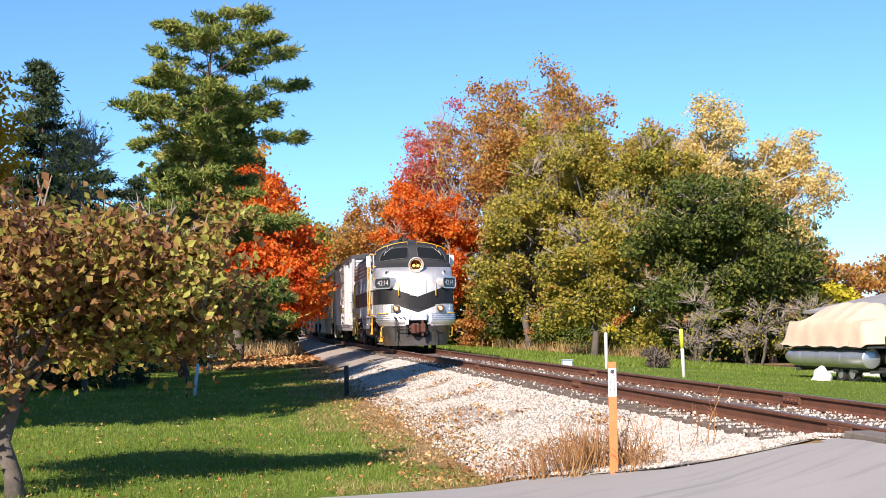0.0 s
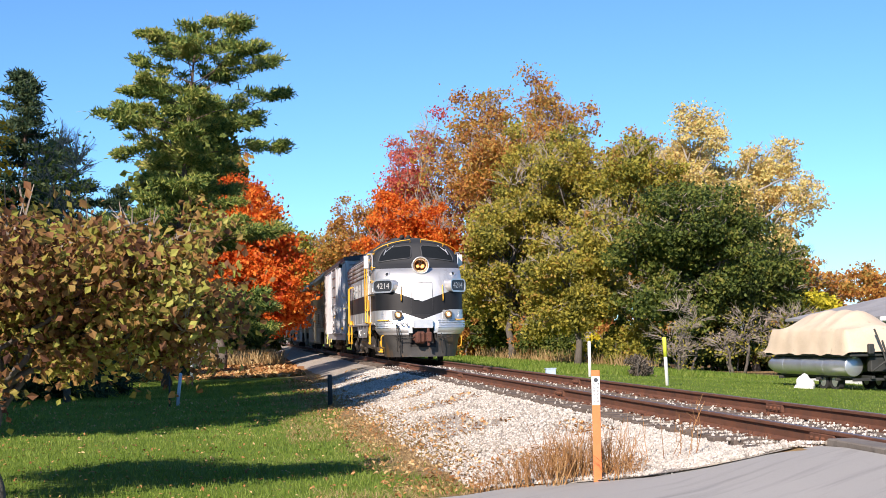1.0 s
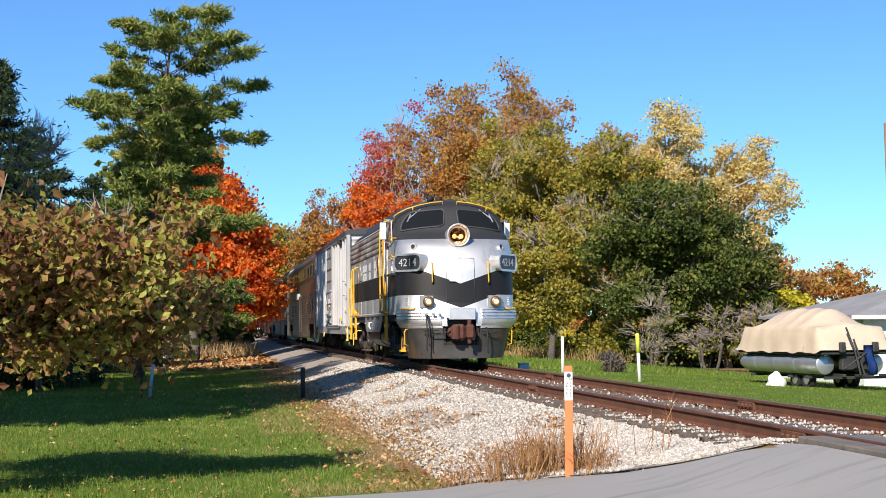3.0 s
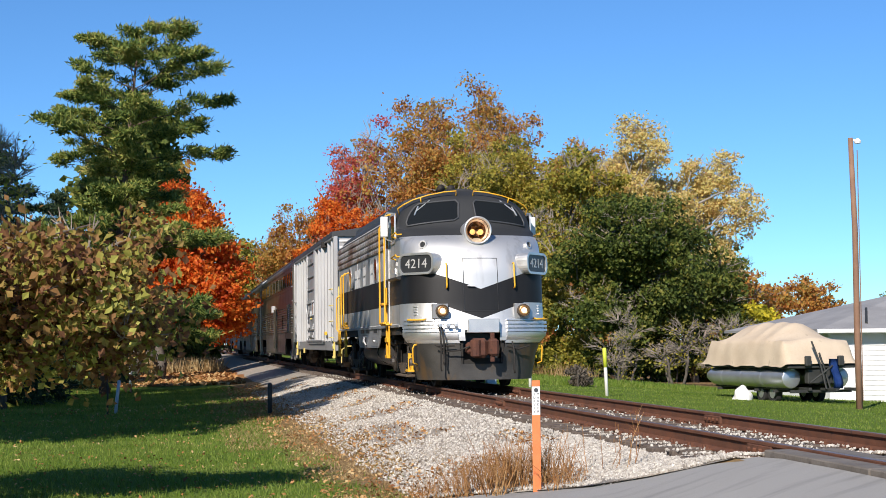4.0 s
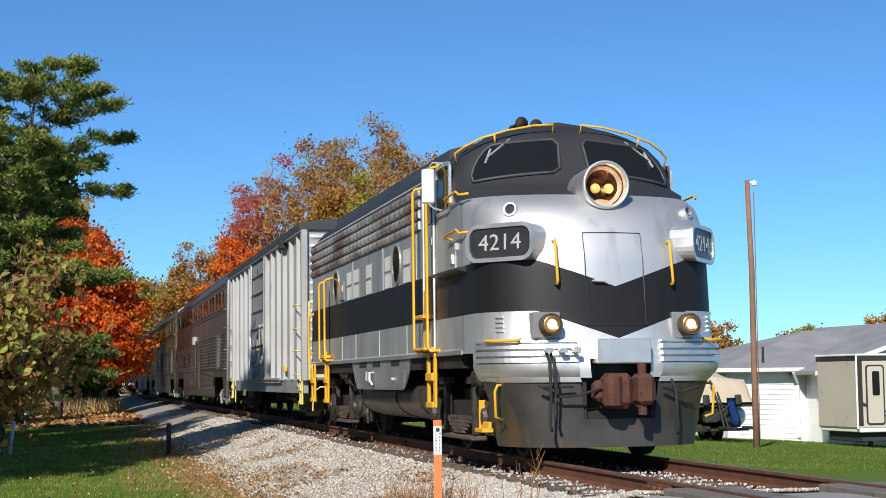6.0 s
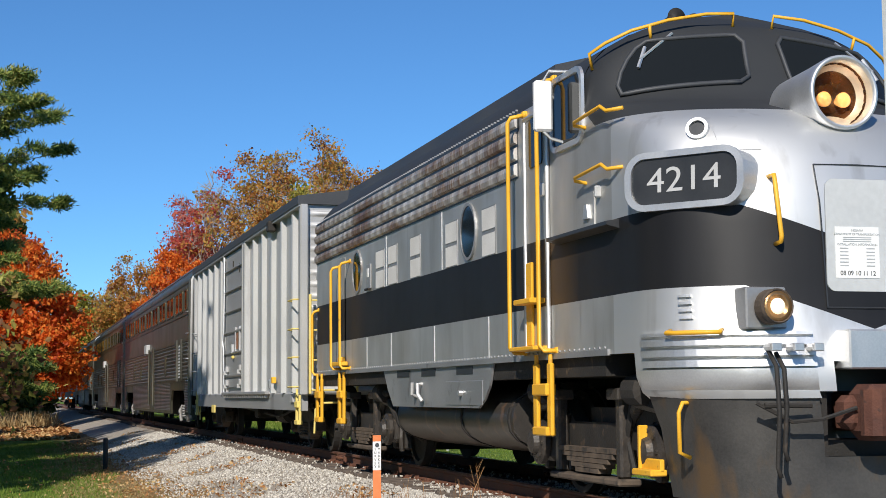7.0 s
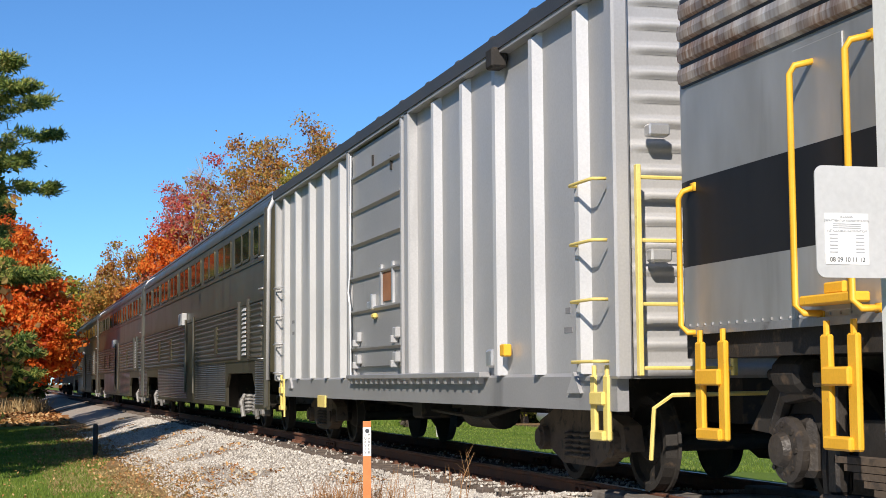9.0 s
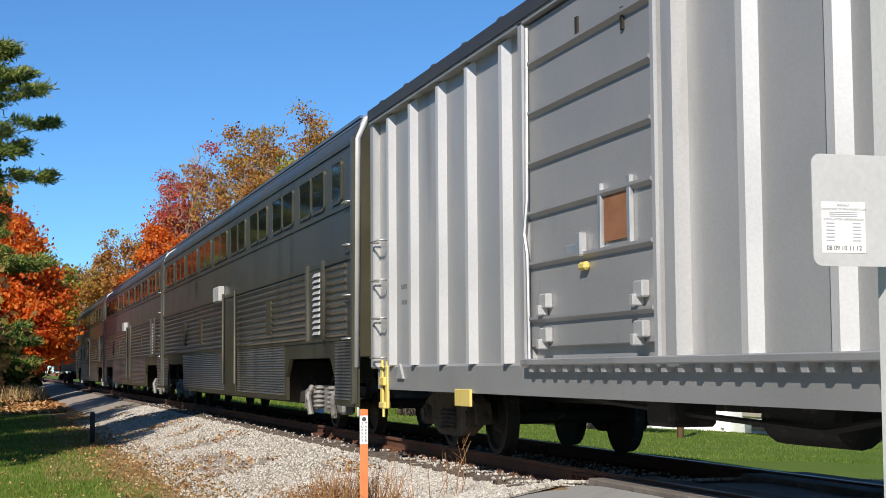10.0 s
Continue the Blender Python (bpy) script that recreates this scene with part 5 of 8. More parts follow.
        pipe(bm, [(s * 1.5, 8.0, 1.1), (s * 1.56, 8.0, 1.1), (s * 1.57, 7.95, 0.98), (s * 1.53, 7.9, 0.9)], 0.022, 8)
        part("filler_pipe", bm, PALE_PANEL, skirt)
        bm = bmesh.new()
        pipe(bm, [(s * 1.5, 8.25, 0.95), (s * 1.57, 8.22, 0.98), (s * 1.57, 8.2, 1.12)], 0.02, 8)
        part("filler_pipe", bm, PALE_PANEL, skirt)
        bm = bmesh.new()
        rod(bm, (s * 1.5, 6.3, 0.99), (s * 1.55, 6.3, 0.99), 0.03, 8)
        part("hatch_knob", bm, BRIGHT_METAL, skirt)
    bm = bmesh.new()
    tank = [(math.copysign(abs(math.cos(a)) ** 0.7, math.cos(a)) * 1.36, 0.72 + math.copysign(abs(math.sin(a)) ** 0.8, math.sin(a)) * 0.40) for a in (2 * math.pi * k / 28 for k in range(28))]
    extrude_y(bm, tank, 5.0, 9.9)
    part("fuel_tank", bm, TANK_PAINT, loco, "oily black fuel tank", True).data.set_sharp_from_angle(angle=radians(35))
    for y in (5.1, 6.8, 9.8):
        bm = bmesh.new()
        extrude_y(bm, [(x * 1.012, 0.72 + (z - 0.72) * 1.02) for x, z in tank], y, y + 0.05)
        part("tank_strap", bm, GRIME, loco)
    loco_truck(loco, 3.15)
    loco_truck(loco, 12.2)
    # pilot, coupler and what hangs on the nose
    bm = bmesh.new()
    for a0, a1 in ((-88, -15), (15, 88)):
        rows = []
        for z in (0.17, 0.2, 0.45, 0.7, 0.95):
            rows.append([nose_point(a0 + (a1 - a0) * i / 14, z) + Vector((0, 0.03, 0)) for i in range(15)])
        strip(bm, rows)
    rows = [[nose_point(-15 + 30 * i / 6, z) + Vector((0, 0.03, 0)) for i in range(7)] for z in (0.17, 0.2, 0.5)]
    strip(bm, rows)
    part("pilot", bm, PILOT_PAINT, loco, "scuffed dark steel pilot plate", True)
    # black sheets stand for the shade in the coupler pocket and behind the pilot
    bm = bmesh.new()
    box(bm, (-0.62, 0.92, 0.3), (0.62, 1.0, 1.22))
    box(bm, (-1.2, 1.4, 0.3), (1.2, 1.5, 1.2))
    part("pilot_shade_sheet", bm, BLACK_FILL, loco)
    for s in (-1, 1):
        bm = bmesh.new()
        rows = []
        for z, o in ((0.93, -0.10), (0.96, -0.02), (1.02, 0.02), (1.08, 0.035), (1.15, 0.04)):
            rows.append([nose_point(s * (15 + 73 * i / 14), z, o) for i in range(15)])
        strip(bm, rows)
        part("nose_apron", bm, BRIGHT_METAL, loco, "bright rounded apron over the pilot", True)
        for z in (1.165, 1.245, 1.325):
            bm = bmesh.new()
            nose_ribbon(bm, s * 15, s * 84, z, z + 0.052, 0.055, 14)
            part("anticlimber_rib", bm, BRIGHT_METAL, loco)
        bm = bmesh.new()
        nose_ribbon(bm, s * 15, s * 84, 1.40, 1.425, 0.04, 14)
        part("anticlimber_cap", bm, BRIGHT_METAL, loco)
        # lamps beside the nose
        p = nose_point(angle_at(s * 0.86, 1.6), 1.6)
        bm = bmesh.new()
        box(bm, (p.x - 0.165, p.y - 0.10, 1.44), (p.x + 0.165, p.y + 0.12, 1.75), 0.012)
        lamp = part("ditch_light", bm, SKIRT_GREY, loco, "lit lamp on a square metal plate")
        bm = bmesh.new()
        lathe(bm, [(0.0, 0.12), (-0.02, 0.132), (-0.13, 0.132), (-0.15, 0.12), (-0.13, 0.1)], (p.x + 0.02, p.y - 0.1, 1.60), "y", 20)
        part("lamp_shell", bm, DUSTY, lamp)
        bm = bmesh.new()
        lathe(bm, [(0, 0.07), (-0.02, 0.062), (-0.035, 0.035), (-0.04, 0.01)], (p.x + 0.02, p.y - 0.215, 1.60), "y", 20)
        part("lens", bm, LAMP_GLASS, lamp, "glowing lens", True)
        bm = bmesh.new()
        lathe(bm, [(0.0, 0.112), (-0.006, 0.112), (0.004, 0.07), (0.006, 0.02)], (p.x + 0.02, p.y - 0.236, 1.60), "y", 20)
        part("reflector_bowl", bm, AMBER, lamp, "bright lamp bowl", True)
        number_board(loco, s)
        # class lamp
        a = angle_at(s * 1.12, 3.0)
        n = Vector((s * 0.6, -0.75, 0.25)).normalized()
        q = nose_point(a, 3.0)
        bm = bmesh.new()
        circ = [(0.088 * math.cos(k), 0.088 * math.sin(k)) for k in (2 * math.pi * j / 20 for j in range(20))]
        ring(bm, circ, [(x * 0.72, y * 0.72) for x, y in circ], 0.07, facing(q - n * 0.02, n))
        cl = part("class_lamp", bm, BRIGHT_METAL, loco, "small round class lamp")
        bm = bmesh.new()
        slab(bm, [(x * 0.74, y * 0.74) for x, y in circ], 0.02, facing(q + n * 0.005, n))
        part("lens", bm, BLACK_FILL, cl)
        # vertical grabs beside the nose door
        g0, g1 = nose_point(angle_at(s * 0.72, 2.08), 2.08), nose_point(angle_at(s * 0.72, 2.6), 2.6)
        bent_grab(loco, [g0, g0 + Vector((0, -0.09, 0.01)), g0 + Vector((0, -0.1, 0.05)), g1 + Vector((0, -0.1, -0.05)), g1 + Vector((0, -0.09, 0)), g1 + Vector((0, 0.01, 0))], 0.018)
        # grab on the anticlimber, pilot steps and corner grabs
        a0, a1 = s * 44, s * 66
        bent_grab(loco, [nose_point(a0, 1.44, 0.02)] + [nose_point(a0 + (a1 - a0) * k / 4, 1.42, 0.10) for k in range(5)] + [nose_point(a1, 1.44, 0.02)], 0.018)
        gp = nose_point(s * 66, 0.85)
        bent_grab(loco, [gp + Vector((0, 0.05, 0.05)), gp + Vector((s * 0.1, 0, 0.05)), gp + Vector((s * 0.13, 0, -0.02)), gp + Vector((s * 0.12, 0.02, -0.32)), gp + Vector((s * 0.02, 0.05, -0.36))], 0.017)
        bm = bmesh.new()
        box(bm, (s * 1.28, 1.42, 0.33), (s * 1.42, 1.8, 0.38), 0.008)
        box(bm, (s * 1.28, 1.78, 0.33), (s * 1.36, 1.82, 0.72), 0.008)
        box(bm, (s * 1.30, 1.42, 0.36), (s * 1.34, 1.8, 0.46), 0.008)
        part("pilot_step", bm, YELLOW_PAINT, loco, "yellow corner step")
        # windscreens
        bm = bmesh.new()
        a_in, a_out = s * 4.5, s * 58
        rows = []
        for j, z in enumerate((3.50, 3.58, 3.7, 3.82, 3.93, 4.0)):
            k = (z - 3.50) / 0.5
            lo = a_in + s * (3 if j in (0, 5) else 0)
            hi = a_out - s * (6 * k) - s * (3 if j in (0, 5) else 0)
            rows.append([nose_point(lo + (hi - lo) * i / 12, z + (0.06 if j > 2 else 0.10 - 0.02 * j) * (1 - i / 12) - 0.02 * i / 12, 0.012) for i in range(13)])
        strip(bm, rows)
        ws = part("windscreen", bm, PANE, loco, "dark curved windscreen", True)
        bm = bmesh.new()
        edge = rows[0] + [r[-1] for r in rows[1:-1]] + rows[-1][::-1] + [r[0] for r in rows[1:-1]][::-1]
        pipe(bm, edge + [edge[0], edge[1]], 0.022, 6)
        part("windscreen_frame", bm, ROOF_DARK, ws, smooth=True)
        bm = bmesh.new()
        w0 = nose_point(s * 38, 4.06, 0.03)
        w1 = nose_point(s * 46, 3.8, 0.04)
        pipe(bm, [w0, w1], 0.012, 5)
        rod(bm, nose_point(s * 46, 3.72, 0.035), nose_point(s * 47, 3.92, 0.03), 0.016, 5)
        part("wiper", bm, BRIGHT_METAL, ws)
        # brow rails
        bm = bmesh.new()
        up = Vector((0, 0, 0.10))
        pts = [nose_point(s * 8, 4.16, 0.0), nose_point(s * 8, 4.17, 0.05) + up] + [nose_point(s * a, z, 0.06) + up for a, z in ((22, 4.14), (40, 4.07), (56, 3.97), (70, 3.87), (80, 3.79))] + [nose_point(s * 82, 3.76, 0.0)]
        pipe(bm, pts, 0.015, 6)
        rod(bm, nose_point(s * 48, 4.0, 0.0), nose_point(s * 48, 4.02, 0.06) + up, 0.014, 6)
        part("brow_rail", bm, YELLOW_PAINT, loco, "yellow rail over the windscreen", True)
        # louvres by the lamp
        for k in range(4):
            bm = bmesh.new()
            nose_ribbon(bm, s * 55, s * 61, 1.53 + 0.055 * k, 1.55 + 0.055 * k, 0.018, 3)
            part("louvre", bm, BRIGHT_METAL, loco)
        # small hatch
        bm = bmesh.new()
        if s < 0:
            nose_ribbon(bm, -38, -24, 2.82, 3.0, 0.006, 5, 4)
            part("nose_hatch", bm, LOCO_PAINT, loco, "", True).data.set_sharp_from_angle(angle=radians(30))
    # nose door
    bm = bmesh.new()
    nose_ribbon(bm, angle_at(-0.36, 2.0), angle_at(0.36, 2.0), 1.60, 2.70, 0.006, 8, 14)
    ndoor = part("nose_door", bm, LOCO_PAINT, loco, "", True)
    ndoor.data.set_sharp_from_angle(angle=radians(30))
    bm = bmesh.new()
    e = [nose_point(angle_at(x, 2.0), z, 0.012) for x, z in ((-0.36, 1.6), (-0.36, 2.0), (-0.36, 2.4), (-0.36, 2.7), (0, 2.705), (0.36, 2.7), (0.36, 2.4), (0.36, 2.0), (0.36, 1.6), (0, 1.6), (-0.36, 1.6))]
    pipe(bm, e, 0.007, 4)
    part("door_seam", bm, BLACK_FILL, ndoor)
    bm = bmesh.new()
    h = nose_point(angle_at(-0.28, 2.12), 2.12, 0.0)
    pipe(bm, [h, h + Vector((0, -0.06, 0)), h + Vector((0.16, -0.06, -0.01))], 0.014, 6)
    part("door_handle", bm, BRIGHT_METAL, ndoor)
    bm = bmesh.new()
    box(bm, (-0.33, 0.27, 1.14), (0.33, 0.5, 1.43), 0.012)
    part("buffer_plate", bm, BRIGHT_METAL, loco, "flat bright plate over the coupler")
    # headlight
    bm = bmesh.new()
    lathe(bm, [(0.75, 0.25), (0.3, 0.275), (0.1, 0.292), (0.02, 0.297), (-0.012, 0.293), (-0.02, 0.28), (-0.012, 0.262), (0.10, 0.252), (0.16, 0.20)], (0, 0.80, 3.30), "y", 40, False)
    hl = part("headlight", bm, BRIGHT_METAL, loco, "large round headlight in a bright rim", True)
    bm = bmesh.new()
    lathe(bm, [(0.32, 0.02), (0.28, 0.12), (0.16, 0.23), (0.11, 0.252)], (0, 0.78, 3.30), "y", 28, False)
    part("reflector", bm, DARK_AMBER, hl)
    for dx in (-0.085, 0.085):
        bm = bmesh.new()
        lathe(bm, [(0.10, 0.03), (0.03, 0.058), (0.0, 0.062), (-0.012, 0.055), (-0.03, 0.02)], (dx, 0.95, 3.27), "y", 18)
        part("bulb", bm, HEAD_GLASS, hl, "glowing bulb", True)
    bm = bmesh.new()
    lathe(bm, [(0.0, 0.262), (-0.008, 0.262)], (0, 0.815, 3.30), "y", 28)
    g = part("lens", bm, clear_glass("headlight_glass", (1.0, 0.88, 0.72), 0.0, 1.12), hl)
    g.visible_shadow = False
    # coupler, hoses and chains
    bm = bmesh.new()
    box(bm, (-0.28, 0.12, 0.62), (0.06, 0.46, 1.03), 0.07)
    rod(bm, (-0.2, 0.16, 0.66), (-0.2, 0.16, 0.99), 0.11, 10)
    box(bm, (-0.36, 0.28, 0.70), (-0.22, 0.5, 0.95), 0.05)
    box(bm, (0.06, -0.02, 0.66), (0.26, 0.3, 1.02), 0.05)
    box(bm, (-0.12, 0.3, 0.68), (0.12, 1.4, 0.98), 0.02)
    rod(bm, (0.14, 0.1, 0.55), (0.14, 0.1, 1.14), 0.05, 10)
    cp = part("coupler", bm, COUPLER_RUST, loco, "rusty knuckle coupler")
    bm = bmesh.new()
    box(bm, (-0.46, 0.55, 0.5), (0.46, 1.3, 0.62))
    box(bm, (-0.46, 0.5, 0.5), (-0.40, 1.3, 1.12))
    box(bm, (0.40, 0.5, 0.5), (0.46, 1.3, 1.12))
    part("coupler_pocket", bm, GRIME, cp)
    bm = bmesh.new()
    pipe(bm, [(-0.30, 0.25, 0.86), (-0.55, 0.3, 0.78), (-0.75, 0.38, 0.76), (-1.0, 0.45, 0.9)], 0.016, 6)
    pipe(bm, [(-0.95, 0.42, 0.88), (-0.6, 0.36, 0.88)], 0.02, 6)
    part("uncoupling_lever", bm, GRIME, loco)
    bm = bmesh.new()
    pipe(bm, [(0.5, 0.36, 0.86), (0.75, 0.4, 0.8), (1.0, 0.5, 0.86)], 0.02, 6)
    part("uncoupling_lever", bm, GRIME, loco)
    for x, z0, z1 in ((-0.92, 1.28, 0.36), (-0.86, 1.26, 0.48), (0.62, 0.95, 0.3)):
        bm = bmesh.new()
        pipe(bm, [(x, 0.40, z0), (x + 0.01, 0.30, z0 - 0.12), (x + 0.03, 0.31, (z0 + z1) / 2), (x + 0.02, 0.34, z1 + 0.08), (x + 0.04, 0.33, z1)], 0.018, 7)
        part("air_hose", bm, GRIME, loco, "hanging black air hose", True)
    for x in (-0.92, -0.74, -0.58):
        bm = bmesh.new()
        rod(bm, (x, 0.42, 1.30), (x, 0.30, 1.30), 0.03, 8)
        box(bm, (x - 0.03, 0.28, 1.27), (x + 0.05, 0.32, 1.33), 0.006)
        part("pipe_fitting", bm, BRIGHT_METAL, loco)
    # roof: horns, hatches, fans
    for x, y in ((-0.4, 3.25), (-0.15, 3.4)):
        bm = bmesh.new()
        lathe(bm, [(-0.26, 0.09), (-0.22, 0.07), (-0.12, 0.045), (0.15, 0.035), (0.2, 0.05)], (x, y, 4.40), "y", 16)
        rod(bm, (x, y + 0.1, 4.2), (x, y + 0.1, 4.42), 0.025, 6)
        part("horn", bm, GRIME, loco, "dark trumpet horn", True)
    bm = bmesh.new()
    extrude_y(bm, [(-1.04, 4.04), (-1.0, 4.27), (-0.3, 4.45), (0.3, 4.45), (1.0, 4.27), (1.04, 4.04)], 4.6, 14.4)
    part("roof_hatch", bm, ROOF_DARK, loco)
    for y in (6.0, 7.3, 10.5, 11.8):
        bm = bmesh.new()
        lathe(bm, [(0, 0.5), (0.1, 0.5), (0.12, 0.46), (0.12, 0.1), (0.14, 0.05)], (0, y, 4.42), "z", 24)
        part("roof_fan", bm, ROOF_DARK, loco)
    bm = bmesh.new()
    box(bm, (-0.5, 14.6, 1.25), (0.5, 14.9, 3.2), 0.04)
    part("end_diaphragm", bm, GRIME, loco)
    bm = bmesh.new()
    box(bm, (-0.14, 14.4, 0.68), (0.14, 15.2, 0.98), 0.03)
    box(bm, (-0.22, 15.05, 0.62), (0.22, 15.35, 1.04), 0.05)
    part("rear_coupler", bm, COUPLER_RUST, loco)
    return loco


build_locomotive()


def car_paint(name, c1, c2, rough, metal, dirt):
    m = surface(name, c1, c2, 0.7, rough, metal, 50, 0.05, dirt=dirt, dirt_at=0.60, streak=(1, 1, 0.15))
    return m


BOX_GREY = car_paint("boxcar_silver", (0.43, 0.43, 0.425), (0.52, 0.517, 0.51), 0.45, 0.4, (0.36, 0.357, 0.35))
BOX_DOOR = car_paint("boxcar_door_grey", (0.31, 0.31, 0.31), (0.38, 0.38, 0.377), 0.48, 0.35, (0.24, 0.24, 0.24))
# paler copy of the boxcar silver: sunlight on the ribs put into their colour
SUNLIT_RIB = car_paint("sunlit_rib_silver", (0.58, 0.58, 0.575), (0.68, 0.678, 0.67), 0.42, 0.35, (0.50, 0.497, 0.49))
STENCIL = surface("faded_stencil", (0.16, 0.16, 0.165), (0.24, 0.24, 0.245), 9.0, 0.6)
PRIMER = surface("rust_primer", (0.22, 0.09, 0.04), (0.33, 0.15, 0.07), 4.0, 0.8, 0, 60, 0.2)


def freight_truck(car, y, r=0.42):
    bm = bmesh.new()
    for s in (-1, 1):
        extrude_x(bm, [(y - 1.12, 0.36), (y - 1.05, 0.58), (y - 0.5, 0.74), (y + 0.5, 0.74), (y + 1.05, 0.58), (y + 1.12, 0.36), (y + 0.8, 0.34), (y + 0.42, 0.2), (y - 0.42, 0.2), (y - 0.8, 0.34)], s * 0.93, s * 1.1)
    box(bm, (-1.05, y - 0.22, 0.46), (1.05, y + 0.22, 0.7), 0.02)
    truck = part("truck_frame", bm, DUSTY, car, "dusty cast freight truck")
    for s in (-1, 1):
        bm = bmesh.new()
        for k in (-0.2, 0.0, 0.2):
            spring_stack(bm, s * 1.09, y + k, 0.26, 0.5, 0.085)
        part("coil_spring", bm, DUSTY, truck, "pale dusty coil springs", True)
        for k in (-0.88, 0.88):
            bm = bmesh.new()
            rod(bm, (s * 1.0, y + k, r), (s * 1.16, y + k, r), 0.12, 14)
            rod(bm, (s * 1.16, y + k, r), (s * 1.19, y + k, r), 0.085, 14)
            part("bearing", bm, DUSTY, truck)
    for k in (-0.88, 0.88):
        wheelset(truck, y + k, r, 0.754, GRIME)


def build_boxcar():
    car = thing("boxcar", "silver-grey ribbed freight boxcar with sliding door and yellow ladders", "boxcar")
    ROLLING.append(car)
    y0, y1, side, lo, hi = 15.75, 31.4, 1.47, 1.02, 4.2
    bm = bmesh.new()
    box(bm, (-side, y0 + 0.08, 0.98), (side, y1 - 0.08, hi + 0.02))
    part("body", bm, BOX_GREY, car, "silver-grey steel carbody")
    # roof with ribs and eave
    bm = bmesh.new()
    extrude_y(bm, [(-1.60, 4.20), (-1.60, 4.34), (0, 4.56), (1.60, 4.34), (1.60, 4.20)], y0 - 0.02, y1 + 0.02)
    roof = part("roof", bm, ROOF_DARK, car, "dark weathered roof")
    for k in range(13):
        bm = bmesh.new()
        y = y0 + 0.6 + 1.2 * k
        extrude_y(bm, [(-1.6, 4.33), (-1.57, 4.38), (0, 4.60), (1.57, 4.38), (1.6, 4.33), (0, 4.54)], y, y + 0.09)
        part("roof_rib", bm, ROOF_DARK, roof)
    bm = bmesh.new()
    for s in (-1, 1):
        box(bm, (s * 1.46, y0, 4.16), (s * 1.585, y1, 4.26))
    part("eave_rail", bm, BOX_DOOR, car)
    # side ribs: hat-shaped posts
    ribs = [16.56, 17.70, 18.81, 19.93, 21.06, 26.05, 27.2, 28.3, 29.5, 30.55]
    a = bmesh.new()
    prof = [(-0.125, 0.0), (-0.05, -0.08), (0.035, -0.085), (0.075, 0.0)]
    v0 = [a.verts.new((x, y, lo)) for y, x in prof]
    v1 = [a.verts.new((x, y, hi - 0.08)) for y, x in prof]
    v2 = [a.verts.new((0, y, hi - 0.02)) for y, x in prof]
    for i in range(3):
        a.faces.new((v0[i + 1], v0[i], v1[i], v1[i + 1]))
        a.faces.new((v1[i + 1], v1[i], v2[i], v2[i + 1]))
    a.faces.new((v0[0], v0[1], v0[2], v0[3]))
    rib_mesh = mesh_of("side_rib", a, SUNLIT_RIB)
    for s in (-1, 1):
        for y in ribs:
            share("side_rib", rib_mesh, car, (s * side, y, 0), (0, 0, 0 if s < 0 else math.pi))
        for y in (y0 + 0.04, y1 - 0.04):
            bm = bmesh.new()
            box(bm, (s * 1.42, y - 0.09, 0.98), (s * 1.56, y + 0.09, 4.2), 0.02)
            part("corner_post", bm, BOX_GREY, car)
        # door with its posts and rails
        for y, w in ((22.12, 0.11), (22.38, 0.05), (25.36, 0.07)):
            bm = bmesh.new()
            box(bm, (s * 1.45, y - w, 0.98), (s * 1.585, y + w, 4.2), 0.02)
            part("door_post", bm, BOX_GREY, car)
        bm = bmesh.new()
        box(bm, (s * 1.47, 22.43, 1.16), (s * 1.53, 25.28, 4.14), 0.01)
        door = part("sliding_door", bm, BOX_DOOR, car, "grey sliding door with pressed ribs")
        for k in range(6):
            z = 1.42 + 0.46 * k + (0.04 if k else 0)
            bm = bmesh.new()
            extrude_y(bm, [(s * 1.525, z - 0.045), (s * 1.575, z - 0.01), (s * 1.575, z + 0.015), (s * 1.525, z + 0.02)], 22.47, 25.25)
            part("door_rib", bm, BOX_DOOR, door)
        bm = bmesh.new()
        box(bm, (s * 1.53, 22.95, 1.98), (s * 1.545, 23.45, 2.36))
        plate = part("board", bm, PRIMER, door, "rust-brown placard board")
        for y in (22.9, 23.5):
            bm = bmesh.new()
            box(bm, (s * 1.53, y - 0.035, 1.93), (s * 1.57, y + 0.035, 2.46), 0.008)
            part("board_guide", bm, BRIGHT_METAL, plate)
        bm = bmesh.new()
        box(bm, (s * 1.53, 23.85, 1.9), (s * 1.60, 23.95, 2.1), 0.012)
        box(bm, (s * 1.53, 24.0, 1.93), (s * 1.56, 24.3, 2.02), 0.012)
        part("door_latch", bm, BRIGHT_METAL, door)
        bm = bmesh.new()
        box(bm, (s * 1.53, 23.78, 1.78), (s * 1.59, 23.94, 1.85), 0.02)
        part("latch_tag", bm, PALE_YELLOW, door, "yellow latch tag")
        for y in (22.75, 24.85):
            for z in (1.2, 1.5):
                bm = bmesh.new()
                box(bm, (s * 1.53, y - 0.16, z), (s * 1.60, y + 0.02, z + 0.13), 0.012)
                box(bm, (s * 1.53, y - 0.05, z - 0.06), (s * 1.63, y + 0.02, z + 0.03), 0.008)
                part("roller_hanger", bm, BOX_GREY, door)
        for z in (3.72, 3.86):
            bm = bmesh.new()
            box(bm, (s * 1.53, 23.0 + (z - 3.72) * 7, z - 0.1), (s * 1.55, 23.05 + (z - 3.72) * 7, z + 0.08))
            part("door_handle", bm, GRIME, door)
        # lock rod
        bm = bmesh.new()
        pipe(bm, [(s * 1.57, 25.22, 1.05), (s * 1.58, 25.22, 2.0), (s * 1.6, 25.24, 2.2), (s * 1.58, 25.22, 2.5), (s * 1.57, 25.2, 4.1)], 0.018, 6)
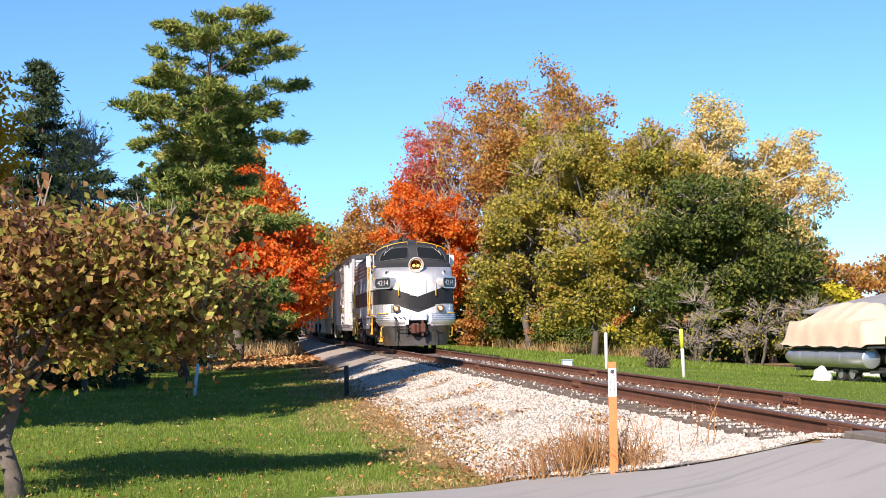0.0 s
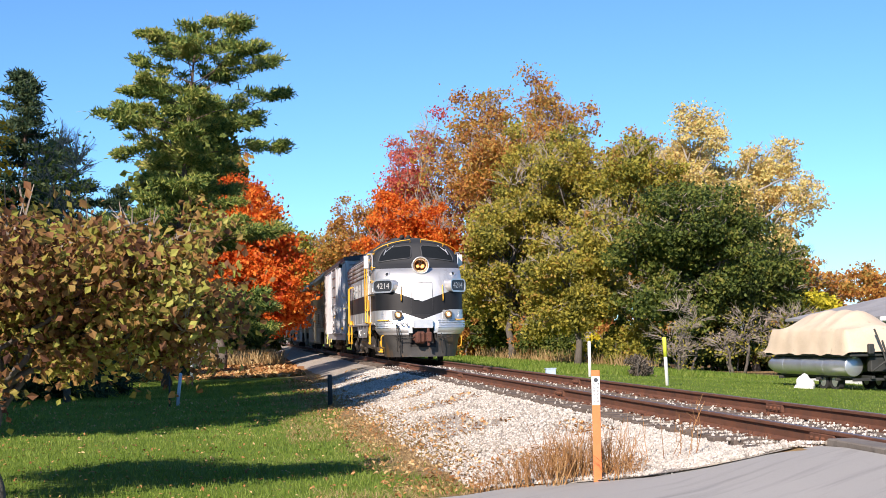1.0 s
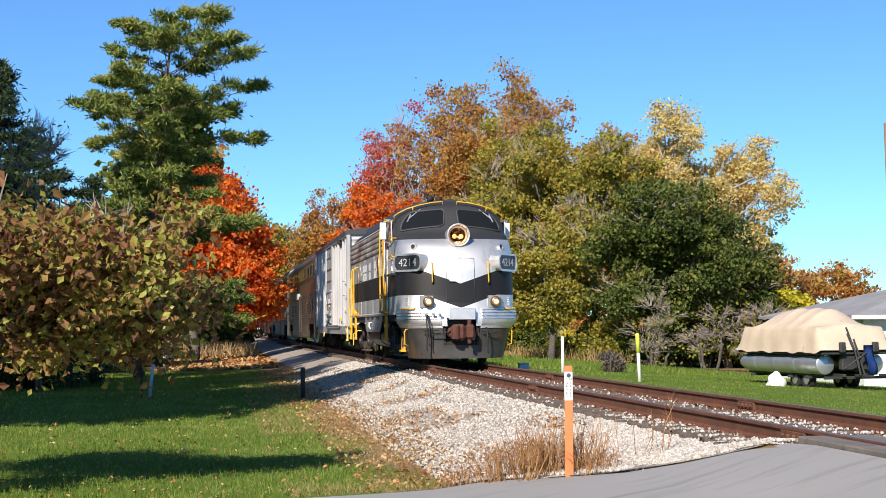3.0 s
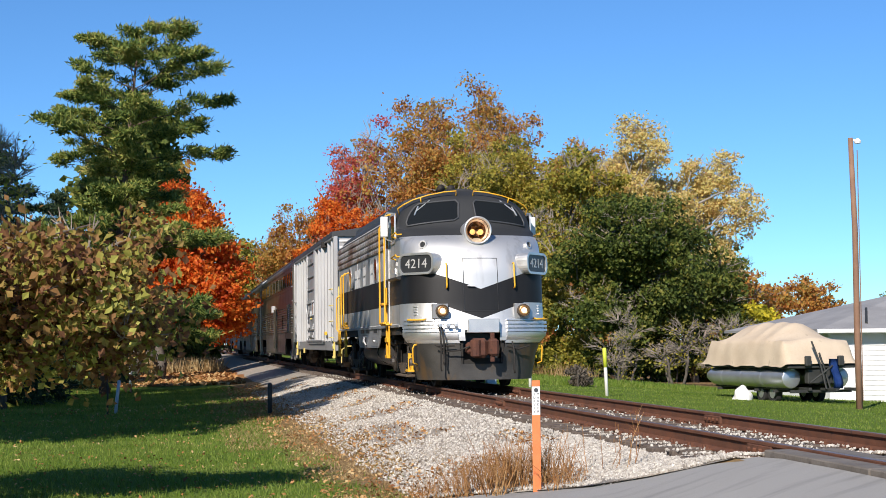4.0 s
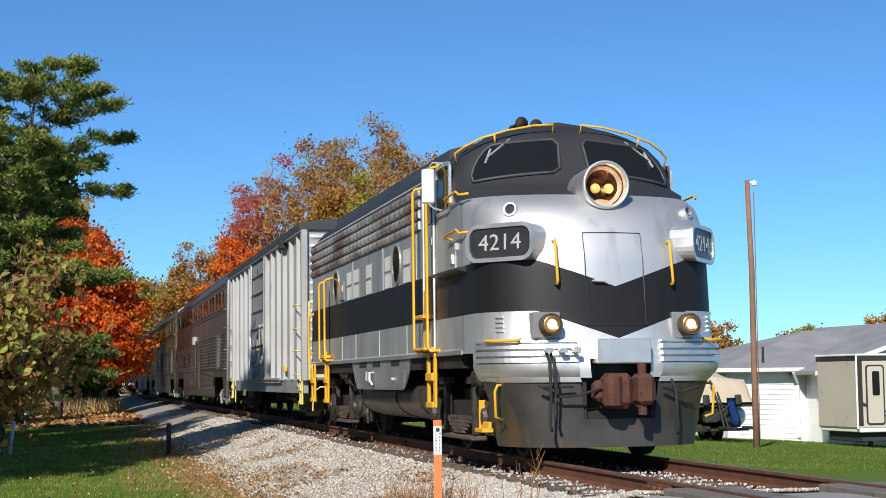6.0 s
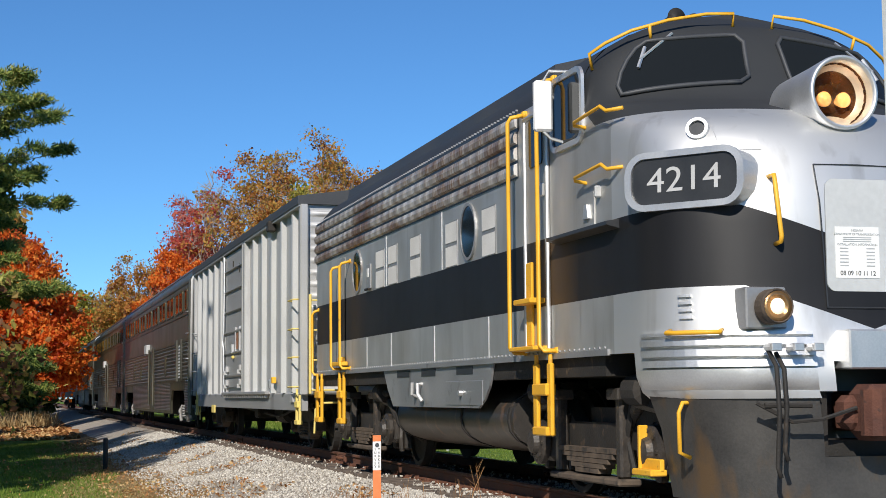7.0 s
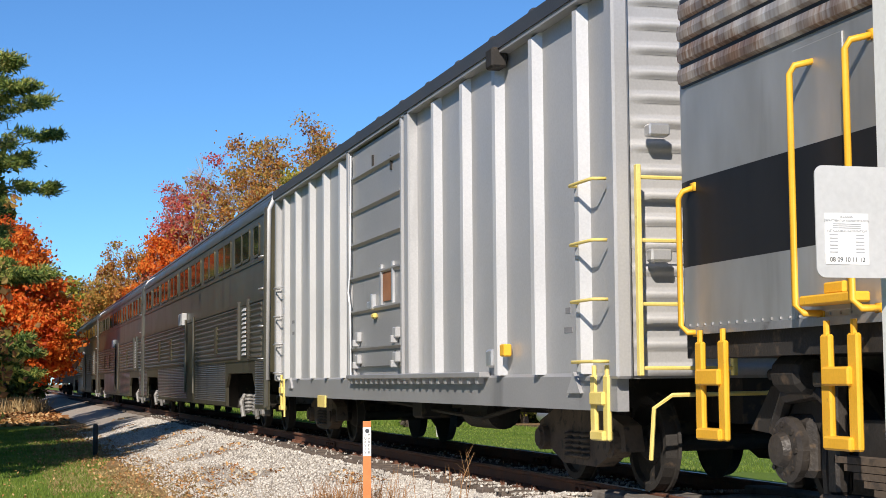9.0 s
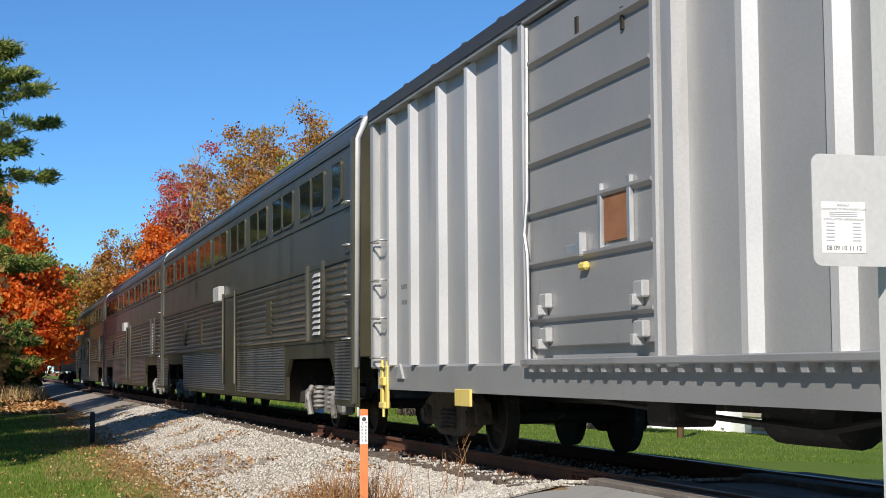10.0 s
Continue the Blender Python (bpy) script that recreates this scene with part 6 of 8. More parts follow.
        part("lock_rod", bm, BRIGHT_METAL, door)
        # sill, threshold track with brackets
        bm = bmesh.new()
        extrude_y(bm, [(s * 1.40, 0.72), (s * 1.50, 0.72), (s * 1.50, 1.0), (s * 1.47, 1.03), (s * 1.40, 1.03)], y0 + 0.1, y1 - 0.1)
        part("side_sill", bm, BOX_DOOR, car)
        bm = bmesh.new()
        box(bm, (s * 1.48, 19.2, 1.00), (s * 1.60, 25.4, 1.06), 0.01)
        track = part("door_track", bm, BOX_DOOR, car)
        bm = bmesh.new()
        slot = bmesh.new()
        extrude_x(slot, [(-0.055, 1.0), (0.055, 1.0), (0.035, 0.94), (-0.035, 0.94)], 0, s * 0.07)
        me = mesh_of("track_bracket", slot, BOX_GREY)
        bm.free()
        for k in range(21):
            share("track_bracket", me, track, (s * 1.50, 19.4 + 0.29 * k, 0))
        for y in (16.75, 30.1):
            bm = bmesh.new()
            extrude_x(bm, [(y - 0.16, 0.86), (y + 0.16, 0.86), (y, 1.04)], s * 1.5, s * 1.53)
            part("jacking_pad", bm, BOX_GREY, car)
        # ladders on the corner: yellow on this end, grey on the far end
        for z in (1.12, 1.62, 2.10, 2.60):
            bent_grab(car, [(s * 1.5, 16.55, z), (s * 1.62, 16.54, z), (s * 1.63, 16.5, z), (s * 1.63, 16.05, z), (s * 1.62, 16.0, z), (s * 1.5, 15.98, z)], 0.014, PALE_YELLOW)
            bent_grab(car, [(s * 1.5, 30.75, z), (s * 1.62, 30.75, z), (s * 1.62, 31.2, z), (s * 1.5, 31.2, z)], 0.014, BOX_GREY)
        stirrup(car, 16.06, 16.34, 0.48, 1.04, s * 1.50, PALE_YELLOW)
        stirrup(car, 30.8, 31.06, 0.48, 1.04, s * 1.50, PALE_YELLOW)
        bm = bmesh.new()
        box(bm, (s * 1.5, 27.2, 0.58), (s * 1.53, 27.75, 0.76), 0.006)
        part("defect_tag", bm, PALE_YELLOW, car, "yellow card hanging from the sill")
        # small fittings
        bm = bmesh.new()
        box(bm, (s * 1.5, 18.46, 1.20), (s * 1.58, 18.60, 1.32), 0.012)
        part("reflector", bm, YELLOW_PAINT, car, "small yellow reflector")
        bm = bmesh.new()
        box(bm, (s * 1.47, 18.95, 1.10), (s * 1.55, 19.15, 1.28), 0.02)
        part("seal_box", bm, BRIGHT_METAL, car)
        bm = bmesh.new()
        box(bm, (s * 1.5, 18.5, 4.02), (s * 1.66, 18.72, 4.22), 0.02)
        part("roof_bracket", bm, GRIME, car)
        # illegible stencils as bars
        for y, z, w in ((17.0, 1.55, 0.12), (17.0, 1.38, 0.2), (30.05, 1.95, 0.3), (30.05, 1.76, 0.24)):
            bm = bmesh.new()
            box(bm, (s * 1.470, y - w / 2, z), (s * 1.474, y + w / 2, z + 0.05))
            part("stencil_bar", bm, STENCIL, car)
    # corrugated ends
    for y, d in ((y0, -1), (y1, 1)):
        bm = bmesh.new()
        rows = []
        n = 192
        for k in range(n + 1):
            z = 1.0 + 3.2 * k / n
            bulge = max(0, math.sin((z - 1.0) / 3.2 * math.pi * 2 * 16)) ** 0.7 * 0.045
            row = []
            for x, e in ((-1.44, 0), (-1.34, 0), (-1.2, 1), (1.2, 1), (1.34, 0), (1.44, 0)):
                row.append((x, y + d * (bulge * e + 0.004 - 0.06), z))
            rows.append(row)
        strip(bm, rows)
        part("corrugated_end", bm, BOX_GREY, car, "", True)
        bm = bmesh.new()
        box(bm, (-0.14, y - 0.1, 0.68), (0.14, y + d * 0.35, 0.98), 0.03)
        box(bm, (-0.22, y + d * 0.22, 0.62), (0.22, y + d * 0.5, 1.04), 0.05)
        part("coupler", bm, COUPLER_RUST, car)
        # end ladder
        for x in (-1.42, -0.62):
            bm = bmesh.new()
            box(bm, (x - 0.02, y + d * 0.16, 1.0), (x + 0.02, y + d * 0.22, 2.66), 0.006)
            part("ladder_rail", bm, PALE_YELLOW, car, "pale yellow end ladder rail")
        for k in range(4):
            bm = bmesh.new()
            rod(bm, (-1.42, y + d * 0.19, 1.06 + 0.5 * k), (-0.62, y + d * 0.19, 1.06 + 0.5 * k), 0.016, 6)
            part("ladder_rung", bm, PALE_YELLOW, car)
        for z in (1.9, 2.9):
            bm = bmesh.new()
            box(bm, (-1.3, y + d * 0.05, z), (-1.12, y + d * 0.17, z + 0.1), 0.015)
            part("end_fitting", bm, BRIGHT_METAL, car)
        bm = bmesh.new()
        pipe(bm, [(-1.35, y + d * 0.2, 0.35), (-1.34, y + d * 0.25, 0.75), (-1.2, y + d * 0.28, 0.85), (-0.4, y + d * 0.3, 0.86), (-0.2, y + d * 0.4, 0.9)], 0.018, 6)
        part("cut_lever", bm, PALE_YELLOW, car)
    bm = bmesh.new()
    box(bm, (-0.3, y0 + 0.3, 0.6), (0.3, y1 - 0.3, 0.98))
    part("centre_sill", bm, GRIME, car)
    bm = bmesh.new()
    lathe(bm, [(-0.55, 0.1), (-0.5, 0.2), (0.5, 0.2), (0.55, 0.1)], (-0.75, 21.5, 0.62), "y", 16)
    pipe(bm, [(-0.9, 19.5, 0.75), (-1.0, 21, 0.55), (-0.95, 23, 0.6), (-1.1, 25, 0.7), (-0.8, 27, 0.75)], 0.025, 6)
    box(bm, (-1.1, 23.2, 0.5), (-0.7, 23.7, 0.85), 0.03)
    part("brake_rigging", bm, GRIME, car)
    freight_truck(car, 17.75)
    freight_truck(car, 29.4)


build_boxcar()


# ---- high-level coaches ----
# both steels carry the shaded trees they mirror as a dark base colour
STEEL = surface("stainless_steel", (0.20, 0.183, 0.145), (0.30, 0.276, 0.225), 0.8, 0.32, 0.85, 50, 0.03, dirt=(0.12, 0.105, 0.08), dirt_at=0.56, streak=(1, 1, 0.2))
STEEL_DARK = surface("darkened_steel", (0.068, 0.062, 0.036), (0.11, 0.10, 0.062), 0.8, 0.38, 0.5, 50, 0.03, dirt=(0.06, 0.054, 0.038), dirt_at=0.56, streak=(1, 1, 0.2))
STEEL_ROOF = surface("steel_roof", (0.24, 0.26, 0.30), (0.32, 0.34, 0.38), 0.8, 0.35, 0.8, 50, 0.04)


TRUCK_GREY = surface("dusty_grey_truck", (0.17, 0.165, 0.155), (0.29, 0.28, 0.265), 4.0, 0.6, 0.2, 40, 0.3, dirt=(0.08, 0.065, 0.05), dirt_at=0.55)


def passenger_truck(car, y):
    bm = bmesh.new()
    for s in (-1, 1):
        extrude_x(bm, [(y - 1.75, 0.55), (y - 1.6, 0.72), (y + 1.6, 0.72), (y + 1.75, 0.55), (y + 0.9, 0.42), (y + 0.4, 0.3), (y - 0.4, 0.3), (y - 0.9, 0.42)], s * 1.05, s * 1.18)
    box(bm, (-1.1, y - 0.3, 0.45), (1.1, y + 0.3, 0.7))
    truck = part("truck_frame", bm, TRUCK_GREY, car, "grey passenger truck frame")
    for s in (-1, 1):
        for k in (-0.5, 0.5):
            bm = bmesh.new()
            spring_stack(bm, s * 1.24, y + k, 0.36, 0.72, 0.11)
            part("coil_spring", bm, TRUCK_GREY, truck, "pale coil spring", True)
        for k in (-1.3, 1.3):
            bm = bmesh.new()
            box(bm, (s * 1.1, y + k - 0.16, 0.3), (s * 1.3, y + k + 0.16, 0.66), 0.04)
            pipe(bm, [(s * 1.25, y + k * 0.8, 0.7), (s * 1.34, y + k * 0.75, 0.55), (s * 1.3, y + k * 0.7, 0.25)], 0.05, 8)
            part("journal_box", bm, TRUCK_GREY, truck)
    for k in (-1.3, 1.3):
        wheelset(truck, y + k, 0.46, 0.754, GRIME)


def build_coach(y0, skin, label, third=0):
    """A tall stainless-steel car: windows high up, deep flutes below them, fine flutes on the skirt."""
    car = thing("passenger_coach", label, "coach", group="coaches of the train")
    ROLLING.append(car)
    y1 = y0 + 25.3
    W = 1.52
    bm = bmesh.new()
    prof = [(-W, 1.15), (-W, 4.16), (-1.49, 4.28), (-1.38, 4.42), (-1.18, 4.54), (-0.8, 4.66), (-0.4, 4.71), (0, 4.73)]
    prof = prof + [(-x, z) for x, z in prof[-2::-1]]
    rows = [[(x, y, z) for x, z in prof] for y in (y0, y1)]
    side_rows = strip(bm, rows)
    bm.faces.new(side_rows[0][::-1])
    bm.faces.new(side_rows[1])
    bm.faces.new([side_rows[0][0], side_rows[0][-1], side_rows[1][-1], side_rows[1][0]])
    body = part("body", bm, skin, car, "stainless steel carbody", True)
    body.data.set_sharp_from_angle(angle=radians(40))
    bm = bmesh.new()
    for k in range(17):
        x = -1.36 + 0.17 * k
        z = 4.735 - 0.16 * (abs(x) / 1.2) ** 2.6
        box(bm, (x - 0.02, y0 + 0.3, z - 0.03), (x + 0.02, y1 - 0.3, z + 0.012))
    tagged(part("roof_corrugation", bm, STEEL_ROOF, car), kind="stuff")
    for s in (-1, 1):
        # rails over and under the window band
        for z, h, o in ((4.10, 0.05, 0.02), (3.24, 0.05, 0.02), (2.50, 0.06, 0.03), (1.385, 0.04, 0.02)):
            bm = bmesh.new()
            box(bm, (s * (W - 0.01), y0 + 0.02, z), (s * (W + o), y1 - 0.02, z + h))
            part("belt_rail", bm, skin, car)
        z = 1.43
        while z < 2.46:
            for a, b in ((y0 + 0.55, y0 + 1.85), (y0 + 3.35, y0 + 10.7), (y0 + 12.6, y0 + 24.7)):
                bm = bmesh.new()
                extrude_y(bm, [(s * (W - 0.005), z), (s * (W + 0.012), z + 0.015), (s * (W + 0.036), z + 0.04), (s * (W + 0.036), z + 0.055), (s * (W - 0.005), z + 0.085)], a, b)
                part("flute", bm, STEEL, car)
            z += 0.108
        bm = bmesh.new()
        z = 0.54
        while z < 1.36:
            for a, b in ((y0 + 0.15, y0 + 1.3), (y0 + 5.4, y0 + 10.7), (y0 + 12.6, y0 + 20.2), (y0 + 24.0, y0 + 25.1)):
                extrude_y(bm, [(s * (W - 0.005), z), (s * (W + 0.016), z + 0.018), (s * (W - 0.005), z + 0.04)], a, b)
            z += 0.045
        tagged(part("fine_fluting", bm, STEEL, car), kind="stuff")
        # upper windows in pairs
        ys = [y0 + 0.85] + [y0 + 2.05 + 2.56 * j + d for j in range(9) for d in (0.0, 1.02)]
        for y in ys:
            w = 0.62 if y < y0 + 1 else 0.9
            bm = bmesh.new()
            slab(bm, rounded(w, 0.56, 0.06, 3), 0.012, facing((s * (W + 0.004), y + w / 2, 3.67), (s, 0, 0)))
            win = part("upper_window", bm, PANE, car, "dark upper-deck window")
            bm = bmesh.new()
            ring(bm, rounded(w + 0.08, 0.64, 0.09, 3), rounded(w - 0.02, 0.54, 0.05, 3), 0.024, facing((s * W, y + w / 2, 3.67), (s, 0, 0)))
            part("window_frame", bm, skin, win)
        # side door, louvre panel and equipment box
        bm = bmesh.new()
        box(bm, (s * (W - 0.01), y0 + 11.0, 0.52), (s * (W + 0.012), y0 + 12.3, 2.48), 0.006)
        door = part("side_door", bm, skin, car)
        for y in (y0 + 10.8, y0 + 12.5):
            bm = bmesh.new()
            rod(bm, (s * (W + 0.05), y, 0.7), (s * (W + 0.05), y, 2.6), 0.03, 8)
            part("door_rail", bm, STEEL, door)
        bm = bmesh.new()
        box(bm, (s * W, y0 + 12.6, 2.45), (s * (W + 0.14), y0 + 13.5, 2.78), 0.02)
        part("marker_box", bm, PALE_PANEL, car, "pale equipment box")
        bm = bmesh.new()
        box(bm, (s * (W - 0.01), y0 + 2.0, 1.42), (s * (W + 0.02), y0 + 3.2, 2.52), 0.006)
        panel = part("louvre_panel", bm, skin, car)
        for k in range(11):
            bm = bmesh.new()
            extrude_y(bm, [(s * (W + 0.015), 1.50 + 0.088 * k), (s * (W + 0.06), 1.5 + 0.088 * k), (s * (W + 0.015), 1.57 + 0.088 * k)], y0 + 2.3, y0 + 2.75)
            part("louvre", bm, PALE_PANEL, panel)
        for y in (y0 + 2.0, y0 + 3.2):
            bm = bmesh.new()
            box(bm, (s * W, y - 0.05, 1.4), (s * (W + 0.07), y + 0.05, 2.6), 0.012)
            part("panel_post", bm, STEEL, panel)
        for y in (y0 + 6.6, y0 + 16.2, y0 + 19.5):
            bm = bmesh.new()
            box(bm, (s * W, y, 1.6), (s * (W + 0.045), y + 0.4, 2.2), 0.01)
            part("intake_panel", bm, skin, car)
        # wheel openings
        for a, b, ca, cb in ((0.0, 1.35, 0, 0.35), (5.25, 20.15, -0.35, 0.35), (24.05, 25.3, -0.35, 0)):
            bm = bmesh.new()
            extrude_x(bm, [(y0 + a, 0.46), (y0 + b, 0.46), (y0 + b, 0.85), (y0 + b + cb, 1.15), (y0 + a + ca, 1.15), (y0 + a, 0.85)], s * (W - 0.06), s * W)
            part("skirt", bm, skin, car)
        for y in (y0 + 0.05, y1 - 0.05):
            bm = bmesh.new()
            box(bm, (s * 1.48, y - 0.06, 0.5), (s * (W + 0.05), y + 0.06, 4.2), 0.02)
            part("corner_post", bm, STEEL, car)
        for z in (2.7, 3.3, 1.4, 2.0):
            bent_grab(car, [(s * 1.5, y0 + 0.2, z), (s * 1.6, y0 + 0.2, z), (s * 1.6, y0 + 0.5, z), (s * 1.5, y0 + 0.5, z)], 0.013, BRIGHT_METAL)
    bm = bmesh.new()
    for y, d in ((y0, -1), (y1, 1)):
        box(bm, (-0.6, y, 2.3), (0.6, y + d * 0.25, 4.4), 0.05)
    part("end_diaphragm", bm, GRIME, car)
    bm = bmesh.new()
    for y, d in ((y0, -1), (y1, 1)):
        box(bm, (-0.18, y - d * 0.3, 0.65), (0.18, y + d * 0.4, 1.0), 0.04)
    part("coupler", bm, COUPLER_RUST, car)
    bm = bmesh.new()
    pipe(bm, [(-1.5, y0 + 0.02, 1.0), (-1.48, y0 + 0.02, 4.15), (-1.36, y0 + 0.02, 4.42), (-1.16, y0 + 0.02, 4.55), (-0.78, y0 + 0.02, 4.68), (0, y0 + 0.02, 4.75),
              (0.78, y0 + 0.02, 4.68), (1.16, y0 + 0.02, 4.55), (1.36, y0 + 0.02, 4.42), (1.48, y0 + 0.02, 4.15), (1.5, y0 + 0.02, 1.0)], 0.05, 8)
    part("end_arch", bm, PALE_PANEL, car, "pale rounded end arch", True)
    bm = bmesh.new()
    box(bm, (-1.2, y0 + 5.6, 0.4), (1.2, y0 + 19.8, 1.14), 0.02)
    box(bm, (-0.5, y0 + 0.3, 0.75), (0.5, y0 + 25.0, 1.14))
    part("underframe", bm, GRIME, car)
    passenger_truck(car, y0 + 3.3)
    passenger_truck(car, y0 + 22.1)
    return car


build_coach(32.5, STEEL_DARK, "dark stainless steel high-level coach with fluted sides")
build_coach(58.2, STEEL_DARK, "dark stainless steel high-level coach farther along the train")
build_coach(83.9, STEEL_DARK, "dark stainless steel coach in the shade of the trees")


def build_tail_car(y0, length, paint, label):
    car = thing("tail_car", label, "railcar", group="last cars of the train")
    ROLLING.append(car)
    bm = bmesh.new()
    prof = [(-1.5, 0.95), (-1.5, 3.7), (-1.35, 4.0), (-0.8, 4.2), (0, 4.28), (0.8, 4.2), (1.35, 4.0), (1.5, 3.7), (1.5, 0.95)]
    extrude_y(bm, prof, y0, y0 + length)
    part("body", bm, paint, car)
    for s in (-1, 1):
        for k in range(int(length / 1.6)):
            bm = bmesh.new()
            box(bm, (s * 1.5, y0 + 0.7 + 1.6 * k, 2.5), (s * 1.512, y0 + 1.7 + 1.6 * k, 3.3), 0.004)
            part("window", bm, PANE, car)
        for y in (y0 + 0.2, y0 + length - 0.2):
            bm = bmesh.new()
            box(bm, (s * 1.5, y - 0.1, 0.9), (s * 1.56, y + 0.1, 3.8), 0.01)
            part("corner_post", bm, paint, car)
    bm = bmesh.new()
    box(bm, (-0.2, y0 - 0.4, 0.65), (0.2, y0 + length + 0.4, 1.0), 0.03)
    part("centre_sill", bm, GRIME, car)
    freight_truck(car, y0 + 2.0)
    freight_truck(car, y0 + length - 2.0)


TAIL_DARK = car_paint("dark_car_paint", (0.05, 0.048, 0.045), (0.09, 0.085, 0.08), 0.5, 0.2, (0.03, 0.03, 0.03))
TAIL_RED = car_paint("red_car_paint", (0.30, 0.03, 0.025), (0.40, 0.05, 0.035), 0.5, 0.0, (0.15, 0.03, 0.025))
build_tail_car(109.8, 25.0, TAIL_DARK, "dark older railcar near the end of the train")
build_tail_car(135.6, 12.0, TAIL_RED, "red caboose at the end of the train")


# ---- along the track: posts, sign, pole ----
ORANGE_PAINT = surface("marker_orange", (0.72, 0.19, 0.06), (0.78, 0.25, 0.09), 6.0, 0.55, 0, 60, 0.05)
WHITE_PAINT = surface("white_paint", (0.72, 0.72, 0.70), (0.80, 0.80, 0.78), 2.0, 0.55, 0, 60, 0.06, dirt=(0.5, 0.47, 0.42), dirt_at=0.68)
POLE_WOOD = surface("treated_pole", (0.19, 0.10, 0.065), (0.27, 0.155, 0.10), 3.0, 0.85, 0, 30, 0.4, dirt=(0.25, 0.17, 0.12), dirt_at=0.6, streak=(1, 1, 0.05))
LIME = surface("lime_cap", (0.55, 0.62, 0.04), (0.62, 0.68, 0.07), 4.0, 0.5)
PALE_BLUE = surface("pale_blue_pipe", (0.36, 0.46, 0.56), (0.45, 0.54, 0.62), 4.0, 0.5)
DARK_POST = surface("dark_stake", (0.02, 0.022, 0.02), (0.04, 0.042, 0.04), 4.0, 0.7)
SIGN_BACK = surface("sign_aluminium", (0.56, 0.57, 0.57), (0.62, 0.63, 0.63), 3.0, 0.5, 0.25, 60, 0.03)
PAPER = surface("white_label", (0.74, 0.75, 0.75), (0.8, 0.8, 0.8), 9.0, 0.5)
INK = surface("dark_print", (0.05, 0.055, 0.06), (0.08, 0.085, 0.09), 9.0, 0.6)
FAINT = surface("faint_print", (0.32, 0.34, 0.36), (0.4, 0.42, 0.44), 9.0, 0.6)
CANVAS = surface("beige_canvas", (0.50, 0.40, 0.29), (0.58, 0.48, 0.36), 2.0, 0.9, 0, 40, 0.25, dirt=(0.38, 0.31, 0.23), dirt_at=0.64)
ALUMINIUM = surface("dull_aluminium", (0.45, 0.47, 0.49), (0.58, 0.6, 0.62), 2.0, 0.35, 0.75, 50, 0.05)
SIDING = surface("white_siding", (0.74, 0.75, 0.76), (0.82, 0.83, 0.83), 0.8, 0.6, 0, 60, 0.03)
SHINGLE = surface("grey_shingles", (0.21, 0.21, 0.215), (0.30, 0.30, 0.30), 1.0, 0.9, 0, 25, 0.6)
RV_TAN = surface("tan_gelcoat", (0.52, 0.47, 0.38), (0.57, 0.52, 0.43), 1.0, 0.3, 0, 50, 0.01)
RV_DARK = surface("dark_brown_trim", (0.035, 0.028, 0.025), (0.05, 0.04, 0.036), 2.0, 0.35)
RV_BLUE = surface("blue_graphic", (0.12, 0.20, 0.34), (0.2, 0.3, 0.45), 2.0, 0.35)
RUBBER = surface("tyre_rubber", (0.015, 0.015, 0.015), (0.03, 0.03, 0.03), 8.0, 0.85)
BLUE_TARP = surface("blue_tarp", (0.02, 0.06, 0.25), (0.03, 0.09, 0.34), 5.0, 0.5)


def lettering(words, size, m, parent, mat, name="lettering"):
    me = text_mesh(words, size, 0.0006)
    me.materials.clear()
    me.materials.append(mat)
    me.transform(m)
    ob = new(name, me)
    ob.parent = parent
    return ob


def build_marker_post():
    x, y = -2.75, 14.75
    z = height(x, y)
    post = thing("marker_post", "flat orange marker post with a white lettered panel", "post", (x, y, z - 0.05), turn=6)
    bm = bmesh.new()
    box(bm, (-0.042, -0.006, -0.1), (0.042, 0.006, 0.80), 0.003)
    part("blade", bm, ORANGE_PAINT, post)
    bm = bmesh.new()
    box(bm, (-0.042, -0.0065, 0.80), (0.042, 0.0065, 1.08), 0.003)
    part("panel", bm, WHITE_PAINT, post, "white panel with black letters")
    bm = bmesh.new()
    box(bm, (-0.042, -0.006, 1.08), (0.042, 0.006, 1.14), 0.003)
    part("cap", bm, ORANGE_PAINT, post)
    bm = bmesh.new()
    slab(bm, [(0.022 * math.cos(a), 0.022 * math.sin(a)) for a in (0.628 * k for k in range(10))], 0.002, facing((0, -0.0068, 1.045), (0, -1, 0)))
    part("emblem", bm, INK, post)
    for word, dx in (("SURVEY", -0.019), ("MARKER", 0.019)):
        for k, ch in enumerate(word):
            lettering(ch, 0.034, facing((dx, -0.0075, 1.005 - 0.034 * k), (0, -1, 0)), post, INK, "letter")


def simple_post(name, label, x, y, tall, r, mat, lean=(0, 0), cap=None):
    p = thing(name, label, "post", (x, y, height(x, y) - 0.04))
    bm = bmesh.new()
    pipe(bm, [(0, 0, -0.1), (lean[0] * 0.5, lean[1] * 0.5, tall * 0.5), (lean[0], lean[1], tall), (lean[0], lean[1], tall + r * 0.5)], r, 10, [r, r, r, r * 0.6])
    part("shaft", bm, mat, p, smooth=True)
    if cap:
        bm = bmesh.new()
        pipe(bm, [(lean[0] * 0.62, lean[1] * 0.62, tall * 0.62), (lean[0] * 1.0, lean[1], tall + 0.01), (lean[0], lean[1], tall + 0.03)], r * 1.15, 10, [r * 1.15, r * 1.15, r * 0.7])
        part("cap", bm, cap, p, "lime-yellow reflective sleeve", True)
    return p


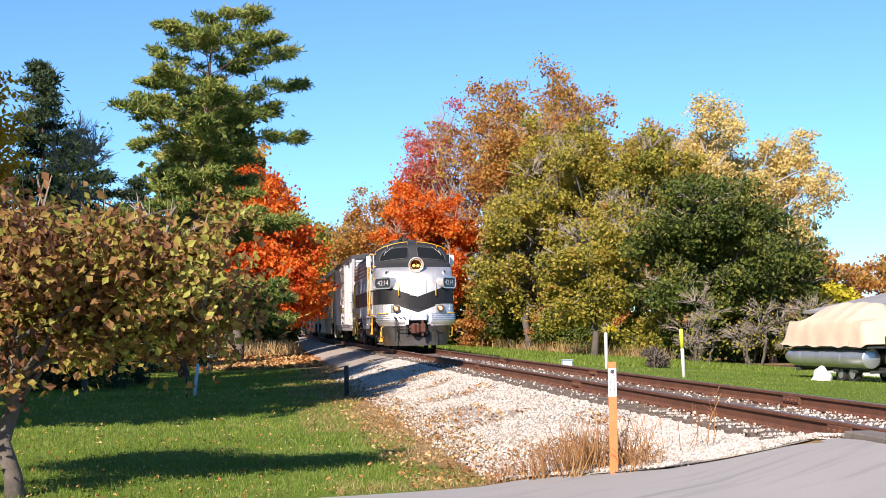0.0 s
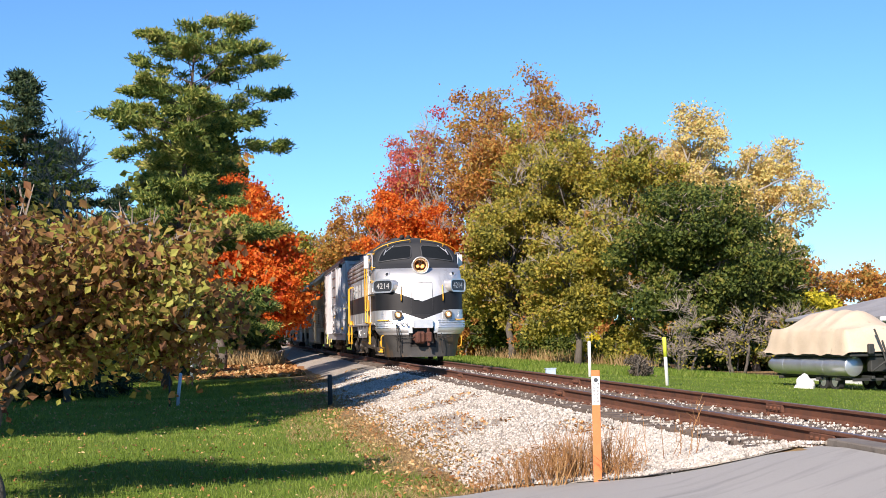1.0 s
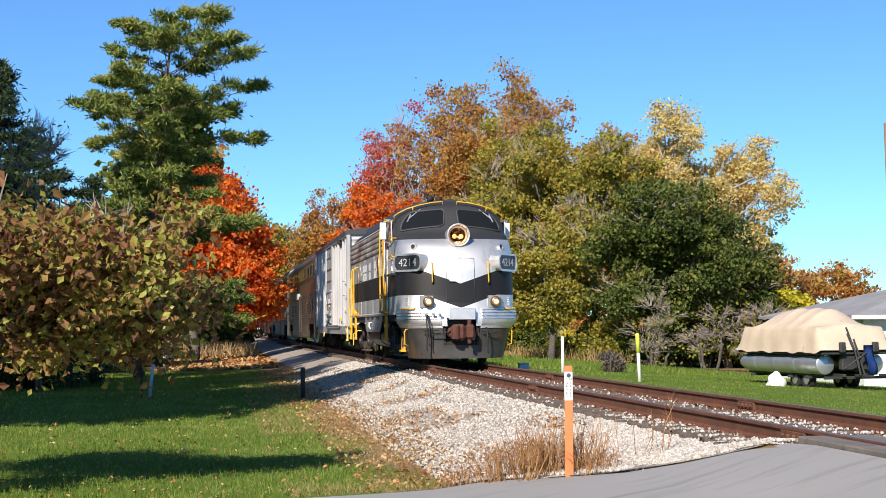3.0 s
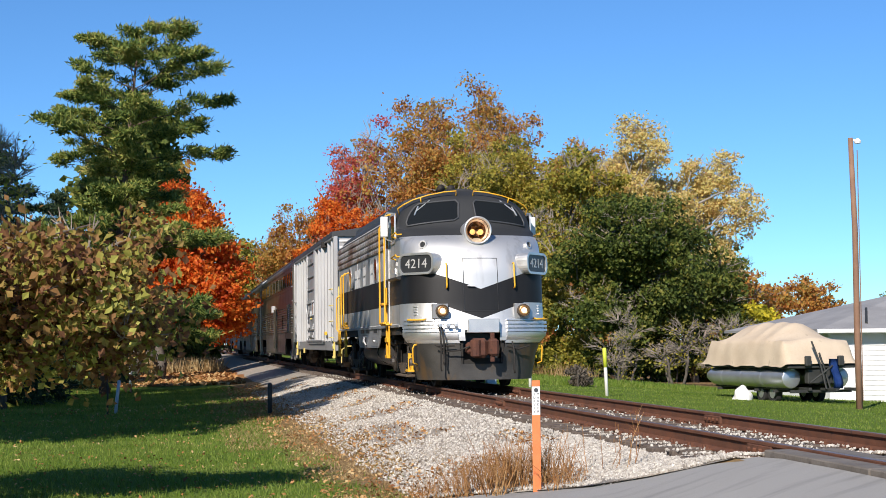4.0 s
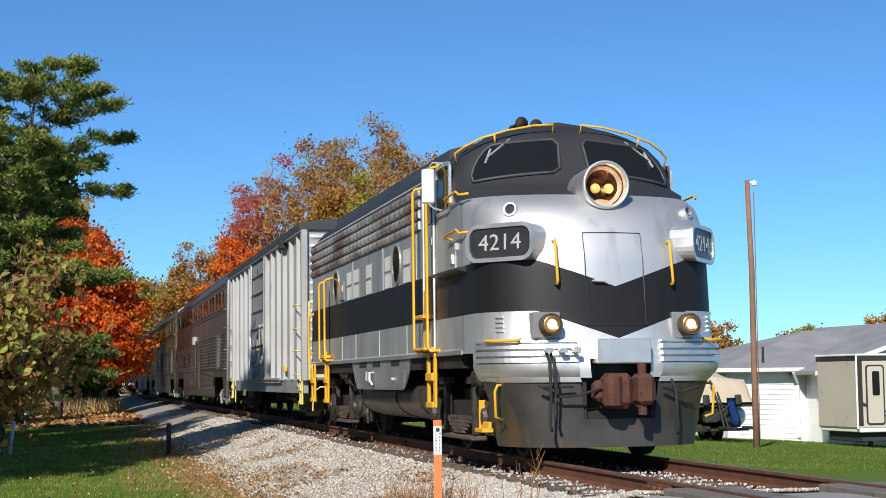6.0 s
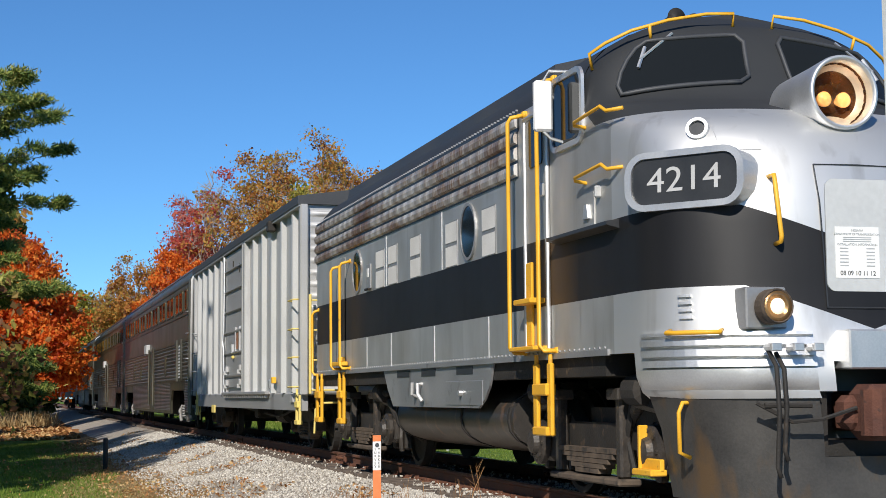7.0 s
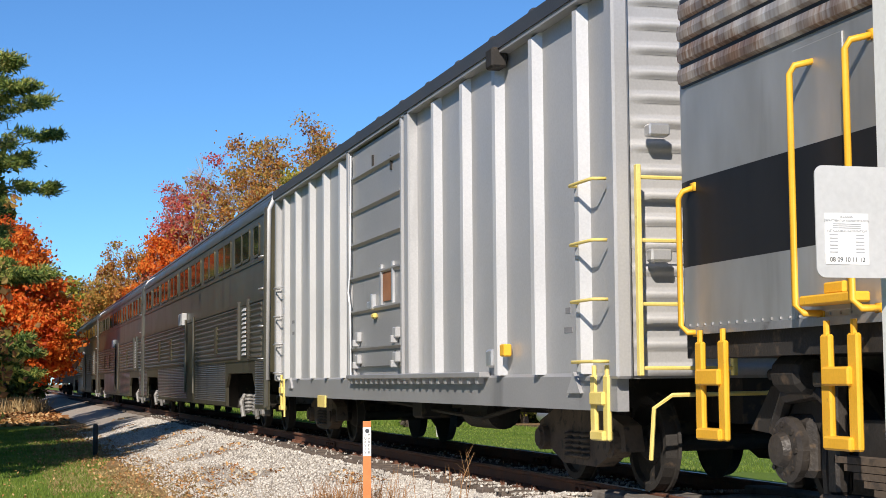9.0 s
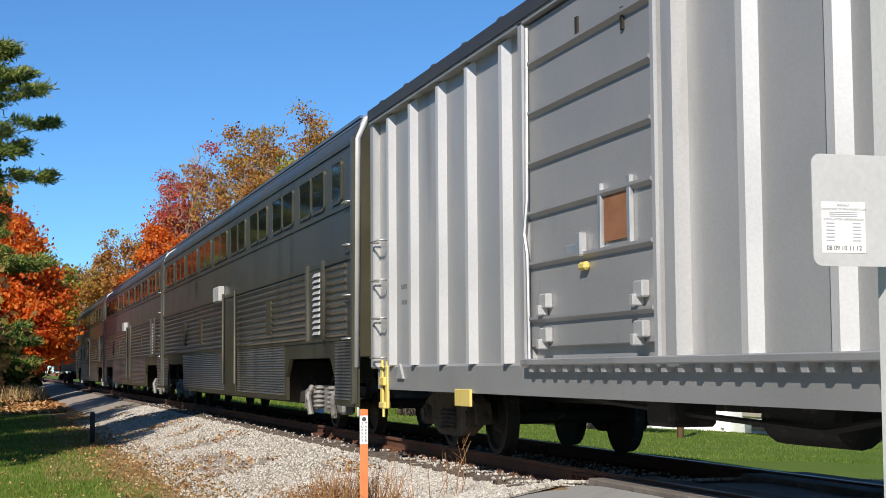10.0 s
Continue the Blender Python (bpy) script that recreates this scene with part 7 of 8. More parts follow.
def build_sign():
    """The back of a small road sign on the crossing's white post."""
    sign = thing("crossing_sign", "white crossing post carrying a bare-metal sign back with label", "sign", (-3.94, 3.5, 0))
    bm = bmesh.new()
    box(bm, (-0.052, -0.05, height(-3.94, 3.5) - 0.3), (0.052, 0.05, 2.9), 0.006)
    part("post", bm, WHITE_PAINT, sign, "white square post")
    m = facing((-0.172, -0.058, 1.372), (0, -1, 0))
    bm = bmesh.new()
    slab(bm, rounded(0.255, 0.285, 0.024), 0.004, m)
    plate = part("sign_plate", bm, SIGN_BACK, sign, "plain metal back of a sign with rounded corners")
    f = facing((-0.213, -0.0625, 1.328), (0, -1, 0))
    bm = bmesh.new()
    slab(bm, [(-0.062, -0.065), (0.062, -0.065), (0.062, 0.065), (-0.062, 0.065)], 0.0008, f)
    label = part("label", bm, PAPER, plate, "white printed installation label")
    f = f @ Matrix.Translation((0, 0, 0.0012))
    for words, size, dy in (("INDIANA", 0.0085, 0.056), ("DEPARTMENT OF TRANSPORTATION", 0.0076, 0.046), ("INSTALLATION INFORMATION", 0.0082, 0.020), ("08 09 10 11 12", 0.0165, -0.053)):
        lettering(words, size, f @ Matrix.Translation((0, dy, 0)), label, FAINT if size < 0.01 else INK, "print")
    for k in range(3):
        bm = bmesh.new()
        slab(bm, [(-0.04, 0), (0.04, 0), (0.04, 0.002), (-0.04, 0.002)], 0.0004, f @ Matrix.Translation((0, 0.037 - 0.005 * k, 0)))
        part("print_bar", bm, FAINT, label)
    for k in range(6):
        for x in (-0.05, 0.025):
            bm = bmesh.new()
            slab(bm, [(0, 0), (0.024, 0), (0.024, 0.0025), (0, 0.0025)], 0.0004, f @ Matrix.Translation((x, 0.009 - 0.0088 * k, 0)))
            part("print_bar", bm, FAINT, label)
    for z in (0.55, 1.45, 2.2):
        bm = bmesh.new()
        rod(bm, (-0.02, -0.052, z), (-0.02, -0.062, z), 0.008, 8)
        part("bolt", bm, SIGN_BACK, sign)


def build_pole():
    x, y = 10.66, 36.4
    z = height(x, y)
    pole = thing("utility_pole", "brown wooden pole with a small yard lamp at its top", "pole", (x, y, z))
    bm = bmesh.new()
    pipe(bm, [(0, 0, -0.3), (-0.01, 0, 2), (0.0, 0, 4.5), (-0.06, 0, 6.86)], 0.09, 14, [0.085, 0.08, 0.072, 0.062])
    part("shaft", bm, POLE_WOOD, pole, smooth=True)
    bm = bmesh.new()
    rod(bm, (-0.06, 0, 6.8), (0.08, -0.02, 6.8), 0.025, 8)
    lathe(bm, [(-0.06, 0.08), (0.0, 0.09), (0.05, 0.05), (0.07, 0.02)], (0.12, -0.03, 6.78), "z", 12)
    part("lamp_head", bm, WHITE_PAINT, pole, "small pale lamp head")
    bm = bmesh.new()
    rod(bm, (0.1, -0.03, 6.55), (0.1, 0, 0.2), 0.012, 6)
    part("conduit", bm, POLE_WOOD, pole)


def build_boat():
    """A pontoon boat under a canvas cover on its trailer, parallel to the track; its own x runs towards the near end."""
    x, y = 11.68, 44.3
    boat = thing("covered_boat", "pontoon boat under a beige canvas cover on its trailer", "boat", (x, y, height(x, y)), turn=-82)
    L, W = 2.6, 1.12
    # cover: straight skirts, a shoulder, and a ridge that is lifted by four bows
    bows = (-1.35, -0.45, 0.45, 1.2)
    bm = bmesh.new()
    rows = []
    n = 52
    for i in range(n + 1):
        u = -L + 2 * L * i / n
        e = L - abs(u)
        rise = smooth_step(-0.05, 0.42, e)
        bow = max(math.exp(-((u - b) / 0.16) ** 2) for b in bows)
        ridge = 1.86 + 0.46 * smooth_step(0.25, 1.7, e) + 0.05 * bow * smooth_step(0.3, 1.2, e)
        row = []
        for a, part_z, k in ((-1.06, -0.10, 0), (-1.04, 0.0, 0), (-1.02, 0.45, 0), (-0.97, 0.85, 0), (-0.93, 1.0, 0), (-0.7, 1.0, 0.32), (-0.4, 1.0, 0.72), (-0.18, 1.0, 0.94), (0, 1.0, 1.0),
                             (0.18, 1.0, 0.94), (0.4, 1.0, 0.72), (0.7, 1.0, 0.32), (0.93, 1.0, 0), (0.97, 0.85, 0), (1.02, 0.45, 0), (1.04, 0.0, 0), (1.06, -0.10, 0)):
            eave = 1.12 + (1.80 - 1.12) * rise
            z = 1.12 + (eave - 1.12) * part_z + max(0.0, ridge - 1.80) * k * rise
            sag = 0.035 * (1 - bow) * k * (1 - k) * 4 + 0.012 * math.sin(u * 9 + a * 7) * (abs(a) > 0.9) * rise
            hem = 0.02 * math.sin(u * 5.1) if part_z <= 0 else 0.0
            shrink = 1 - 0.10 * (1 - rise) * part_z
            row.append((u + math.copysign(0.03, u) * (part_z <= 0), W * a * shrink * (1 + 0.008 * math.sin(u * 6.3)), z - sag + hem))
        rows.append(row)
    vs = strip(bm, rows)
    bm.faces.new(vs[0][::-1])
    bm.faces.new(vs[-1])
    part("canvas_cover", bm, CANVAS, boat, "beige canvas cover draped over bows", True).data.set_sharp_from_angle(angle=radians(50))
    bm = bmesh.new()
    box(bm, (-L + 0.05, -W + 0.01, 1.00), (L - 0.05, W - 0.01, 1.10), 0.02)
    part("deck_rail", bm, DARK_POST, boat)
    for s in (-1, 1):
        bm = bmesh.new()
        lathe(bm, [(-L - 0.25, 0.05), (-L - 0.1, 0.16), (-L + 0.25, 0.27), (-L + 0.6, 0.30), (L - 0.5, 0.30), (L - 0.42, 0.29), (L - 0.40, 0.26)], (0, s * 0.80, 0.72), "x", 22)
        tube = part("pontoon", bm, ALUMINIUM, boat, "dull dented aluminium pontoon", True)
        tube.data.set_sharp_from_angle(angle=radians(40))
        for u in (-1.5, -0.3, 0.9):
            bm = bmesh.new()
            lathe(bm, [(-0.015, 0.30), (0, 0.308), (0.015, 0.30)], (u, s * 0.80, 0.72), "x", 22)
            part("weld_band", bm, ALUMINIUM, tube)
        bm = bmesh.new()
        box(bm, (-L + 0.3, s * 0.80 - 0.05, 0.95), (L - 0.35, s * 0.80 + 0.05, 1.02), 0.008)
        part("riser", bm, ALUMINIUM, boat)
    bm = bmesh.new()
    box(bm, (L - 0.35, -0.42, 0.55), (L - 0.12, 0.42, 1.0), 0.03)
    part("motor_bracket", bm, DARK_POST, boat)
    bm = bmesh.new()
    for s in (-1, 1):
        box(bm, (-L + 0.2, s * 0.42 - 0.05, 0.36), (L, s * 0.42 + 0.05, 0.45), 0.01)
        box(bm, (-L + 0.3, s * 0.80 - 0.07, 0.38), (L - 0.5, s * 0.80 + 0.07, 0.44), 0.01)
    for u in (-1.9, -0.7, 0.4, 1.5, 2.45):
        box(bm, (u - 0.04, -1.0, 0.30), (u + 0.04, 1.0, 0.38), 0.01)
    box(bm, (L - 0.1, -0.05, 0.36), (L + 0.75, 0.05, 0.44), 0.01)
    trailer = part("trailer_frame", bm, DARK_POST, boat, "dark trailer frame")
    for s in (-1, 1):
        for u in (0.45, 1.12):
            bm = bmesh.new()
            lathe(bm, [(-0.09, 0.2), (-0.085, 0.28), (0.085, 0.28), (0.09, 0.2)], (u, s * 0.72, 0.27), "y", 20)
            t = part("tyre", bm, RUBBER, trailer)
            bm = bmesh.new()
            lathe(bm, [(-0.095, 0.05), (-0.093, 0.16), (0.093, 0.16), (0.095, 0.05)], (u, s * 0.72, 0.27), "y", 16)
            part("rim", bm, ALUMINIUM, t)
    bm = bmesh.new()
    pipe(bm, [(L + 0.35, -0.12, 0.42), (L + 0.2, -0.2, 1.1), (L - 0.0, -0.36, 1.78)], 0.028, 6)
    pipe(bm, [(L + 0.2, 0.1, 0.42), (L + 0.1, -0.02, 1.0), (L + 0.0, -0.12, 1.45)], 0.028, 6)
    pipe(bm, [(L + 0.1, -0.5, 0.6), (L + 0.2, 0.0, 0.95), (L + 0.1, 0.35, 1.15)], 0.028, 6)
    rod(bm, (L + 0.45, 0.82, 0.0), (L + 0.45, 0.82, 0.5), 0.03, 8)
    box(bm, (L - 0.05, 0.7, 0.36), (L + 0.5, 0.9, 0.44), 0.01)
    part("winch_post", bm, DARK_POST, trailer)
    for w in (-0.52, 0.55):
        bm = bmesh.new()
        box(bm, (L - 0.02, w - 0.09, 1.06), (L + 0.12, w + 0.09, 1.36), 0.03)
        part("cleat_box", bm, DARK_POST, boat)
    bm = bmesh.new()
    rows = [[(L + 0.16 + 0.05 * math.sin(j * 1.7 + i), 0.22 + 0.075 * j + 0.03 * math.sin(i * 1.3) - 0.02 * i, 0.42 + 0.17 * i) for j in range(5)] for i in range(6)]
    strip(bm, rows)
    bmesh.ops.solidify(bm, geom=bm.faces[:], thickness=0.03)
    part("blue_cloth", bm, BLUE_TARP, boat, "blue cloth hanging at the stern", True)
    # white rounded cover lying on the lawn
    bag = thing("white_sack", "crumpled white plastic sack lying on the grass", "sack", (10.15, 43.2, height(10.15, 43.2)))
    bm = bmesh.new()
    rows = []
    for i in range(9):
        a = math.pi / 2 * i / 8
        rows.append([((0.30 + 0.05 * math.sin(3 * k + i)) * math.cos(a) * math.cos(k) * 1.0, 0.24 * math.cos(a) * math.sin(k), 0.42 * math.sin(a) * (1 + 0.12 * math.sin(2 * k)) - 0.02) for k in (2 * math.pi * j / 20 for j in range(21))])
    strip(bm, rows)
    part("sack_body", bm, WHITE_PAINT, bag, smooth=True)


def build_garage():
    """A low white-sided garage: a long wing with its eave this way, and a gabled wing beside it."""
    y, g = 48.0, -1.25
    house = thing("garage", "white-sided garage with a low grey shingle roof", "garage", (0, 0, 0))
    bm = bmesh.new()
    box(bm, (15.0, y, g - 0.4), (17.9, y + 8, 1.25))
    wall = part("wall", bm, SIDING, house, "white clapboard wall")
    bm = bmesh.new()
    extrude_y(bm, [(17.9, g - 0.4), (27.5, g - 0.4), (27.5, 1.2), (22.7, 2.72), (17.9, 1.2)], y - 1.5, y + 8)
    gable = part("gable_wall", bm, SIDING, house, "white clapboard gable")
    for parent, x0, x1, yy in ((wall, 15.0, 17.88, y), (gable, 17.9, 27.5, y - 1.5)):
        for k in range(15):
            z = g - 0.05 + 0.165 * k
            if z > 1.1:
                continue
            bm = bmesh.new()
            extrude_x(bm, [(yy - 0.022, z), (yy, z), (yy, z + 0.16), (yy - 0.004, z + 0.16)], x0, x1)
            part("clapboard", bm, SIDING, parent)
    bm = bmesh.new()
    eave = [(14.5, y - 0.45, 1.16), (22.5, y - 0.45, 1.16), (22.5, y + 8.5, 1.16), (14.5, y + 8.5, 1.16)]
    lo = [bm.verts.new(p) for p in eave]
    up = [bm.verts.new((px, py, 1.25)) for px, py, pz in eave]
    r0, r1 = bm.verts.new((20.0, y + 4.2, 2.62)), bm.verts.new((22.5, y + 4.2, 2.62))
    for q in ((lo[3], lo[2], lo[1], lo[0]), (lo[0], lo[1], up[1], up[0]), (lo[3], lo[0], up[0], up[3]), (lo[2], lo[3], up[3], up[2]),
              (up[0], up[1], r1, r0), (up[3], up[0], r0), (up[2], up[3], r0, r1)):
        bm.faces.new(q)
    part("roof", bm, SHINGLE, house, "grey shingle roof")
    for s in (-1, 1):
        bm = bmesh.new()
        extrude_y(bm, [(22.7, 2.74), (22.7, 2.86), (22.7 + s * 5.4, 1.12), (22.7 + s * 5.4, 1.0)], y - 1.9, y + 8.4)
        part("gable_roof", bm, SHINGLE, house, "grey shingle roof slope")
        bm = bmesh.new()
        extrude_y(bm, [(22.7, 2.70), (22.7, 2.84), (22.7 + s * 5.42, 1.10), (22.7 + s * 5.42, 0.96)], y - 1.94, y - 1.905)
        part("rake_board", bm, WHITE_PAINT, house, "white rake board")
    bm = bmesh.new()
    box(bm, (14.4, y - 0.56, 1.10), (17.6, y - 0.44, 1.24), 0.02)
    part("gutter", bm, WHITE_PAINT, house, "white gutter")
    bm = bmesh.new()
    pipe(bm, [(17.2, y - 0.5, 1.1), (17.45, y - 0.25, 0.8), (17.55, y - 0.1, 0.7), (17.55, y - 0.1, -1.1)], 0.06, 8)
    part("downpipe", bm, WHITE_PAINT, house, "white downpipe")
    bm = bmesh.new()
    box(bm, (18.9, y - 1.54, g), (24.0, y - 1.50, 0.75), 0.01)
    door = part("garage_door", bm, WHITE_PAINT, house, "white panelled garage door")
    for k in range(4):
        bm = bmesh.new()
        box(bm, (18.95, y - 1.56, g + 0.05 + 0.5 * k), (23.95, y - 1.54, g + 0.5 + 0.5 * k), 0.008)
        part("door_panel", bm, SIDING, door)
    bm = bmesh.new()
    box(bm, (18.7, y - 1.57, g), (18.85, y - 1.5, 0.9), 0.006)
    part("door_jamb", bm, WHITE_PAINT, house)
    bm = bmesh.new()
    box(bm, (18.25, y - 1.62, -0.12), (18.5, y - 1.5, 0.12), 0.02)
    part("wall_lamp", bm, WHITE_PAINT, house)
    bm = bmesh.new()
    pipe(bm, [(16.4, y + 0.1, 1.42), (17.3, y + 2.0, 1.95)], 0.05, 6)
    part("roof_cable", bm, DARK_POST, house)


def build_trailer():
    """A travel trailer parked on the grass."""
    x, y = 16.35, 41.6
    g = height(x + 2, y)
    rv = thing("travel_trailer", "tan travel trailer with dark trim parked on the grass", "trailer", (x, y, 0), turn=2)
    top, low = 1.55, -0.63
    bm = bmesh.new()
    box(bm, (0, 0, low), (6.5, 2.4, top), 0.05)
    part("body", bm, RV_TAN, rv, "tan trailer body")
    bm = bmesh.new()
    box(bm, (-0.02, -0.03, top - 0.16), (6.52, 2.42, top - 0.02), 0.02)
    box(bm, (-0.03, -0.02, low + 0.1), (0.16, -0.008, top - 0.1), 0.004)
    part("dark_trim", bm, RV_DARK, rv, "dark brown trim")
    bm = bmesh.new()
    box(bm, (-0.05, -0.05, top - 0.02), (6.55, 2.45, top + 0.05), 0.02)
    box(bm, (-0.06, -0.03, low), (0.0, 0.0, top), 0.01)
    part("roof_edge", bm, WHITE_PAINT, rv, "white roof edge")
    bm = bmesh.new()
    slab(bm, rounded(0.62, 1.78, 0.1), 0.02, facing((0.58, -0.002, 0.38), (0, -1, 0)))
    door = part("door", bm, RV_DARK, rv, "trailer door with dark surround")
    bm = bmesh.new()
    slab(bm, rounded(0.52, 1.68, 0.07), 0.02, facing((0.58, -0.006, 0.38), (0, -1, 0)))
    leaf = part("door_leaf", bm, RV_TAN, door)
    bm = bmesh.new()
    slab(bm, rounded(0.24, 0.72, 0.05), 0.012, facing((0.60, -0.026, 0.72), (0, -1, 0)))
    part("door_window", bm, PANE, door)
    bm = bmesh.new()
    slab(bm, rounded(0.86, 0.5, 0.1), 0.02, facing((1.78, -0.002, 0.56), (0, -1, 0)))
    part("window", bm, PANE, rv, "dark trailer window")
    for cx, cz, w, h in ((1.42, 1.0, 0.12, 0.16), (2.05, 0.95, 0.22, 0.2), (0.08, 0.95, 0.12, 0.1), (2.2, -0.42, 0.1, 0.12)):
        bm = bmesh.new()
        slab(bm, rounded(w, h, 0.03), 0.03, facing((cx, -0.002, cz), (0, -1, 0)))
        part("side_fitting", bm, RV_DARK, rv)
    bm = bmesh.new()
    slab(bm, rounded(0.5, 0.26, 0.08), 0.012, facing((2.05, -0.004, -0.22), (0, -1, 0)))
    part("storage_hatch", bm, RV_DARK, rv)
    # swooping side graphics
    for pts, mat in ((((0.05, 0.22), (0.5, 0.0), (1.3, -0.18), (1.55, -0.22), (0.9, -0.14), (0.15, 0.05)), RV_DARK), (((0.4, -0.12), (1.0, -0.3), (2.4, -0.34), (3.5, -0.2), (2.4, -0.29), (1.0, -0.24)), RV_DARK),
                     (((0.95, -0.02), (1.35, -0.02), (1.5, 0.1), (1.75, -0.1), (1.95, -0.24), (1.5, -0.16)), RV_BLUE), (((1.3, 1.34), (2.2, 1.36), (3.0, 1.2), (2.2, 1.16), (1.7, 1.2)), RV_DARK), (((2.3, 0.72), (2.75, 0.72), (2.75, 0.8), (2.3, 0.8)), INK)):
        bm = bmesh.new()
        slab(bm, list(pts), 0.004, facing((0, -0.003, 0), (0, -1, 0)))
        part("side_graphic", bm, mat, rv)
    for cx in (1.75, 2.55):
        bm = bmesh.new()
        lathe(bm, [(-0.1, 0.2), (-0.11, 0.3), (-0.08, 0.34), (0.1, 0.34), (0.11, 0.2)], (cx, 0.1, g + 0.34), "y", 24)
        tyre = part("tyre", bm, RUBBER, rv)
        bm = bmesh.new()
        for a in range(5):
            t = a * 2 * math.pi / 5
            rod(bm, (cx, -0.012, g + 0.34), (cx + 0.17 * math.cos(t), -0.012, g + 0.34 + 0.17 * math.sin(t)), 0.028, 6)
        lathe(bm, [(-0.012, 0.2), (-0.02, 0.21), (-0.0, 0.21)], (cx, 0.0, g + 0.34), "y", 20)
        part("rim", bm, ALUMINIUM, tyre)
        bm = bmesh.new()
        ring(bm, [(0.5 * math.cos(a), 0.46 * math.sin(a)) for a in (math.pi * k / 12 for k in range(13))] + [(-0.5, -0.05), (0.5, -0.05)], [(0.4 * math.cos(a), 0.36 * math.sin(a)) for a in (math.pi * k / 12 for k in range(13))] + [(-0.4, -0.05), (0.4, -0.05)], 0.05,
             facing((cx, -0.004, g + 0.36), (0, -1, 0)))
        part("wheel_arch", bm, WHITE_PAINT, rv, "white wheel arch")
    bm = bmesh.new()
    box(bm, (0.05, -0.02, low - 0.1), (6.4, 2.3, low + 0.02), 0.02)
    part("skirt", bm, WHITE_PAINT, rv)
    bm = bmesh.new()
    box(bm, (0.2, 0.3, g + 0.28), (6.4, 2.1, low - 0.08), 0.02)
    box(bm, (0.15, 0.05, g + 0.30), (1.2, 0.2, g + 0.42), 0.01)
    for cx in (0.6, 5.6):
        box(bm, (cx, 0.4, g - 0.05), (cx + 0.1, 0.5, g + 0.4))
    part("chassis", bm, DARK_POST, rv)


build_marker_post()
build_sign()
build_pole()
build_boat()
build_garage()
build_trailer()
simple_post("white_post", "thin white wooden post in the grass by the track", 5.6, 51.2, 1.24, 0.055, WHITE_PAINT)
simple_post("capped_post", "white post with a lime-yellow sleeve beside the track", 5.75, 42.2, 1.38, 0.05, WHITE_PAINT, (-0.06, 0), LIME)
simple_post("pale_blue_post", "leaning pale blue pipe standing in the lawn", -7.84, 41.2, 0.88, 0.045, PALE_BLUE, (0.10, 0))
simple_post("dark_stake", "thin dark stake beside the pale blue pipe", -8.02, 40.9, 1.1, 0.025, DARK_POST)
simple_post("white_stake", "short white stake in the shaded lawn", -8.1, 63.0, 1.05, 0.06, WHITE_PAINT)
simple_post("dark_post", "short dark steel post at the foot of the bank", -4.0, 37.9, 0.78, 0.06, DARK_POST)


def build_small_cabinet():
    x, y = 4.3, 51.5
    c = thing("signal_cabinet", "small grey-blue electrical cabinet beside the track", "cabinet", (x, y, height(x, y)))
    bm = bmesh.new()
    box(bm, (-0.17, -0.12, -0.05), (0.17, 0.12, 0.26), 0.015)
    part("case", bm, PALE_BLUE, c)
    bm = bmesh.new()
    box(bm, (-0.19, -0.14, 0.26), (0.19, 0.14, 0.29), 0.008)
    part("lid", bm, PALE_BLUE, c)


build_small_cabinet()
broad_tree("round_bush", place(8.3, 55.0), [((0, 0, 0.32), (0.46, 0.42, 0.40))], foliage("grey_brown_leaves", [(0.06, 0.05, 0.04), (0.11, 0.09, 0.07), (0.16, 0.14, 0.11)], 0.2), BARK, 2600, 0.07, "clipped grey-brown round bush", 0.03, 300, "", 30, "shrub", 3)


build_track()
build_crossing_planks()
build_ballast()


# ---- grass, weeds and fallen leaves ----
def tufts(name, label, count, area, size, width, mat, seed, keep=None, splay=0.35):
    """Thin blades standing on the ground."""
    rnd = np.random.default_rng(seed)
    verts, faces = [], []
    (x0, x1), (y0, y1) = area
    for i in range(count):
        x, y = rnd.uniform(x0, x1), y0 + (y1 - y0) * rnd.random() ** 1.5
        if keep and not keep(x, y, rnd):
            continue
        z = height(x, y) - 0.005
        h = size * rnd.uniform(0.5, 1.35)
        a = rnd.uniform(0, 6.3)
        w = width * (0.7 + 0.02 * (y - 14))
        dx, dy = math.cos(a) * w, math.sin(a) * w
        lx, ly = rnd.normal() * splay * h, rnd.normal() * splay * h
        n = len(verts)
        verts += [(x - dx, y - dy, z), (x + dx, y + dy, z), (x + lx, y + ly, z + h)]
        faces.append((n, n + 1, n + 2))
    ob = new(name, fast_mesh(name, verts, faces, mat))
    return tagged(ob, label, "grass", kind="stuff")


def on_lawn(x, y, rnd):
    edge = -4.1 + 0.8 * noise.noise((x * 0.6, y * 0.3, 2))
    if y < road_edge(x) + 0.35:
        return False
    return x < edge or rnd.random() < 0.06


def on_strip(x, y, rnd):
    if y < road_edge(x) + 0.1:
        return False
    d = noise.noise((x * 0.7, y * 0.35, 5))
    return d > -0.15


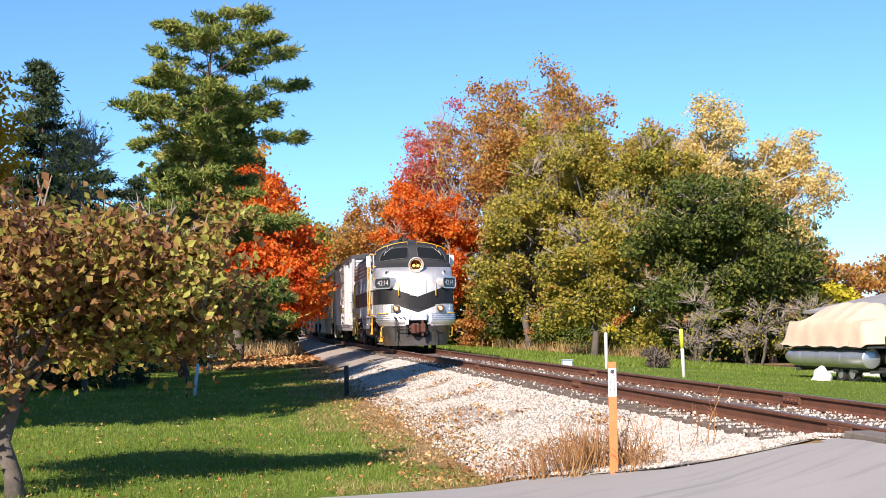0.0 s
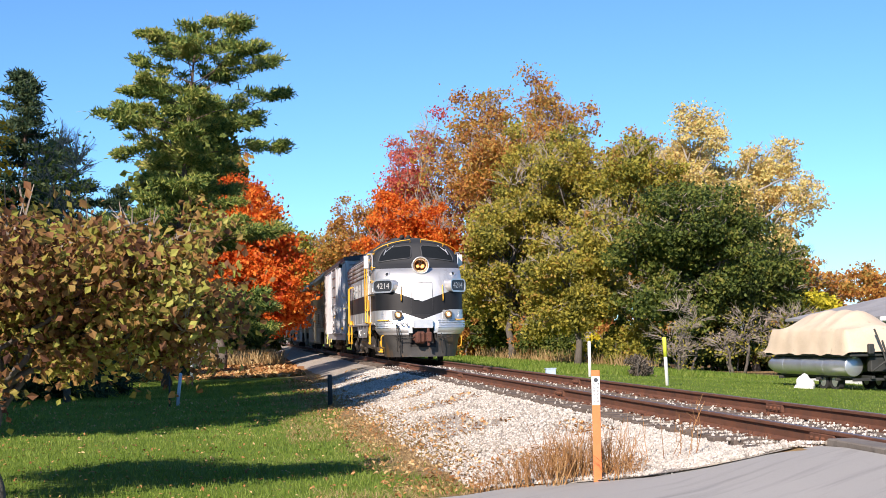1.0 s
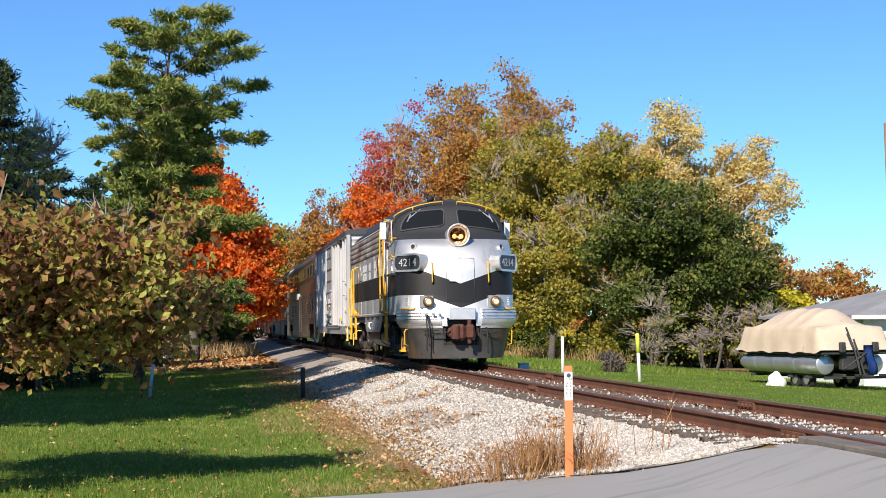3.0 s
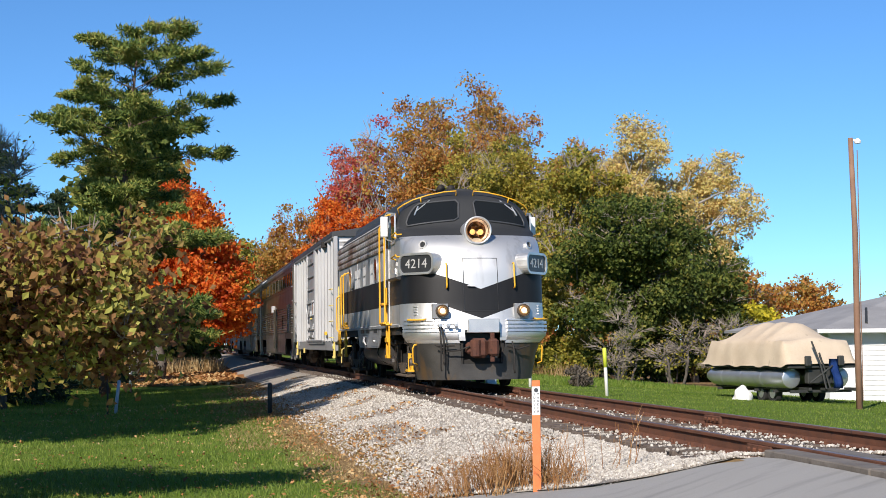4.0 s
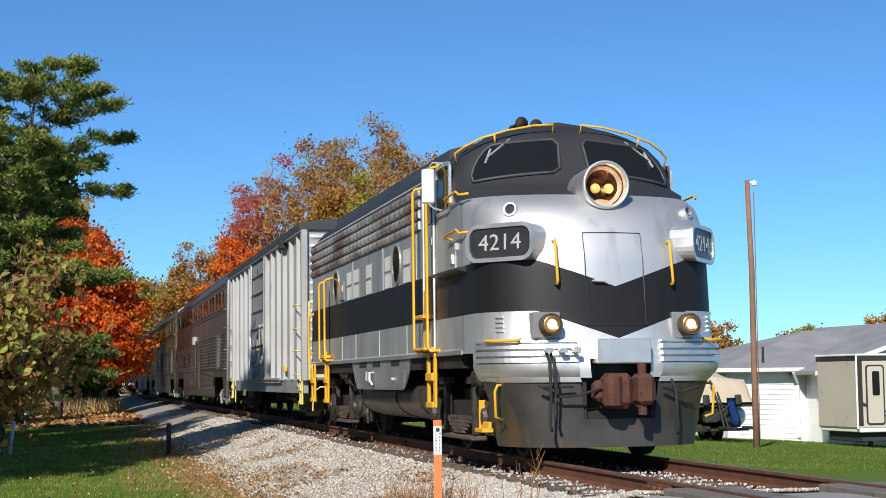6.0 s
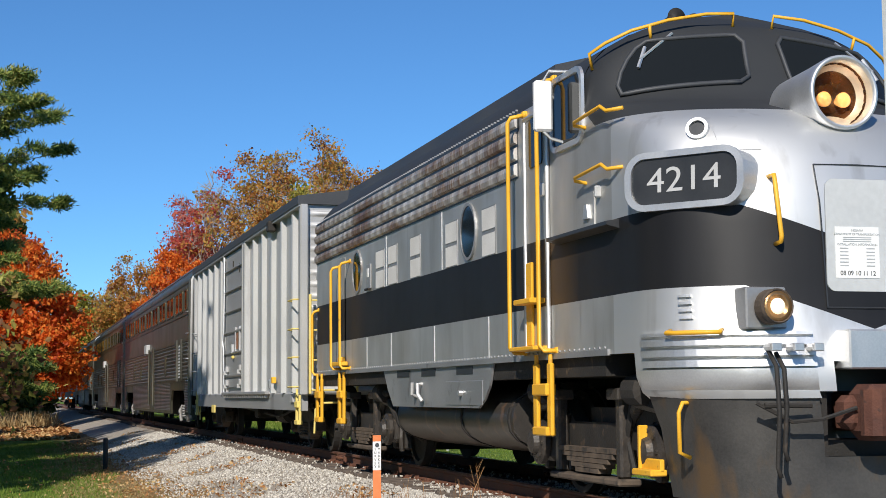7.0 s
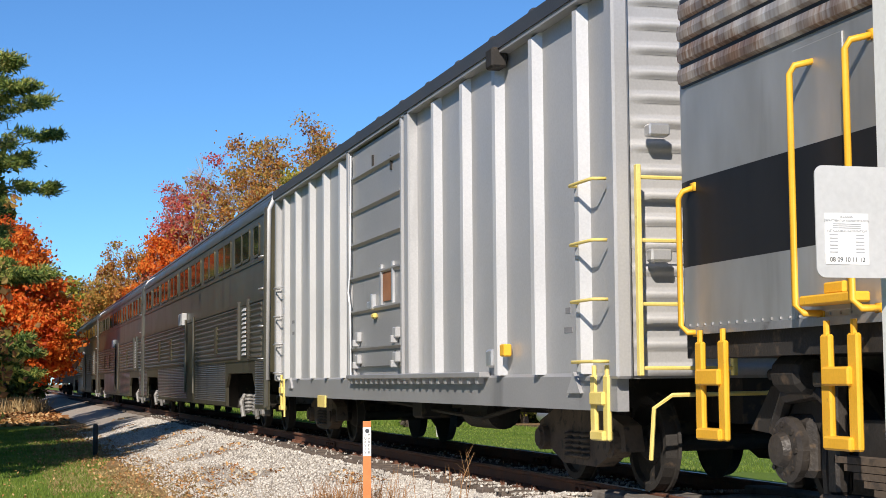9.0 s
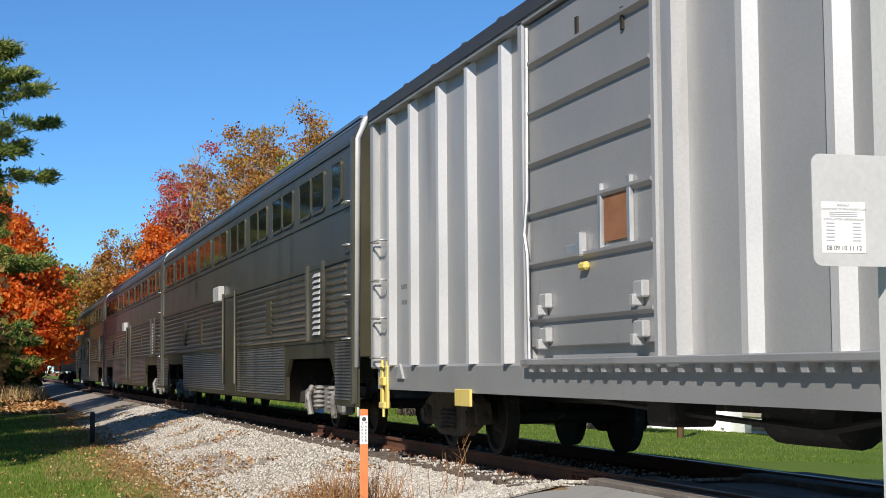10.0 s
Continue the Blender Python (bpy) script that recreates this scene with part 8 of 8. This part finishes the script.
BLADE = foliage("grass_blades", [(0.08, 0.15, 0.017), (0.14, 0.225, 0.028), (0.20, 0.28, 0.045), (0.28, 0.32, 0.08)], 0.4)
STRAW = foliage("dry_straw", [(0.26, 0.16, 0.065), (0.38, 0.26, 0.12), (0.48, 0.36, 0.18)], 0.25)
WEED = foliage("dry_weed", [(0.22, 0.10, 0.035), (0.36, 0.18, 0.07), (0.46, 0.28, 0.12)], 0.2)
FALLEN = foliage("fallen_leaves", [(0.20, 0.08, 0.03), (0.36, 0.17, 0.06), (0.50, 0.29, 0.12), (0.55, 0.40, 0.2)], 0.15)
tufts("lawn_grass", "short mown green grass blades", 90000, ((-13, -3.2), (15.5, 62)), 0.065, 0.008, BLADE, 11, on_lawn)
tufts("verge_grass", "green grass beyond the track", 40000, ((2.9, 20), (24, 62)), 0.045, 0.010, BLADE, 12)
tufts("dry_grass", "dry tan grass at the foot of the bank", 26000, ((-5.4, -2.6), (14.3, 55)), 0.06, 0.007, STRAW, 13, on_strip, 0.8)
tufts("verge_weeds", "low green weeds between track and wood", 16000, ((3.2, 14.5), (56, 120)), 0.16, 0.014, BLADE, 20)
tufts("tall_dry_grass", "tall pale dry grass along the wood's edge", 6000, ((11.0, 17), (62, 120)), 0.7, 0.012, STRAW, 14, lambda x, y, r: y > 78 and abs(x - (15.0 - 0.085 * (y - 70))) < 1.2)
tufts("tall_dry_grass", "tall dry grass where the trees meet the bank", 3500, ((-9, -3.6), (92, 150)), 0.8, 0.02, STRAW, 15)


def scatter_leaves(name, label, count, area, seed, size, keep=None, lift=0.02):
    rnd = np.random.default_rng(seed)
    verts, faces = [], []
    (x0, x1), (y0, y1) = area
    for i in range(count):
        x, y = rnd.uniform(x0, x1), y0 + (y1 - y0) * rnd.random() ** 1.6
        if keep and not keep(x, y, rnd):
            continue
        z = height(x, y) + lift + 0.02 * rnd.random()
        s = size * rnd.uniform(0.6, 1.3) * (1 + 0.015 * (y - 14))
        q = np.array(Euler((rnd.normal() * 0.5, rnd.normal() * 0.5, rnd.uniform(0, 6.3))).to_matrix())
        p = np.array([(-s, 0, 0), (0, -s * 0.6, s * 0.25), (s, 0, 0.1 * s), (0, s * 0.6, s * 0.2)]) @ q.T + (x, y, z)
        n = len(verts)
        verts.extend(map(tuple, p))
        faces.append((n, n + 1, n + 2, n + 3))
    ob = new(name, fast_mesh(name, verts, faces, FALLEN))
    return tagged(ob, label, "leaves", kind="stuff")


scatter_leaves("fallen_leaves", "dry leaves scattered over the lawn", 1900, ((-12, -3.8), (15.8, 45)), 16, 0.025, lambda x, y, r: y > road_edge(x) + 0.2, 0.035)
scatter_leaves("leaf_drift", "brown leaves drifted against the bank", 9000, ((-4.6, -1.6), (14.6, 60)), 17, 0.028,
               lambda x, y, r: y > road_edge(x) + 0.1 and (noise.noise((x * 0.9, y * 0.45, 8)) > 0.2 or (x < -3.2 and r.random() < 0.6)), 0.04)
scatter_leaves("leaf_carpet", "carpet of russet leaves under the maples", 5000, ((-14, -3.4), (66, 110)), 18, 0.09, None, 0.03)


def build_weeds():
    """Dry stalks round the marker post."""
    rnd = np.random.default_rng(19)
    for i, (x, y, n, tall) in enumerate(((-3.0, 15.2, 70, 0.5), (-2.72, 15.1, 80, 0.38), (-3.25, 15.5, 70, 0.34), (-2.45, 15.2, 34, 0.45), (-2.05, 15.0, 5, 0.55), (-2.5, 14.75, 50, 0.22), (-3.6, 15.8, 40, 0.2), (-1.8, 14.8, 4, 0.5), (-2.9, 15.6, 60, 0.3))):
        w = thing("dry_weed", "dry brown weed stalks at the road's edge", "weed", place(x, y), "weeds by the marker post")
        bm = bmesh.new()
        for k in range(n):
            a, r = rnd.uniform(0, 6.3), 0.26 * rnd.random() ** 0.5
            p = np.array([r * math.cos(a), r * math.sin(a), -0.02])
            h = tall * rnd.uniform(0.5, 1.3)
            q = p + np.array([rnd.normal() * 0.25 * h, rnd.normal() * 0.25 * h, h])
            mid = (p + q) / 2 + rnd.normal(size=3) * 0.03
            pipe(bm, [p, mid, q], 0.004, 3, [0.0048, 0.004, 0.002])
            for j in range(3):
                s = p + (q - p) * rnd.uniform(0.4, 0.95)
                e = s + rnd.normal(size=3) * 0.07 + np.array([0, 0, 0.05])
                pipe(bm, [s, e], 0.002, 3, [0.0025, 0.0012])
        tagged(part("stalk", bm, WEED, w), kind="stuff")


build_weeds()


# ---- what moves ----
def motions():
    for vehicle in ROLLING:
        walk(vehicle, [(t, pose(0, s, 0)) for t, s in RUN])
    ts, ss = [t for t, _ in RUN], [s for _, s in RUN]
    for axle, r in WHEELS:
        home = axle.location.copy()
        rows = []
        for i in range(0, 151):
            t = i / 15
            a = math.degrees((float(np.interp(t, ts, ss)) - ss[0]) / r)
            rows.append((t, pose(home.x, home.y, home.z, -a)))
        walk(axle, rows)


motions()
